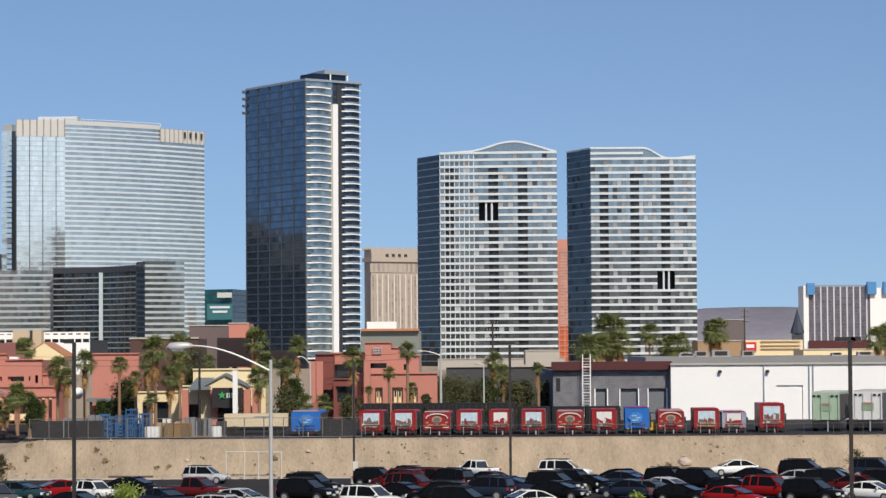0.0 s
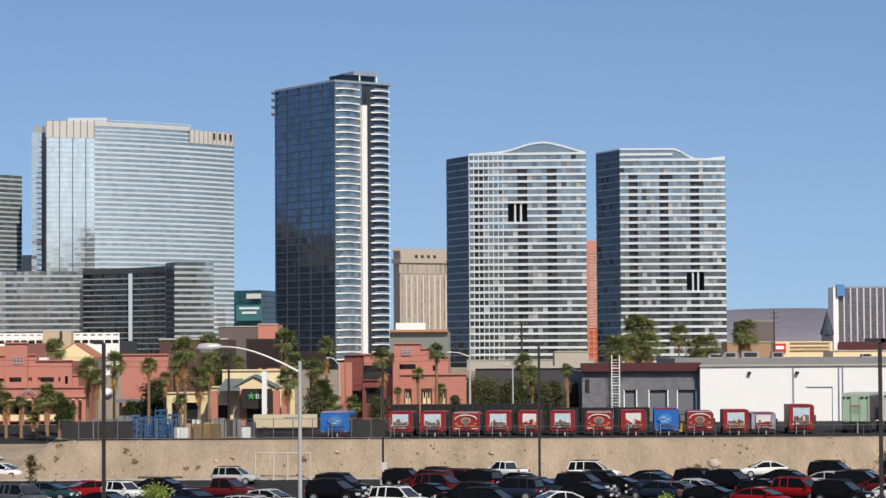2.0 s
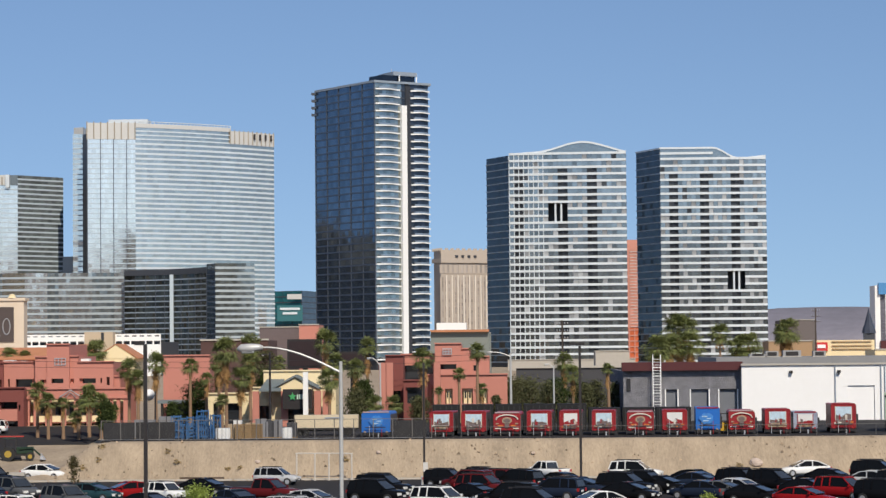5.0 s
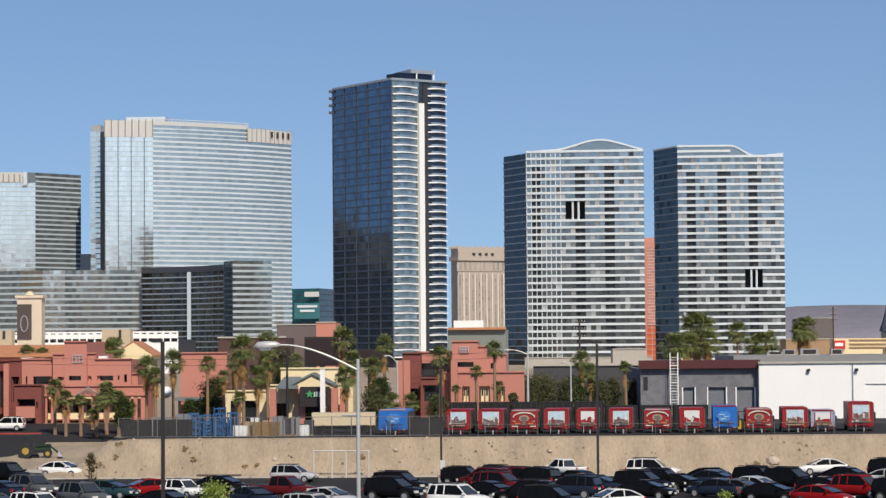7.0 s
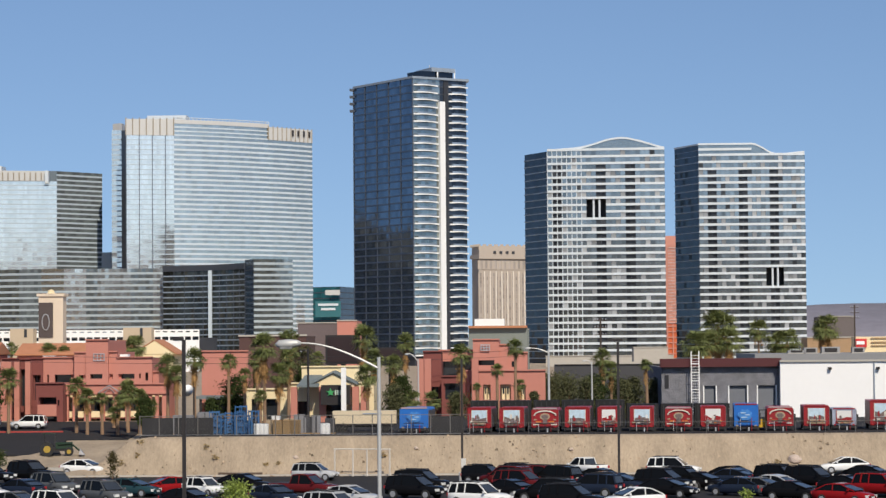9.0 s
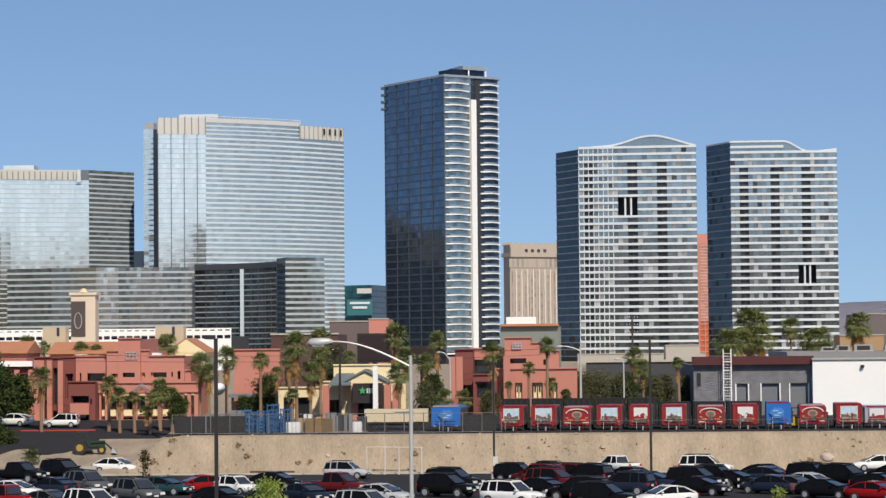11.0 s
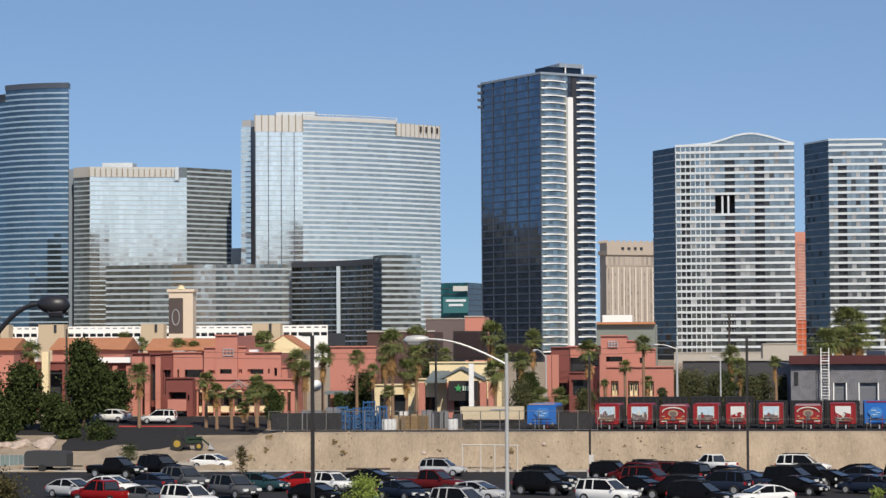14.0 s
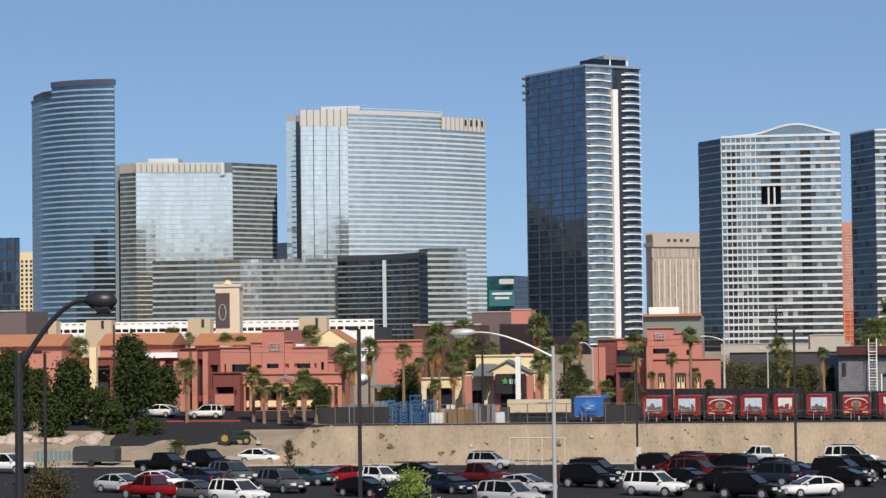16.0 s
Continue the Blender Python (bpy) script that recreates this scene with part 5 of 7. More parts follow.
def fence():
    t = thing("chain_link_fence", "chain-link fence with posts and dark screening along the bank", "fence")
    x0, x1, y, z = -40.12, -7.99, 235.5, 3.5
    n = 17
    dull = mat("weathered_wire", (0.16, 0.15, 0.14), 0.7)
    post = Geo().tube([(0, 0, 0), (0, 0, 2.0)], 0.045, 6).mesh("post", dull)
    for i in range(n + 1):
        part("post", post, steel, t, at=(x0 + (x1 - x0) * i / n, y, z))
    part("top_rail", Geo().tube([(x0, y, z + 1.95), (x1, y, z + 1.95)], 0.03, 5), dull, t)
    part("bottom_rail", Geo().tube([(x0, y, z + 0.12), (x1, y, z + 0.12)], 0.02, 5), steel, t)
    g = Geo()
    k = int((x1 - x0) / 0.36)
    for i in range(k):
        a = x0 + (x1 - x0) * i / k
        for s in (0, 1):
            b0, b1 = (a, a + 1.8) if s == 0 else (a + 1.8, a)
            g.face((b0, y, z + 0.1), (b0 + 0.009, y, z + 0.1), (b1 + 0.009, y, z + 1.95), (b1, y, z + 1.95))
    tagged(part("wire_mesh", g, mat("weathered_wire", (0.16, 0.15, 0.14), 0.7), t), kind="stuff")
    x2 = 43.37
    slim = Geo().tube([(0, 0, 0), (0, 0, 1.6)], 0.022, 5).mesh("post", dull)
    for i in range(1, 19):
        part("post", slim, dull, t, at=(x1 + (x2 - x1) * i / 18, y, z - 0.5))
    part("top_rail", Geo().tube([(x1, y, z + 1.1), (x2, y, z + 1.1)], 0.018, 5), dull, t)
    scr = mat("screen_cloth", (0.025, 0.025, 0.027), 0.9, var=0.3)
    for a, b in ((-39.92, -36.87), (-36.76, -32.94), (-11.68, -8.52)):
        part("screen", Geo().box((a + b) / 2, y + 0.08, z + 0.15, b - a, 0.04, 1.65), scr, t, "black screening cloth")


fence()


def blue_racks():
    rng = random.Random(9)
    for i in range(20):
        h = rng.uniform(1.2, 2.5)
        x = -33.6 + (-29.28 - -33.6) * i / 19
        if 11 < i < 20:
            h += 0.5
        r = thing("blue_rack", "upright blue steel stacking rack", "rack", "blue stacking racks", at=(x, 238.5 + rng.uniform(0, 3), 3.53), rz=rng.uniform(-75, 75))
        m = mat("rack_blue", (0.035, 0.115, 0.26), 0.6, var=0.25, scale=2)
        for s in (-0.35, 0.35):
            part("upright", Geo().box(s, 0, 0, 0.09, 0.09, h), m, r)
        for k in range(4):
            part("crossbar", Geo().box(0, 0.01, 0.15 + k * (h - 0.35) / 3, 0.7, 0.07, 0.13), m, r)
        part("brace", Geo().tube([(-0.35, 0.05, 0.2), (0.35, 0.05, h * 0.85)], 0.045, 5), m, r)
    for px, c, lab in (((-28.95, PALE, "white plastic barrel"), (-28.50, PALE, "white plastic barrel"), (-28.17, PALE, "white plastic barrel"), (-22.43, PALE, "white plastic barrel"), (-22.10, PALE, "white plastic barrel"))):
        b = thing("barrel", lab + " standing in the yard", "barrel", "barrels", at=(px, 238, 3.53))
        part("drum", Geo().tube([(0, 0, 0), (0, 0, 0.05), (0, 0, 0.5), (0, 0, 1.0), (0, 0, 1.05)], [0.3, 0.34, 0.36, 0.34, 0.3], 12), c, b)
        part("lid", Geo().tube([(0, 0, 1.05), (0, 0, 1.1)], 0.31, 12), steel, b)
    for px in (-26.96, -26.29, -25.41):
        c = thing("pallet_stack", "stack of wooden pallets in the yard", "pallet", "pallet stacks", at=(px, 239.5, 3.53), rz=px * 40)
        wood = mat("pallet_wood", (0.30, 0.20, 0.10), 0.9, var=0.3, scale=3)
        for k in range(9):
            part("pallet", Geo().box(0, 0, k * 0.16, 1.1, 1.1, 0.11), wood, c)
    u = thing("container_row", "row of low black containers, extended as dark fill between the trailers", "container")
    # containers east of x = 5 are added to paint the shaded gaps
    for a, b in ((-8.53, -5.61), (-5.49, -2.10), (-1.98, 0.83), (0.95, 4.34), (4.46, 7.56), (7.67, 11.07), (11.18, 14.58), (14.69, 18.38)):
        w = b - a
        part("container", Geo().box((a + b) / 2, 254, 3.53, w - 0.1, 2.4, 2.83 if a < 5 else 2.4), mat("container_black", (0.008, 0.008, 0.009), 0.8), u)
        for q in range(5):
            part("rib", Geo().box(a + w * (q + 0.5) / 5, 252.75, 3.6, 0.1, 0.1, 2.6 if a < 5 else 2.2), mat("container_rib", (0.03, 0.03, 0.032), 0.8), u)
    f = thing("forklift", "small yellow forklift beside the trailers", "forklift", at=(20.88, 242, 3.53))
    yel = mat("forklift_yellow", (0.55, 0.33, 0.02), 0.5)
    part("body", Geo().box(0, 0, 0.3, 1.1, 1.9, 0.8), yel, f)
    part("roof_guard", Geo().box(0, 0.1, 1.95, 0.95, 1.1, 0.08), bronze, f)
    for a in (-0.42, 0.42):
        for b in (-0.4, 0.6):
            part("guard_post", Geo().box(a, b, 1.0, 0.07, 0.07, 1.0), bronze, f)
            part("wheel", Geo().tube([(a - 0.1, b * 1.4, 0.3), (a + 0.1, b * 1.4, 0.3)], 0.3, 12), tyre_mat, f)


blue_racks()


# ---- lamps and poles ----
def cobra_lamp(x, y, base, top, reach, rise_by, head, material, label, thick=0.1, side=-1, fat=1.0, slim=0.62):
    """A street lamp: pole, bowed arm, long head."""
    t = thing("street_lamp", label, "street lamp", at=(x, y, base))
    h = top - base
    part("pole", Geo().tube([(0, 0, 0), (0, 0, h * 0.5), (0, 0, h)], [thick, thick * (0.5 + slim / 2), thick * slim], 12), material, t)
    part("base_plate", Geo().box(0, 0, 0, thick * 4, thick * 4, 0.06), concrete, t)
    pts = []
    for i in range(11):
        f = i / 10
        pts.append((side * reach * f, 0, h - 0.35 + rise_by * math.sin(f * math.pi / 2)))
    part("arm", Geo().tube(pts, [thick * slim * (0.72 - 0.2 * i / 10) for i in range(11)], 8), material, t)
    ex, ez = pts[-1][0], pts[-1][2]
    hd = part("head", Geo().tube([(ex, 0, ez), (ex + side * head * 0.15, 0, ez), (ex + side * head * 0.45, 0, ez - 0.02), (ex + side * head * 0.85, 0, ez - 0.03), (ex + side * head, 0, ez - 0.05)],
                                 [head * 0.07 * fat, head * 0.13 * fat, head * 0.18 * fat, head * 0.16 * fat, head * 0.04], 12), material, t, smooth=True)
    part("lens", Geo().tube([(ex + side * head * 0.35, 0, ez - 0.09 * fat), (ex + side * head * 0.8, 0, ez - 0.09 * fat)], head * 0.12 * fat, 10), lamp_lens if fat == 1.0 else mat("smoked_lens", (0.06, 0.06, 0.07), 0.3), hd)
    return t


def box_lamp(x, y, base, top, thick, heads, label, foot=0.7):
    """A dark square pole with box heads at the top and a round concrete foot."""
    t = thing("parking_lot_lamp", label, "lot lamp", "parking lot lamps", at=(x, y, base))
    part("pole", Geo().box(0, 0, foot * 0.9, thick, thick, top - base - foot * 0.9), bronze, t)
    part("foot", Geo().tube([(0, 0, 0), (0, 0, foot), (0, 0, foot + 0.05)], [0.3, 0.3, 0.24], 14), mat("pale_concrete", (0.6, 0.58, 0.54), 0.9), t, "pale concrete pole foot")
    for s in heads:
        hd = part("head", Geo().box(s, 0, top - base - 0.05, 0.62, 0.42, 0.24), bronze, t)
        part("lens", Geo().box(s, 0, top - base - 0.08, 0.5, 0.34, 0.03), lamp_lens, hd)
    if heads:
        part("crossarm", Geo().box(0, 0, top - base + 0.02, abs(heads[-1] - heads[0]), 0.08, 0.08), bronze, t)
    return t


cobra_lamp(-5.34, 75, 0, 11.70, 2.41, 0.80, 0.80, mat("pale_pole", (0.50, 0.50, 0.48), 0.45, 0.2), "pale steel street lamp with a long bowed arm", 0.085)
cobra_lamp(-16.95, 57, 0, 11.71, 1.66, 1.64, 0.77, mat("black_pole", (0.022, 0.022, 0.026), 0.4), "black street lamp with a high bowed arm and rounded head", 0.12, side=1, fat=1.75, slim=0.85)
cobra_lamp(-0.33, 262, 3.5, 11.64, 1.83, 0.49, 0.73, mat("pale_pole", (0.50, 0.50, 0.48), 0.45, 0.2), "pale street lamp behind the trailers", 0.16)
cobra_lamp(4.51, 275, 3.5, 10.18, 0.51, 0.51, 0.58, mat("pale_pole", (0.50, 0.50, 0.48), 0.45, 0.2), "small pale street lamp among shrubs", 0.12)
cobra_lamp(-15.38, 280, 3.5, 10.67, 1.04, 0.91, 0.52, mat("pale_pole", (0.50, 0.50, 0.48), 0.45, 0.2), "grey street lamp before the pink inn", 0.14)
dish = thing("satellite_dish", "white satellite dish on a dark post", "satellite dish", at=(-38.73, 262, 3.5))
bowl = Geo()
bowl.loft([[(0.15 - 0.45 * (1 - k * k), k * 0.66 * math.cos(w * math.pi / 8), 7.88 - 3.5 + k * 0.66 * math.sin(w * math.pi / 8)) for w in range(16)] for k in (1.0, 0.8, 0.5, 0.15)])
part("bowl", bowl, white_wall, dish, smooth=True).rotation_euler = (0.3, 0.25, -1.0)
part("post", Geo().tube([(0, 0, 0), (0, 0, 7.88 - 3.5)], 0.08, 8), bronze, dish)
cobra_lamp(-26.32, 262, 3.5, 11.99, 0.43, 0.12, 0.55, bronze, "dark lamp post before the restaurant", 0.16)
box_lamp(-22.80, 150, 0, 12.57, 0.22, [-0.35], "dark square lot lamp with a box head")
mid = box_lamp(-7.98, 215, 0, 10.96, 0.19, [], "dark lot pole with an added pale box", 0.9)
# pale box added on the pole in place of a higher concrete foot
part("cabinet", Geo().box(0.12, -0.2, 1.35, 0.42, 0.2, 0.8), mat("pale_concrete", (0.6, 0.58, 0.54), 0.9), mid)
box_lamp(5.54, 204, 0, 12.39, 0.21, [-0.55, 0.1], "dark lot lamp with two box heads", 0.9)
box_lamp(25.06, 150, 0, 12.39, 0.22, [-0.6, 0.0, 0.35], "dark lot lamp with a row of box heads")
box_lamp(-54.35, 190, 0, 11.13, 0.2, [-0.6, -1.4], "slim dark lot lamp with side heads")


def utility_pole(x, y, base, top, arms, label):
    t = thing("utility_pole", label, "utility pole", "utility poles", at=(x, y, base))
    part("pole", Geo().tube([(0, 0, 0), (0, 0, top - base)], [0.17, 0.11], 8), mat("pole_wood", (0.07, 0.055, 0.045), 0.9, var=0.3), t)
    for k in range(arms):
        a = part("crossarm", Geo().box(0, 0, top - base - 0.5 - k * 0.9, 1.5, 0.09, 0.09), mat("pole_wood", (0.07, 0.055, 0.045), 0.9, var=0.3), t)
        for s in (-0.65, -0.3, 0.3, 0.65):
            part("insulator", Geo().tube([(s, 0, top - base - 0.4 - k * 0.9), (s, 0, top - base - 0.2 - k * 0.9)], 0.05, 6), steel, a)


utility_pole(6.04, 300, 3.5, 15.58, 3, "wooden utility pole with three crossarms")
utility_pole(52.03, 420, 3.5, 18.68, 3, "dark wooden utility pole beyond the warehouse")
utility_pole(-72.49, 283, 3.5, 13.97, 0, "bare wooden pole among trees")


def cable(a, b, sag, label):
    pts = [(a[0] + (b[0] - a[0]) * i / 14, a[1] + (b[1] - a[1]) * i / 14, a[2] + (b[2] - a[2]) * i / 14 - sag * 4 * (i / 14) * (1 - i / 14)) for i in range(15)]
    tagged(new("cable", Geo().tube(pts, 0.022, 5).mesh("cable", black)), label, "cable", "overhead cables")


for zz in (0.0, 0.7):
    cable((-72.49, 283, 11 + zz), (6.04, 299, 11.2 + zz), 0.9, "thin black overhead cable between poles")


def pipe_frame():
    t = thing("pipe_frame", "rusty pale pipe frame at the foot of the bank", "pipe frame")
    m = mat("pale_pipe", (0.58, 0.53, 0.46), 0.7)
    for x, y, h in ((-20.32, 226.6, 2.6), (-18.59, 226.3, 2.5), (-17.28, 226.3, 2.5), (-15.18, 226.6, 2.5)):
        part("post", Geo().tube([(x, y, 0), (x, y, h)], 0.075, 8), m, t)
    part("rail", Geo().tube([(-20.42, 226.6, 2.55), (-15.08, 226.6, 2.5)], 0.06, 8), m, t)


pipe_frame()


# ---- plants ----
def frond(g, base, az, up, length, droop, width, rng, n=6):
    """A folded leaf blade that bends over, with ragged edges."""
    c, s = math.cos(az), math.sin(az)
    spine = []
    for i in range(n + 1):
        f = i / n
        r = length * f
        spine.append(Vector((base[0] + c * r * math.cos(up) , base[1] + s * r * math.cos(up), base[2] + r * math.sin(up) - droop * f * f * length)))
    for i in range(n):
        p, q = spine[i], spine[i + 1]
        w0 = width * (0.25 + 0.75 * math.sin(math.pi * min(1, (i + 0.4) / n)))
        for side in (-1, 1):
            for k in range(2):
                a, b = p.lerp(q, k / 2), p.lerp(q, (k + 0.62) / 2)
                tip = p.lerp(q, (k + 1.0) / 2) + Vector((-s * side * w0, c * side * w0, -0.25 * w0 + rng.uniform(-0.1, 0.1) * w0))
                g.face(a, b, tip)


def fan_leaf(g, base, az, up, stem, size, rng):
    """A stiff fan leaf on its stalk: blades that spread from one point and droop at their tips."""
    d = Vector((math.cos(az) * math.cos(up), math.sin(az) * math.cos(up), math.sin(up)))
    s = Vector((-math.sin(az), math.cos(az), 0))
    p = Vector(base) + d * stem - Vector((0, 0, 0.12 * stem))
    g.face(Vector(base) + s * 0.03, Vector(base) - s * 0.03, p)
    for i in range(11):
        a = (i - 5) * 0.29 + rng.uniform(-0.08, 0.08)
        v = d * math.cos(a) + s * math.sin(a)
        w = v.cross(d.cross(s)).normalized() * size * 0.055
        long = size * rng.uniform(0.8, 1.1)
        mid, tip = p + v * long * 0.55, p + v * long - Vector((0, 0, long * rng.uniform(0.1, 0.55)))
        g.face(p, mid + w, tip, mid - w)


def palm(h, r, seed, skirt=True, fan=True):
    """Meshes of a palm: trunk, green crown, dry skirt."""
    rng = random.Random(seed)
    lean = rng.uniform(-0.03, 0.03)
    pts, rad = [], []
    for i in range(13):
        f = i / 12
        pts.append((lean * h * f * f, 0.5 * lean * h * f, h * f))
        rad.append(0.155 * (1.35 - 0.6 * f if f < 0.2 else 1.23 - 0.3 * f) * (1 + 0.06 * (i % 2)))
    trunk = Geo().tube(pts, rad, 9)
    top = pts[-1]
    crown, dry = Geo(), Geo()
    for i in range(70):
        up = rng.uniform(-0.8, 1.4)
        fan_leaf(crown, top, rng.uniform(0, 6.283), up, r * rng.uniform(0.25, 0.6), r * rng.uniform(0.38, 0.55), rng)
    for i in range(60 if skirt else 10):
        frond(dry, (top[0], top[1], top[2] - rng.uniform(0, h * 0.3 if skirt else r * 0.4)), rng.uniform(0, 6.283), rng.uniform(-1.45, -0.8), r * rng.uniform(0.45, 0.75), 0.2, r * 0.2, rng, 4)
    return trunk.mesh("trunk", trunk_mat), crown.mesh("crown", frond_mat), dry.mesh("skirt", dead_frond)


PALMS = {}


def palm_tree(x, y, base, crown_z, r, variant=0):
    h = crown_z - base
    r *= 0.92 if y < 350 else 1.2
    key = (round(h / 0.9), round(r / 0.35), variant)
    if key not in PALMS:
        PALMS[key] = palm(key[0] * 0.9, key[1] * 0.35, hash(key) % 1000, variant != 1)
    tr, cr, dr = PALMS[key]
    lab = ("tall fan palm with a dry brown skirt", "slim fan palm with a small green crown", "short bushy palm with spreading fronds")[variant]
    t = thing("palm_tree", lab, "palm tree", "palm trees", at=(x, y, base), rz=(x * 57 + y * 13) % 360)
    t.scale = (1, 1, h / (key[0] * 0.9))
    part("trunk", tr, trunk_mat, t)
    part("crown", cr, frond_mat, t)
    part("skirt", dr, dead_frond, t)


palm_tree(-68.98, 400, 3.45, 12.64, 2.01, 1)
palm_tree(-42.54, 268, 3.45, 10.29, 2.02, 0)
palm_tree(-40.15, 272, 3.45, 10.88, 1.78, 0)
palm_tree(-41.24, 266, 3.45, 9.19, 1.47, 0)
palm_tree(-37.63, 282, 3.45, 10.55, 1.56, 1)
palm_tree(-31.53, 266, 3.45, 12.21, 2.14, 0)
palm_tree(-29.99, 266, 3.45, 9.11, 1.87, 0)
palm_tree(-29.31, 270, 3.45, 10.82, 2.03, 0)
palm_tree(-45.97, 262, 3.45, 7.20, 1.45, 1)
palm_tree(-33.31, 274, 3.45, 10.82, 1.65, 0)
palm_tree(-35.82, 330, 3.45, 13.08, 2.15, 0)
palm_tree(-24.77, 320, 3.45, 13.28, 2.57, 0)
palm_tree(-20.32, 268, 3.45, 9.02, 1.75, 0)
palm_tree(-31.49, 262, 3.45, 6.86, 1.32, 2)
palm_tree(-21.98, 300, 3.45, 10.61, 1.81, 0)
palm_tree(-18.79, 312, 3.45, 12.56, 2.04, 0)
palm_tree(-15.41, 270, 3.45, 6.21, 1.63, 2)
palm_tree(-13.24, 268, 3.45, 6.24, 1.62, 2)
palm_tree(-10.05, 270, 3.45, 11.19, 1.83, 0)
palm_tree(-4.22, 283, 3.45, 11.90, 1.42, 1)
palm_tree(-6.36, 284, 3.45, 9.27, 1.14, 1)
palm_tree(-3.81, 285, 3.45, 7.53, 1.00, 2)
palm_tree(6.25, 300, 3.45, 10.43, 1.96, 0)
palm_tree(7.04, 290, 3.45, 9.13, 1.60, 0)
palm_tree(11.02, 283, 3.45, 9.69, 1.28, 0)
palm_tree(27.43, 400, 3.45, 14.98, 3.42, 0)
palm_tree(24.73, 390, 3.45, 12.38, 2.35, 2)
palm_tree(28.54, 395, 3.45, 12.73, 2.58, 0)
palm_tree(22.50, 380, 3.45, 12.03, 2.48, 2)
palm_tree(33.51, 395, 3.45, 14.35, 2.18, 1)
palm_tree(37.60, 390, 3.45, 12.29, 2.74, 2)
palm_tree(36.24, 395, 3.45, 12.31, 2.38, 2)
palm_tree(47.15, 420, 3.45, 15.00, 2.74, 0)
palm_tree(46.72, 425, 3.45, 14.26, 2.13, 0)
palm_tree(67.81, 380, 3.45, 13.14, 2.29, 0)
palm_tree(69.88, 385, 3.45, 14.04, 2.13, 0)
palm_tree(-19.54, 300, 3.45, 9.90, 1.96, 0)
palm_tree(-31.84, 330, 3.45, 10.53, 1.66, 0)
palm_tree(-35.47, 280, 3.45, 8.99, 1.27, 2)
palm_tree(-8.19, 270, 3.45, 7.54, 0.95, 2)
palm_tree(-60.79, 270, rise(-60.79, 270) - 0.05, 8.86, 1.75, 0)
palm_tree(-53.13, 270, rise(-53.13, 270) - 0.05, 8.01, 1.6, 0)
palm_tree(-51.53, 268, rise(-51.53, 268) - 0.05, 6.77, 1.35, 0)
palm_tree(-49.86, 268, rise(-49.86, 268) - 0.05, 6.56, 1.3, 0)
palm_tree(-47.96, 267, rise(-47.96, 267) - 0.05, 6.13, 1.25, 0)
palm_tree(-47.32, 270, rise(-47.32, 270) - 0.05, 7.51, 1.5, 0)
palm_tree(-45.81, 269, rise(-45.81, 269) - 0.05, 6.69, 1.35, 0)
palm_tree(-44.44, 268, rise(-44.44, 268) - 0.05, 5.69, 1.1, 2)
palm_tree(-47.81, 264, 3.45, 5.08, 1.19, 2)
palm_tree(-74.26, 430, 3.45, 12.84, 1.94, 1)
palm_tree(-99.46, 430, 3.45, 12.93, 1.94, 1)
palm_tree(-81.36, 300, 3.45, 11.45, 1.95, 0)
palm_tree(-98.48, 440, 3.45, 12.29, 1.55, 1)
palm_tree(-88.47, 425, 3.45, 11.80, 1.71, 2)
palm_tree(-85.92, 425, 3.45, 11.57, 1.49, 2)
palm_tree(-57.43, 300, 3.45, 9.26, 1.21, 2)


def leafy(seed, h, r, trunk_r, material, clumps, spread=0.55, low=0.25, leaf=0.22, per=42):
    """Meshes of a broad tree: forked trunk with limbs, and a crown of many small leaves in uneven clumps."""
    rng = random.Random(seed)
    wood = Geo().tube([(0, 0, 0), (0.05, 0, h * 0.2), (0.1, 0.05, h * 0.45), (0, 0, h * 0.75)], [trunk_r, trunk_r * 0.8, trunk_r * 0.55, trunk_r * 0.2], 8)
    leaves = Geo()
    for i in range(clumps):
        a, f = rng.uniform(0, 6.283), rng.random() ** 0.6
        z = h * rng.uniform(low, 0.96)
        env = math.sin(math.pi * min(1, (z / h - low) / (1 - low) * 0.8 + 0.18)) ** 0.7
        rr = r * env * f * (0.72 + 0.5 * noise.noise((math.cos(a) * 1.6, math.sin(a) * 1.6, z / h * 4 + seed)))
        c = Vector((rr * math.cos(a), rr * math.sin(a), z))
        if i % 5 == 0:
            wood.tube([(0, 0, z * 0.55), tuple(c * 0.5 + Vector((0, 0, z * 0.35))), tuple(c)], [trunk_r * 0.35, trunk_r * 0.2, 0.02], 5)
        s = r * rng.uniform(0.13, 0.26)
        for k in range(per):
            p = c + Vector((rng.gauss(0, s), rng.gauss(0, s), rng.gauss(0, s * 0.7)))
            d = Vector((rng.gauss(0, 1), rng.gauss(0, 1), rng.gauss(0, 1))).normalized() * leaf * rng.uniform(0.6, 1.3)
            e = d.cross(Vector((rng.gauss(0, 1), rng.gauss(0, 1), rng.gauss(0, 1)))).normalized() * leaf * 0.45
            leaves.face(p - d * 0.5, p + e * 0.6, p + d * 0.5, p - e * 0.6)
    return wood.mesh("trunk", trunk_mat), leaves.mesh("crown", material)


def tree(x, y, base, h, r, label, seed, clumps=90, material=None, name="tree", low=0.25, leaf=0.24, per=42):
    t = thing(name, label, name, name + "s", at=(x, y, base))
    w, l = leafy(seed, h, r, 0.2 if name == "tree" else 0.05 if h > 1 else 0.015, material or leaf_mat, clumps, low=low, leaf=leaf, per=per)
    part("trunk", w, trunk_mat, t)
    part("crown", l, material or leaf_mat, t)


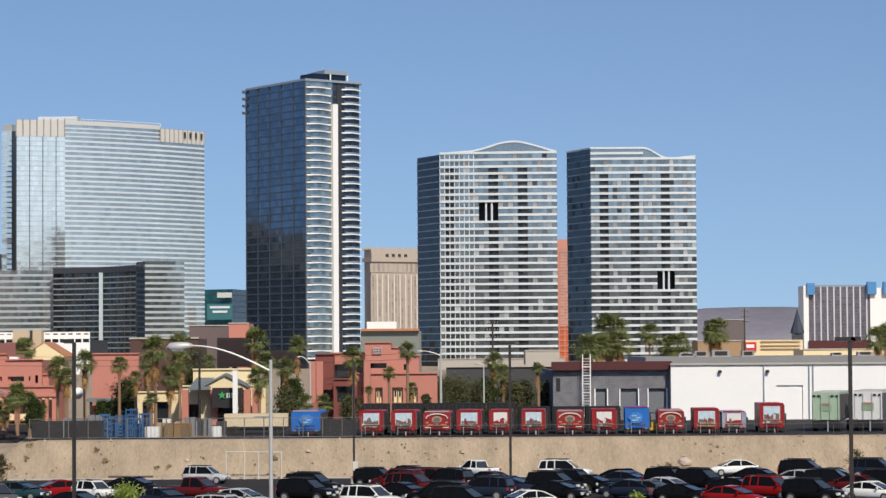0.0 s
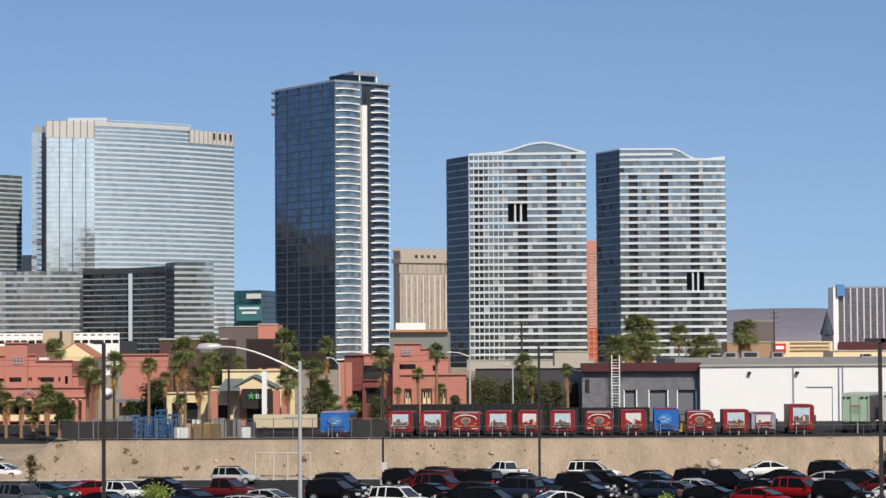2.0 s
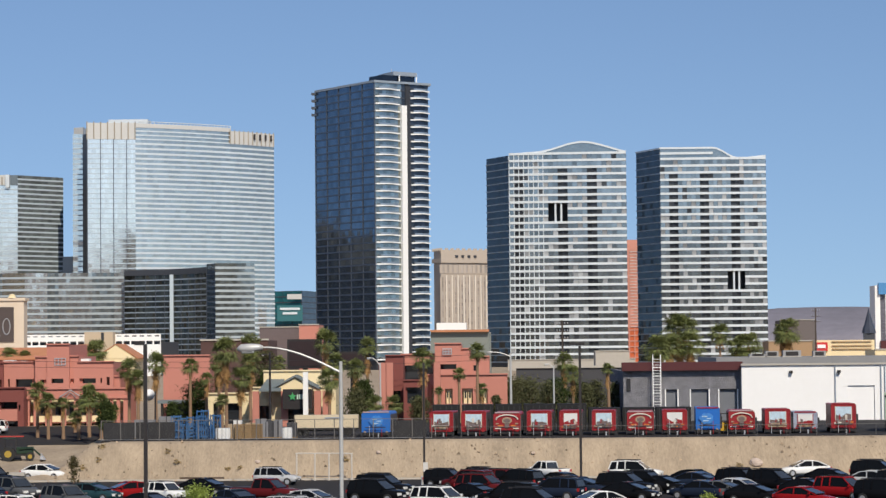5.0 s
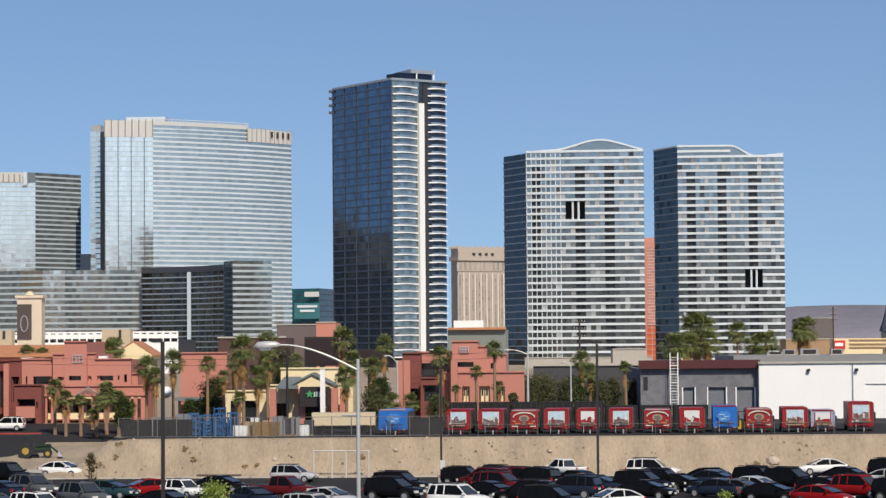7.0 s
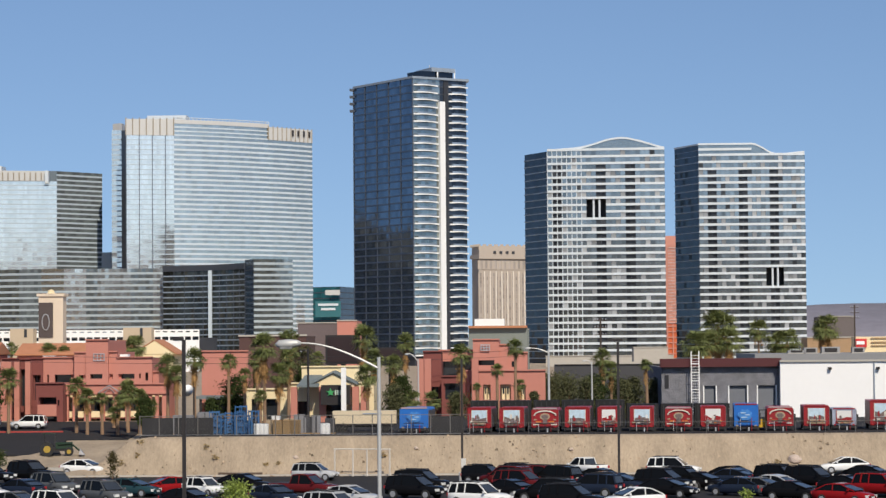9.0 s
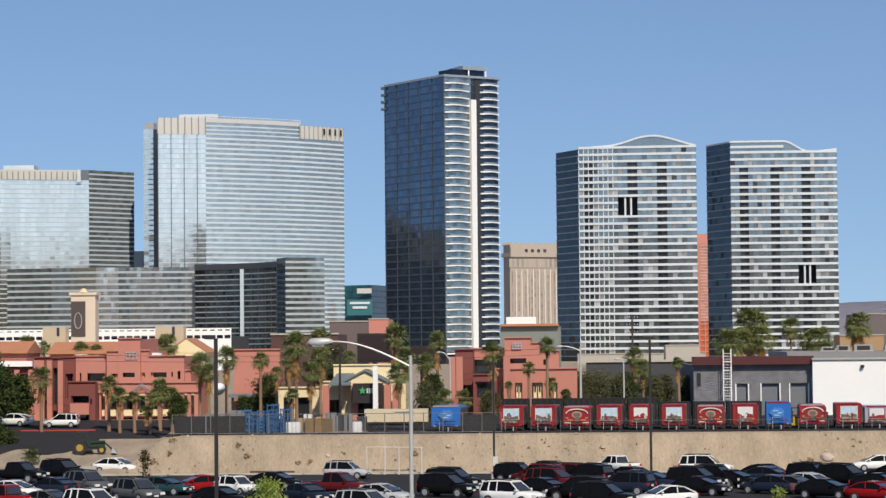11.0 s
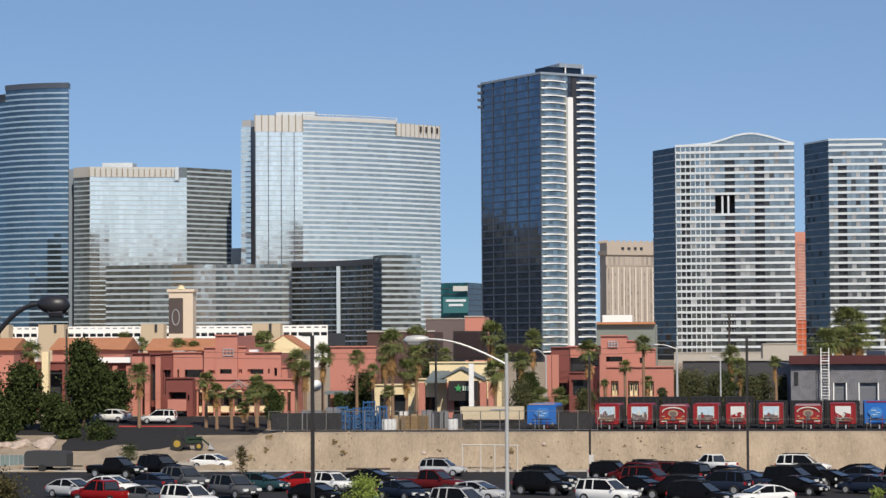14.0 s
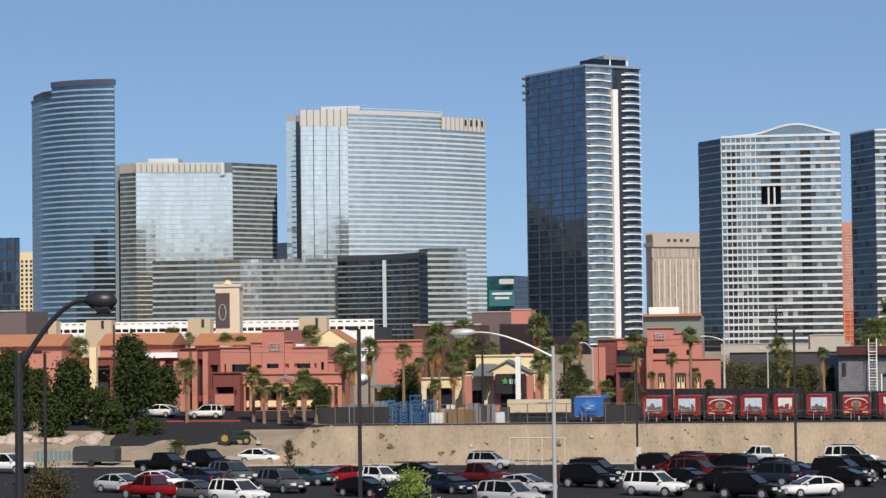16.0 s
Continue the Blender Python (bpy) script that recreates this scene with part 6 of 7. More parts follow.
tree(-73.68, 268, rise(-73.68, 268) - 0.05, 9.78 - rise(-73.68, 268), 2.7, "dense dark green roadside tree with ragged crown", 101, 230, low=0.12, leaf=0.42, per=46)
tree(-67.67, 272, rise(-67.67, 272) - 0.05, 12.64 - rise(-67.67, 272), 2.5, "dense dark green roadside tree with ragged crown", 102, 250, low=0.12, leaf=0.42, per=46)
tree(-78.76, 262, rise(-78.76, 262) - 0.05, 11.03 - rise(-78.76, 262), 3.0, "dense dark green roadside tree with ragged crown", 103, 230, low=0.1, leaf=0.42, per=46)
tree(-69.71, 266, rise(-69.71, 266) - 0.05, 6.60 - rise(-69.71, 266), 1.7, "dense dark green roadside tree with ragged crown", 104, 120, low=0.08, leaf=0.42, per=46)
tree(-79.55, 274, rise(-79.55, 274) - 0.05, 8.80 - rise(-79.55, 274), 2.3, "dense dark green roadside tree with ragged crown", 105, 160, low=0.1, leaf=0.42, per=46)
tree(-86.73, 275, rise(-86.73, 275) - 0.05, 10.83 - rise(-86.73, 275), 3.2, "dense dark green roadside tree with ragged crown", 106, 200, low=0.1, leaf=0.42, per=46)
tree(-67.02, 286, rise(-67.02, 286) - 0.05, 8.70 - rise(-67.02, 286), 1.9, "dense dark green roadside tree with ragged crown", 107, 130, low=0.15, leaf=0.42, per=46)
tree(-67.64, 280, rise(-67.64, 280) - 0.05, 9.58 - rise(-67.64, 280), 1.8, "dense dark green roadside tree with ragged crown", 108, 120, low=0.2, leaf=0.42, per=46)
tree(-72.28, 256, rise(-72.28, 256) - 0.05, 5.94 - rise(-72.28, 256), 1.6, "dense dark green roadside tree with ragged crown", 109, 110, low=0.05, leaf=0.42, per=46)
tree(-65.93, 258, rise(-65.93, 258) - 0.05, 5.22 - rise(-65.93, 258), 1.4, "dense dark green roadside tree with ragged crown", 110, 100, low=0.05, leaf=0.42, per=46)
tree(-77.94, 254, rise(-77.94, 254) - 0.05, 6.34 - rise(-77.94, 254), 1.9, "dense dark green roadside tree with ragged crown", 111, 120, low=0.05, leaf=0.42, per=46)
tree(-61.9, 256, rise(-61.9, 256) - 0.05, 1.7, 1.9, "low green shrub beside the street", 120, 70, name="shrub", low=0.1, leaf=0.3, per=40)
tree(1.98, 290, 3.45, 8.22 - 3.45, 3.03, "dusty green shrub before the buildings", 7, 80, dusty_leaf, name="shrub", low=0.15)
tree(4.92, 285, 3.45, 8.66 - 3.45, 1.99, "dusty green shrub before the buildings", 8, 110, name="shrub", low=0.15)
tree(0.30, 300, 3.45, 8.24 - 3.45, 2.09, "dusty green shrub before the buildings", 9, 80, dusty_leaf, name="shrub", low=0.15)
tree(8.09, 292, 3.45, 8.02 - 3.45, 2.04, "dusty green shrub before the buildings", 10, 110, name="shrub", low=0.15)
tree(9.64, 288, 3.45, 8.13 - 3.45, 1.67, "dusty green shrub before the buildings", 11, 80, dusty_leaf, name="shrub", low=0.15)
tree(-37.10, 285, 3.45, 8.81 - 3.45, 2.32, "dusty green shrub before the buildings", 12, 110, name="shrub", low=0.15)
tree(-17.93, 275, 3.45, 7.84 - 3.45, 1.92, "dusty green shrub before the buildings", 13, 80, dusty_leaf, name="shrub", low=0.15)
tree(-11.3, 288, 3.45, 6.6 - 3.45, 0.9, "dusty green shrub before the buildings", 14, 110, name="shrub", low=0.15)
tree(-2.2, 290, 3.45, 6.6 - 3.45, 0.9, "dusty green shrub before the buildings", 15, 80, dusty_leaf, name="shrub", low=0.15)
tree(-37.97, 270, 3.45, 6.49 - 3.45, 1.00, "dusty green shrub before the buildings", 16, 110, name="shrub", low=0.15)
tree(-32.74, 320, 3.45, 12.44 - 3.45, 2.23, "dusty green shrub before the buildings", 17, 80, dusty_leaf, name="shrub", low=0.15)
tree(-44.15, 262, 3.45, 6.88 - 3.45, 1.10, "dusty green shrub before the buildings", 18, 110, name="shrub", low=0.15)
tree(0.67, 305, 3.45, 8.46 - 3.45, 2.41, "dusty dark green shrub among the palms", 61, 70, dusty_leaf, name="shrub", low=0.1)
tree(3.88, 282, 3.45, 8.24 - 3.45, 1.97, "dusty dark green shrub among the palms", 63, 70, dusty_leaf, name="shrub", low=0.1)
tree(8.19, 284, 3.45, 7.86 - 3.45, 1.72, "dusty dark green shrub among the palms", 65, 70, dusty_leaf, name="shrub", low=0.1)
tree(12.32, 296, 3.45, 7.93 - 3.45, 1.38, "dusty dark green shrub among the palms", 67, 80, dusty_leaf, name="shrub", low=0.1)
tree(-1.10, 300, 3.45, 8.73 - 3.45, 1.53, "dusty dark green shrub among the palms", 68, 70, dusty_leaf, name="shrub", low=0.1)
tree(-10.93, 284, 3.45, 6.54 - 3.45, 1.45, "dusty dark green shrub among the palms", 69, 80, dusty_leaf, name="shrub", low=0.1)
tree(-17.58, 285, 3.45, 8.68 - 3.45, 1.59, "dusty dark green shrub among the palms", 70, 110, name="shrub", low=0.1)
tree(-37.31, 300, 3.45, 10.02 - 3.45, 1.95, "dusty dark green shrub among the palms", 71, 80, dusty_leaf, name="shrub", low=0.1)
tree(-30.70, 300, 3.45, 9.97 - 3.45, 1.67, "dusty dark green shrub among the palms", 72, 110, name="shrub", low=0.1)
tree(-14.40, 110, 0, 6.01, 1.28, "bright lime green bush near the lot", 31, 120, lime_leaf, "bush", 0.3, 0.12, 60)
tree(8.75, 110, 0, 5.62, 0.61, "bright lime green bush near the lot", 32, 50, lime_leaf, "bush", 0.3, 0.12, 60)
tree(-25.65, 90, 0, 7.16, 1.57, "brownish dry olive bush near the lot", 33, 260, mat("olive_leaf", (0.075, 0.065, 0.028), 0.8, var=0.3, bump=0, pick=0.5, spec=0.1), "bush", 0.3, 0.13, 70)
tree(38.18, 226.3, 0, 2.42, 1.37, "sparse dry bush at the foot of the bank", 34, 40, mat("olive_leaf", (0.10, 0.085, 0.035), 0.7, var=0.3, bump=0, pick=0.4), "bush", 0.1, 0.16, 30)
tree(-40.82, 224.5, 0, 2.55, 0.73, "dry brown bush at the end of the bank", 35, 40, mat("olive_leaf", (0.10, 0.085, 0.035), 0.7, var=0.3, bump=0, pick=0.4), "bush", 0.1, 0.16, 30)
tree(-54.25, 236, rise(-54.25, 236) - 0.05, 1.6, 1.3, "green bush on the slope", 36, 40, leaf_mat, "bush", 0.1, 0.16, 30)


for i in range(14):
    rt = random.Random(300 + i)
    x, y = (-45 + 30 * rt.random(), 228.4 + 3.4 * rt.random()) if i < 9 else (-10 + 55 * rt.random(), 228.6 + 0.8 * rt.random())
    tree(x, y, rise(x, y) - 0.05, rt.uniform(0.35, 0.7), rt.uniform(0.25, 0.5), "dry straw-coloured tuft on the earth bank", 200 + i % 4, 8, mat("straw_tuft", (0.36, 0.27, 0.14), 0.95, var=0.3, bump=0, pick=0.4, spec=0.1), "grass_tuft", 0.05, 0.14, 22)


# ---- vehicles ----
PAINT = {"black": (0.007, 0.007, 0.008), "white": (0.75, 0.75, 0.73), "silver": (0.42, 0.43, 0.44), "red": (0.24, 0.010, 0.012), "maroon": (0.10, 0.012, 0.014),
         "navy": (0.015, 0.022, 0.04), "grey": (0.09, 0.095, 0.10), "teal": (0.02, 0.05, 0.06)}
SEDAN = dict(body=((-2.36, .66, .42, .78), (-2.22, .84, .28, .96), (-1.6, .9, .22, 1.0), (0, .92, .21, .97), (1.0, .92, .21, .94), (1.7, .89, .24, .86), (2.2, .8, .3, .74), (2.38, .62, .4, .62)),
                      cab=((-2.05, .97, .985), (-1.2, .97, 1.36), (-.55, .97, 1.46), (.1, .96, 1.45), (1.3, .94, .945)), axle=1.38, wheel=.33)
SUV = dict(body=((-2.36, .78, .5, 1.0), (-2.26, .92, .36, 1.1), (-1.5, .96, .3, 1.12), (0, .98, .3, 1.1), (1.1, .97, .3, 1.1), (1.85, .93, .34, 1.04), (2.3, .84, .4, .92), (2.42, .7, .5, .78)),
                    cab=((-2.3, 1.1, 1.12), (-2.08, 1.1, 1.74), (-.8, 1.1, 1.83), (.3, 1.1, 1.80), (1.2, 1.08, 1.09)), axle=1.48, wheel=.39)
PICKUP = dict(body=((-2.85, .86, .55, 1.08), (-2.75, .94, .42, 1.12), (-.9, .96, .38, 1.12), (0, .97, .38, 1.12), (1.2, .97, .38, 1.12), (2.1, .94, .42, 1.08), (2.65, .86, .48, .98), (2.78, .72, .58, .84)),
                       cab=((-.95, 1.1, 1.12), (-.75, 1.1, 1.78), (-.1, 1.1, 1.83), (.55, 1.1, 1.80), (1.4, 1.09, 1.11)), axle=1.75, wheel=.40)
BODY = {"sedan": SEDAN, "suv": SUV, "pickup": PICKUP}


def car_proto(style, colour):
    s = BODY[style]
    paint = mat("paint_" + colour, PAINT[colour], 0.12, 0.0, var=0.15, scale=0.7, bump=0, spec=0.07)
    t = thing("car" if style != "pickup" else "pickup_truck", "", "")
    rings = []
    for x, w, zb, zt in s["body"]:
        rings.append([(x, -w * .88, zb), (x, -w, zb + .2), (x, -w, (zb + zt) / 2 + .08), (x, -w * .95, zt - .06), (x, -w * .8, zt), (x, w * .8, zt), (x, w * .95, zt - .06), (x, w, (zb + zt) / 2 + .08), (x, w, zb + .2), (x, w * .88, zb)])
    part("body", Geo().loft(rings), paint, t, smooth=True)
    wb = s["body"][3][1] * .88
    cab = s["cab"]
    part("window_glass", Geo().loft([[(x, -wb, zb - .04), (x, -(wb - .34 * (zt - zb) * .75), zt), (x, wb - .34 * (zt - zb) * .75, zt), (x, wb, zb - .04)] for x, zb, zt in cab]), car_glass, t)
    k = wb - .34 * (cab[2][2] - cab[2][1]) * .75
    top = cab[1:4]
    screen = mat("windscreen", (0.035, 0.04, 0.045), 0.1, 0.0, var=0.3, scale=1.5, bump=0, spec=0.9)
    for name, (xa, ba, ta), (xb, bb, tb), way in (("windscreen", cab[4], cab[3], 1), ("rear_window", cab[0], cab[1], -1)):
        ring = [(xa + way * .015, -wb * .86, ba + .06), (xa + way * .015, wb * .86, ba + .06), (xb + way * .03, k * .88, tb - .06), (xb + way * .03, -k * .88, tb - .06)]
        part(name, Geo().loft([ring, [(x + way * .02, y, z + .02) for x, y, z in ring]]), screen, t)
    part("roof", Geo().loft([[(x, -k - .03, zt - .03), (x, -k * .9, zt + .05), (x, k * .9, zt + .05), (x, k + .03, zt - .03)] for x, zb, zt in [(top[0][0] - .06, 0, top[0][2] - .02), *top, (top[-1][0] + .1, 0, top[-1][2] - .04)]]), paint, t)
    for sd in (-1, 1):
        for (xa, za0, za), (xb, zb0, zb) in ((cab[0], cab[1]), (cab[4], cab[3])):
            part("pillar", Geo().tube([(xa, sd * wb * .99, za - .02), (xb, sd * (k + .02), zb)], .05, 5), paint, t)
        part("pillar", Geo().tube([(cab[2][0], sd * (wb + .015), cab[2][1]), (cab[2][0], sd * (k + .03), cab[2][2])], .05, 5), paint, t)
        if style == "suv":
            part("pillar", Geo().tube([(-1.55, sd * (wb + .015), cab[2][1]), (-1.5, sd * (k + .03), cab[1][2])], .07, 5), paint, t)
        part("mirror", Geo().box(cab[3][0] + .75, sd * (wb + .2), cab[3][1] + .02, .12, .2, .14), paint, t)
        f, r = s["body"][-2], s["body"][1]
        part("headlight", Geo().box(f[0] + .06, sd * f[1] * .74, f[3] - .26, .2, .42, .2), lamp_lens, t)
        part("taillight", Geo().box(r[0] - .06, sd * r[1] * .80, r[3] - .3, .14, .26, .24), tail_red, t)
        for ax in (-1, 1):
            y0 = sd * (s["body"][3][1] - .2)
            w = part("wheel", Geo().tube([(ax * s["axle"], y0, s["wheel"]), (ax * s["axle"], y0 + sd * .22, s["wheel"])], s["wheel"], 18), tyre_mat, t)
            part("rim", Geo().tube([(ax * s["axle"], y0 + sd * .2, s["wheel"]), (ax * s["axle"], y0 + sd * .235, s["wheel"])], s["wheel"] * .62, 12), steel, w)
    f, r = s["body"][-1], s["body"][0]
    part("grille", Geo().box(f[0] - .02, 0, f[2] + .05, .1, f[1] * 1.1, .16), black, t)
    part("number_plate", Geo().box(f[0] + .06, 0, f[2] + .02, .04, .4, .14), PALE, t)
    part("number_plate", Geo().box(r[0] - .03, 0, (r[2] + r[3]) / 2, .04, .4, .15), PALE, t)
    part("bumper", Geo().box(f[0] - .03, 0, f[2] - .08, .16, f[1] * 2.1, .14), black if style != "sedan" else paint, t)
    if style == "suv":
        for sd in (-1, 1):
            part("roof_rail", Geo().box(-.7, sd * k * .85, cab[2][2] + .03, 2.2, .05, .07), black, t)
    if style == "pickup":
        part("bed_floor", Geo().box(-1.85, 0, 1.115, 1.6, 1.5, .02), black, t)
    return t


PROTOS = {}


def car(style, colour, x, y, heading, note="parked in the lot", z=0.02, size=1.0):
    label = f"{colour} {'saloon car' if style == 'sedan' else 'sport utility vehicle' if style == 'suv' else 'pickup truck'} {note}"
    heading += (x * 37 + y * 11) % 15 - 7
    if (style, colour) not in PROTOS:
        t = PROTOS[style, colour] = car_proto(style, colour)
        t.matrix_world = pose(x, y, z, 0, 0, heading)
    else:
        t = copy_thing(PROTOS[style, colour], pose(x, y, z, 0, 0, heading))
    t.scale = (size, size, size)
    tagged(t, label, "pickup truck" if style == "pickup" else "car", "parked cars")


car("sedan", "white", -44.82, 231.59, -15)
car("pickup", "black", -50.86, 216.74, -25)
car("suv", "black", -47.77, 221.07, -35)
car("sedan", "teal", -34.32, 197.21, -25)
car("sedan", "red", -31.74, 199.29, -160)
car("suv", "white", -28.26, 196.75, -40, size=0.84)
car("suv", "grey", -41.17, 200.02, -40)
car("sedan", "navy", -43.51, 197.15, 150)
car("sedan", "white", -45.60, 192.89, -25)
car("sedan", "silver", -47.83, 188.81, -30)
car("pickup", "red", -43.44, 180.59, 150)
car("sedan", "grey", -39.67, 179.11, -30)
car("suv", "white", -35.53, 174.63, -35)
car("suv", "grey", -34.73, 187.93, -40)
car("sedan", "black", -27.48, 182.81, -30)
car("suv", "silver", -21.49, 219.43, -20, size=0.86)
car("suv", "black", -10.89, 192.54, -25)
car("pickup", "maroon", -19.93, 195.38, -20)
car("sedan", "silver", -15.44, 185.31, -30)
car("suv", "silver", -15.36, 171.25, -35)
car("suv", "white", -5.47, 182.08, -25)
car("sedan", "navy", -21.33, 186.36, -40)
car("sedan", "black", -25.87, 203.51, -20)
car("sedan", "black", -22.77, 171.63, -30)
car("suv", "black", -5.79, 212.4, -25, size=0.9)
car("suv", "black", -3.74, 216.0, 160, size=0.88)
car("suv", "maroon", -0.74, 210.2, -30, size=0.92)
car("pickup", "white", 2.92, 226.2, 138, size=0.9)
car("suv", "white", 10.95, 221.76, -15)
car("suv", "maroon", -2.54, 200.04, -30)
car("sedan", "black", 3.57, 209.14, 150)
car("suv", "black", -0.46, 186.97, 150)
car("suv", "navy", 3.16, 193.65, 150)
car("sedan", "white", 5.97, 180.73, -150)
car("suv", "black", 9.11, 200.62, -30)
car("suv", "black", 1.39, 179.15, -30)
car("sedan", "black", -3.78, 192.74, 150)
car("sedan", "navy", 5.48, 200.92, -30)
car("sedan", "black", 15.73, 211.86, -30)
car("sedan", "silver", 17.47, 197.79, 150)
car("suv", "black", 21.58, 203.61, -40)
car("sedan", "white", 26.96, 227.41, -170)
car("sedan", "black", 26.64, 212.32, 150)
car("suv", "black", 32.44, 218.91, -25)
car("sedan", "silver", 30.6, 207.80, -30)
car("suv", "red", 25.77, 191.71, -35)
car("sedan", "black", 33.98, 211.45, -30)
car("suv", "navy", 39.03, 219.99, -30)
car("sedan", "maroon", 33.46, 199.88, 150)
car("sedan", "black", 12.24, 202.26, -30)
car("sedan", "navy", 14.55, 194.37, 150)
car("sedan", "red", 21.85, 184.52, -30)
car("sedan", "white", 33.29, 189.48, -30)
car("suv", "black", 28.33, 187.22, -30)
car("sedan", "black", 18.46, 188.26, -30)
car("sedan", "black", 9.07, 192.78, -30)
car("suv", "black", 36.45, 199.54, -30)
car("suv", "black", 0.15, 206.87, 150)
car("suv", "black", 19.18, 205.62, -35)
car("sedan", "black", 23.49, 195.93, -30)
car("suv", "black", 32.09, 201.55, -28)
car("sedan", "navy", 14.8, 207.57, 150)
car("suv", "black", 10.94, 202.91, -35)
car("sedan", "black", 4.36, 203.34, -30)
car("suv", "maroon", -3.96, 207.14, 150)
car("sedan", "black", 28.01, 192.71, -30)
car("suv", "black", -10.84, 201.14, -30)
car("sedan", "grey", 16.47, 193.42, -30)
car("pickup", "white", -65.99, 217.24, -15)
car("sedan", "white", -65.7, 277, 172, "on the upper street", rise(-65.7, 277) + 0.06)
car("suv", "white", -59.58, 275, 176, "on the upper street", rise(-59.58, 275) + 0.06, 0.85)


def tractor():
    x, y = -50.6, 246
    z = rise(x, y)
    t = thing("farm_tractor", "green farm tractor with yellow wheel hubs on the slope", "tractor", at=(x, y, z), rz=10)
    g, yl = mat("tractor_green", (0.008, 0.03, 0.012), 0.5), mat("hub_yellow", (0.34, 0.23, 0.03), 0.5)
    part("bonnet", Geo().box(0.9, 0, 0.75, 1.7, 0.7, 0.65), g, t)
    part("frame", Geo().box(0.2, 0, 0.5, 3.0, 0.5, 0.35), bronze, t)
    part("seat", Geo().box(-0.7, 0, 1.0, 0.5, 0.5, 0.5), black, t)
    part("canopy", Geo().box(-0.6, 0, 2.25, 1.3, 1.3, 0.1), g, t)
    for a in (-1.1, 0.0):
        for b in (-0.55, 0.55):
            part("canopy_post", Geo().box(a, b, 1.1, 0.07, 0.07, 1.16), bronze, t)
    for sd in (-1, 1):
        for ax, r, w in ((-0.8, 0.72, 0.4), (1.4, 0.45, 0.26)):
            wh = part("wheel", Geo().tube([(ax, sd * 0.55, r), (ax, sd * (0.55 + w), r)], r, 18), tyre_mat, t)
            part("hub", Geo().tube([(ax, sd * (0.55 + w - 0.05), r), (ax, sd * (0.57 + w), r)], r * 0.5, 12), yl, wh)
    part("loader_arm", Geo().tube([(0.3, -0.45, 1.2), (1.6, -0.45, 1.3), (2.5, -0.45, 0.5)], 0.09, 6), g, t)
    part("bucket", Geo().loft([[(2.4, q, 0.15), (3.0, q, 0.1), (2.9, q, 0.2), (2.5, q, 0.75)] for q in (-0.9, 0.9)]), steel, t)


def left_yard():
    t = thing("covered_trailer", "dark grey covered trailer at the lot edge", "trailer", at=(-60.16, 228.13, 0.02), rz=-4)
    part("body", Geo().loft([[(-2.1, q, 0.5), (2.1, q, 0.5), (2.1, q, 1.7), (1.9, q, 1.95), (-1.9, q, 1.95), (-2.1, q, 1.7)] for q in (-1, 1)]), mat("dark_cover", (0.045, 0.047, 0.05), 0.7), t)
    part("drawbar", Geo().box(2.7, 0, 0.45, 1.3, 0.15, 0.12), bronze, t)
    for sd in (-1, 1):
        part("wheel", Geo().tube([(-0.3, sd * 0.95, 0.35), (-0.3, sd * 1.12, 0.35)], 0.35, 14), tyre_mat, t)
    f = thing("mesh_panels", "stacked teal mesh fence panels by the lot", "fence panel")
    x0, y0 = -67.70, 233.00
    teal = mat("weathered_teal", (0.16, 0.22, 0.22), 0.8)
    for i in range(4):
        part("panel", Geo().box(x0 + 1.6 + i * 0.3, y0 + i * 0.4, 0.02, 3.4, 0.06, 1.25), teal, f)
    for i in range(9):
        part("upright", Geo().box(x0 + 0.1 + i * 0.45, y0 - 0.1, 0.02, 0.06, 0.06, 1.4), steel, f)
    rng = random.Random(4)
    stone = mat("rubble_stone", (0.50, 0.40, 0.33), 0.9, var=0.3, scale=1.5, bump=0.5)
    for i in range(34):
        px = -76.41 + (-65.12 - -76.41) * rng.random()
        y = 250 + rng.uniform(-3, 4)
        b = tagged(new("boulder", boulder_mesh(rng.randrange(5), stone)), "rough pale boulder in a rubble bank", "boulder", "rubble boulders")
        s = rng.uniform(0.5, 1.3)
        b.matrix_world = pose(px, y, rise(px, y) + 0.15 * s, rng.uniform(0, 20), 0, rng.uniform(0, 360)) @ Matrix.Diagonal((s * 1.4, s, s * 0.8, 1))
    for x, y, s in ((22.67, 229.79, 0.9), (-47.57, 224, 0.8), (-12.93, 231.0, 0.3), (-24.35, 230.2, 0.35), (1.81, 230.8, 0.3)):
        b = tagged(new("boulder", boulder_mesh(1, stone)), "pale rock lying on the earth bank", "boulder", "bank rocks")
        b.matrix_world = pose(x, y, rise(x, y) + 0.1, 8, 5, x * 30) @ Matrix.Diagonal((s * 1.5, s, s * 0.8, 1))
    slab = thing("concrete_slab", "flat concrete slab at the foot of the bank", "slab", at=(-29.45, 228.98, 0.0))
    part("slab", Geo().box(0, 0, 0.0, 4.20, 0.8, 0.3), mat("dark_timber", (0.10, 0.07, 0.05), 0.9, var=0.3), slab)
    k = thing("concrete_barrier", "low pale concrete block beside the white car", "barrier", at=(-47.10, 225.77, 0.3), rz=4)
    part("block", Geo().box(0, 0, -0.2, 2.9, 0.7, 0.9), concrete, k)
    s = thing("street_kerb", "red painted kerb on the upper street", "kerb", at=(-59.10, 271, rise(-60, 271)))
    part("kerb", Geo().box(0, 0, -0.1, 8.5, 0.4, 0.3), mat("kerb_red", (0.38, 0.05, 0.04), 0.8), s)


BOULDERS = {}


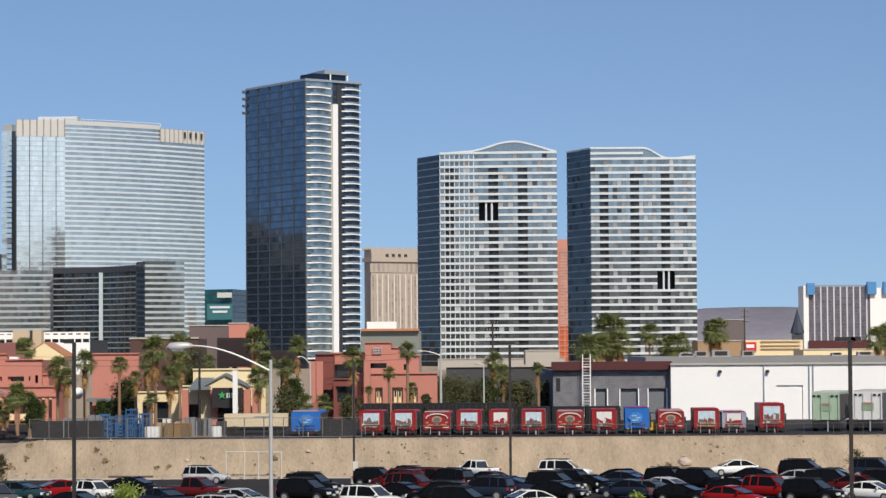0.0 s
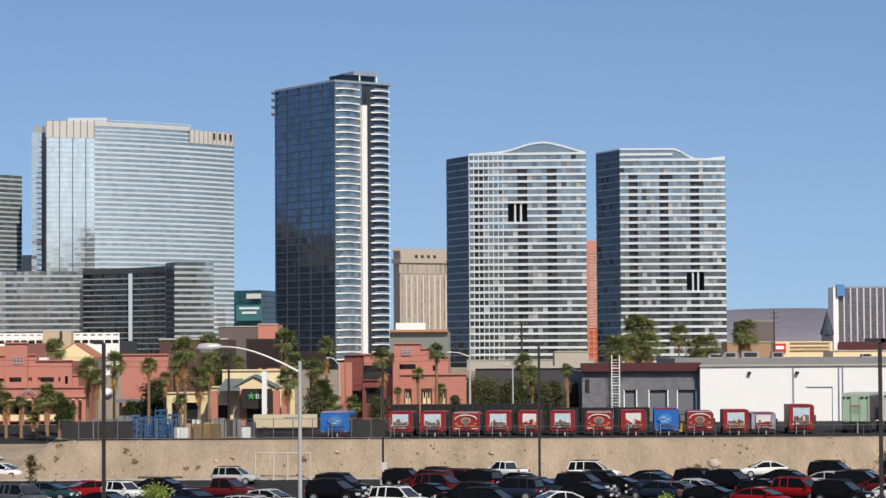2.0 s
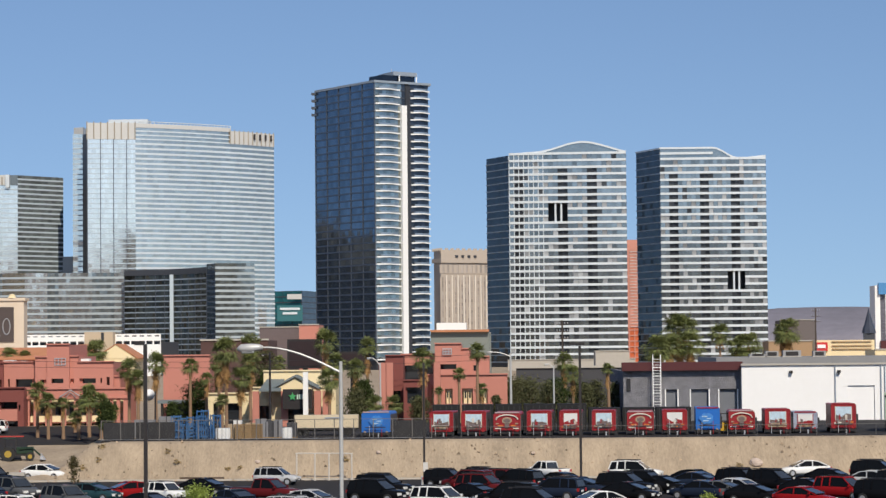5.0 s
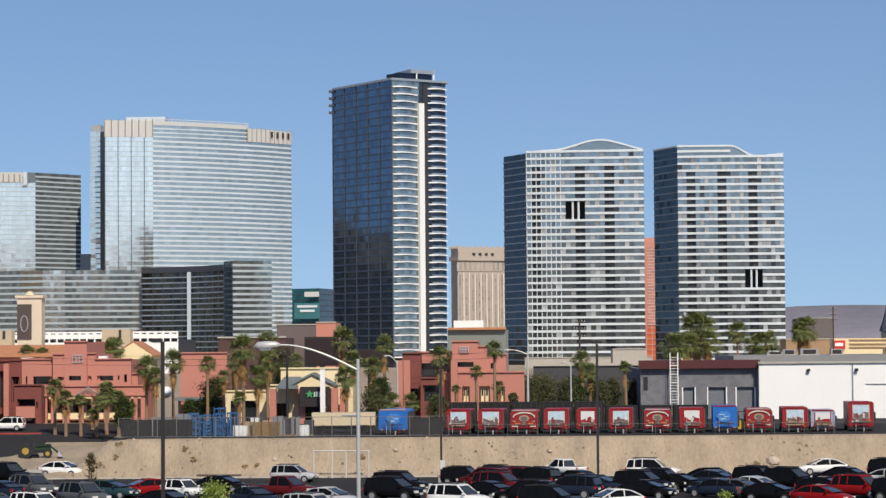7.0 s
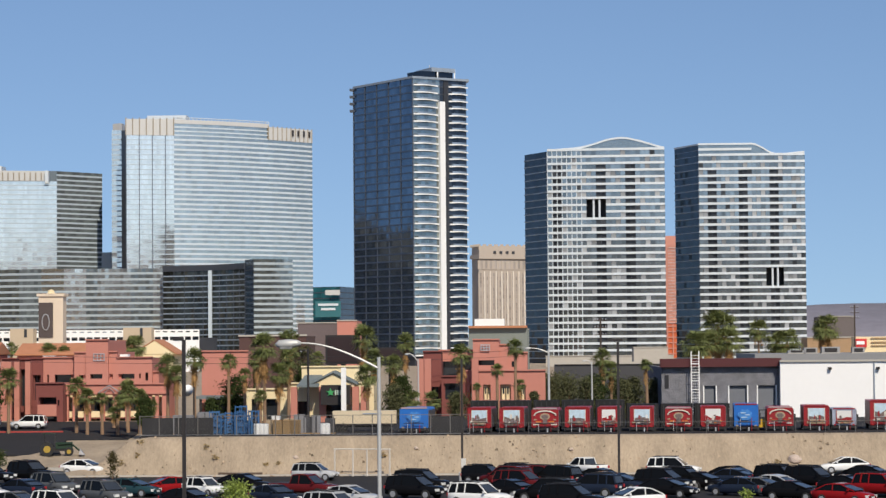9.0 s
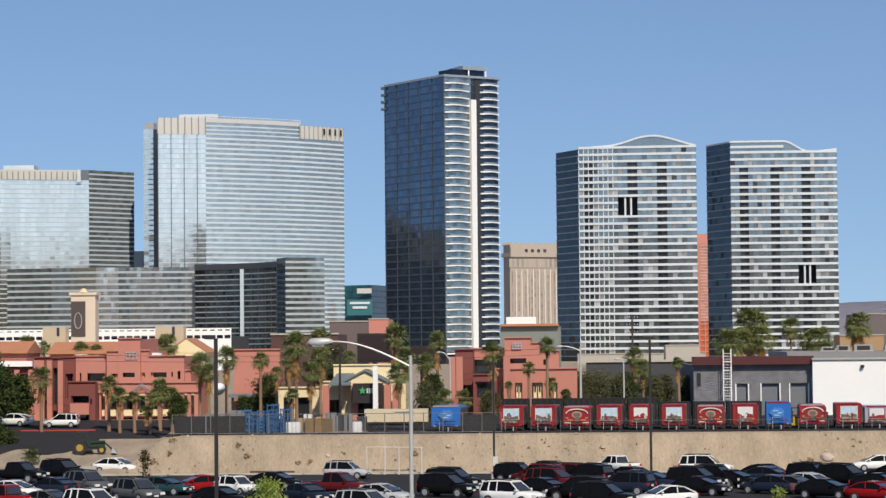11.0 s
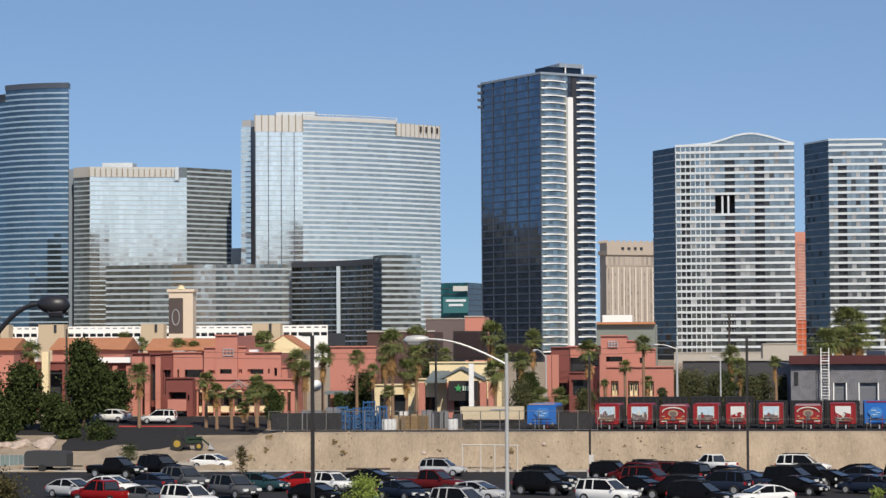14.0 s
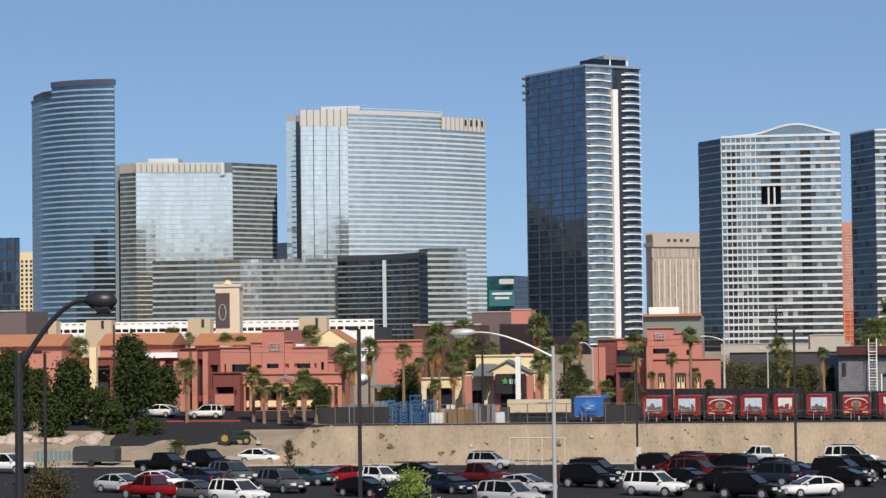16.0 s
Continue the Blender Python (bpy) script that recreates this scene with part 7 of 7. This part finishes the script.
def boulder_mesh(seed, material):
    if seed not in BOULDERS:
        bm = bmesh.new()
        bmesh.ops.create_icosphere(bm, subdivisions=2, radius=0.6)
        for v in bm.verts:
            v.co *= 1 + 0.35 * noise.noise(v.co * 1.7 + Vector((seed * 7, 0, 0)))
        me = bpy.data.meshes.new("boulder")
        bm.to_mesh(me)
        bm.free()
        me.materials.append(material)
        BOULDERS[seed] = me
    return BOULDERS[seed]


tractor()
left_yard()
ramp = Geo().loft([[(x, 262, rise(-60, 262) - 0.2), (x, 284, 3.3), (x, 284, 3.56), (x, 262, rise(-60, 262) + 0.06)] for x in (-74, -46)])
drive = Geo().loft([[(-66 + s, y, rise(-60, y) + 0.02), (-52.5 + s, y, rise(-60, y) + 0.02), (-52.5 + s, y, rise(-60, y) + 0.14), (-66 + s, y, rise(-60, y) + 0.14)] for y, s in ((246, 2.5), (250, 1.5), (256, 0.6), (261.5, 0))])
setting("driveway", drive, asphalt, "dark asphalt driveway falling from the street", category="driveway")
setting("street", ramp, asphalt, "dark asphalt street rising beside the bank", category="street")

# stand-in blocks added beyond the view, to be mirrored in the dark tower
stand_in_brown = mat("stand_in_brown", (0.20, 0.16, 0.12), 0.8, var=0.3, scale=0.03)
for bx, by, bw, bd, bh in ((-520, 1310, 120, 60, 86), (-560, 1385, 120, 70, 104), (-470, 1255, 70, 40, 62)):
    side = thing("mirrored_stand_in", "unseen brown stand-in block with dark window bands", "building", "office blocks")
    part("wall", Geo().box(bx, by, 3, bw, bd, bh - 3), stand_in_brown, side)
    part("roof", Geo().box(bx, by, bh, bw - 8, bd - 6, 1.2), roof_grey, side)
    for i in range(int((bh - 8) / 4)):
        part("window_band", Geo().box(bx + bw / 2 + 0.1, by, 6 + 4 * i, 0.3, bd - 4, 1.9), glass_dark, side)

rng = random.Random(21)
pebbles = Geo()
for i in range(1500):
    x = rng.uniform(-46, 60)
    y = rng.uniform(226.8, 232.5)
    r = 0.03 + 0.12 * rng.random() ** 4
    z = rise(x, y)
    pebbles.loft([[(x - r, y - r * 0.5, z - 0.05), (x + r, y - r * 0.6, z - 0.05), (x + r * 0.8, y + r, z - 0.05), (x - r * 0.7, y + r * 0.8, z - 0.05)],
                  [(x - r * 0.6, y - r * 0.4, z + r), (x + r * 0.5, y - r * 0.3, z + r * 1.1), (x + r * 0.4, y + r * 0.5, z + r), (x - r * 0.4, y + r * 0.4, z + r * 0.9)]])
tagged(new("bank_stones", pebbles.mesh("bank_stones", mat("bank_stone", (0.32, 0.245, 0.17), 0.95, var=0.5, scale=1.5, bump=0.3, pick=0.6))), "small pale stones strewn over the earth bank", "stones", kind="stuff")


def crate(x, y, w, h, colour, label):
    t = thing("yard_crate", label, "crate", "yard crates", at=(x, y, 3.53), rz=(x * 31) % 12 - 6)
    m = mat("crate_" + colour, {"grey": (0.20, 0.20, 0.21), "tan": (0.36, 0.27, 0.17), "white": (0.62, 0.62, 0.60), "dark": (0.05, 0.05, 0.055)}[colour], 0.8, var=0.25, scale=2)
    part("box", Geo().box(0, 0, 0.1, w, 1.0, h - 0.1), m, t)
    part("pallet", Geo().box(0, 0, 0, w + 0.1, 1.1, 0.1), mat("pallet_wood", (0.30, 0.20, 0.10), 0.9, var=0.3, scale=3), t)
    part("strap", Geo().box(0, -0.02, 0.1, 0.08, 1.02, h - 0.08), black, t)


crate(-27.74, 240, 1.0, 1.4, "tan", "tan pallet load wrapped and strapped in the yard")
crate(-27.30, 240, 0.8, 1.8, "white", "white pallet load wrapped and strapped in the yard")
crate(-25.96, 240, 1.2, 1.5, "tan", "tan pallet load wrapped and strapped in the yard")
crate(-25.01, 240, 1.0, 1.9, "grey", "grey pallet load wrapped and strapped in the yard")
crate(-24.51, 240, 0.9, 1.6, "grey", "grey pallet load wrapped and strapped in the yard")
crate(-23.84, 240, 1.1, 1.7, "dark", "dark pallet load wrapped and strapped in the yard")
crate(-23.29, 240, 0.8, 1.8, "grey", "grey pallet load wrapped and strapped in the yard")
crate(-21.95, 240, 0.9, 1.5, "dark", "dark pallet load wrapped and strapped in the yard")
crate(-10.25, 240, 1.4, 1.6, "dark", "dark pallet load wrapped and strapped in the yard")
crate(-9.36, 240, 1.0, 1.3, "grey", "grey pallet load wrapped and strapped in the yard")
crate(-35.43, 240, 1.6, 1.4, "dark", "dark pallet load wrapped and strapped in the yard")
crate(-34.31, 240, 1.5, 2.2, "grey", "grey pallet load wrapped and strapped in the yard")
crate(-36.54, 240, 2.0, 1.9, "grey", "grey pallet load wrapped and strapped in the yard")
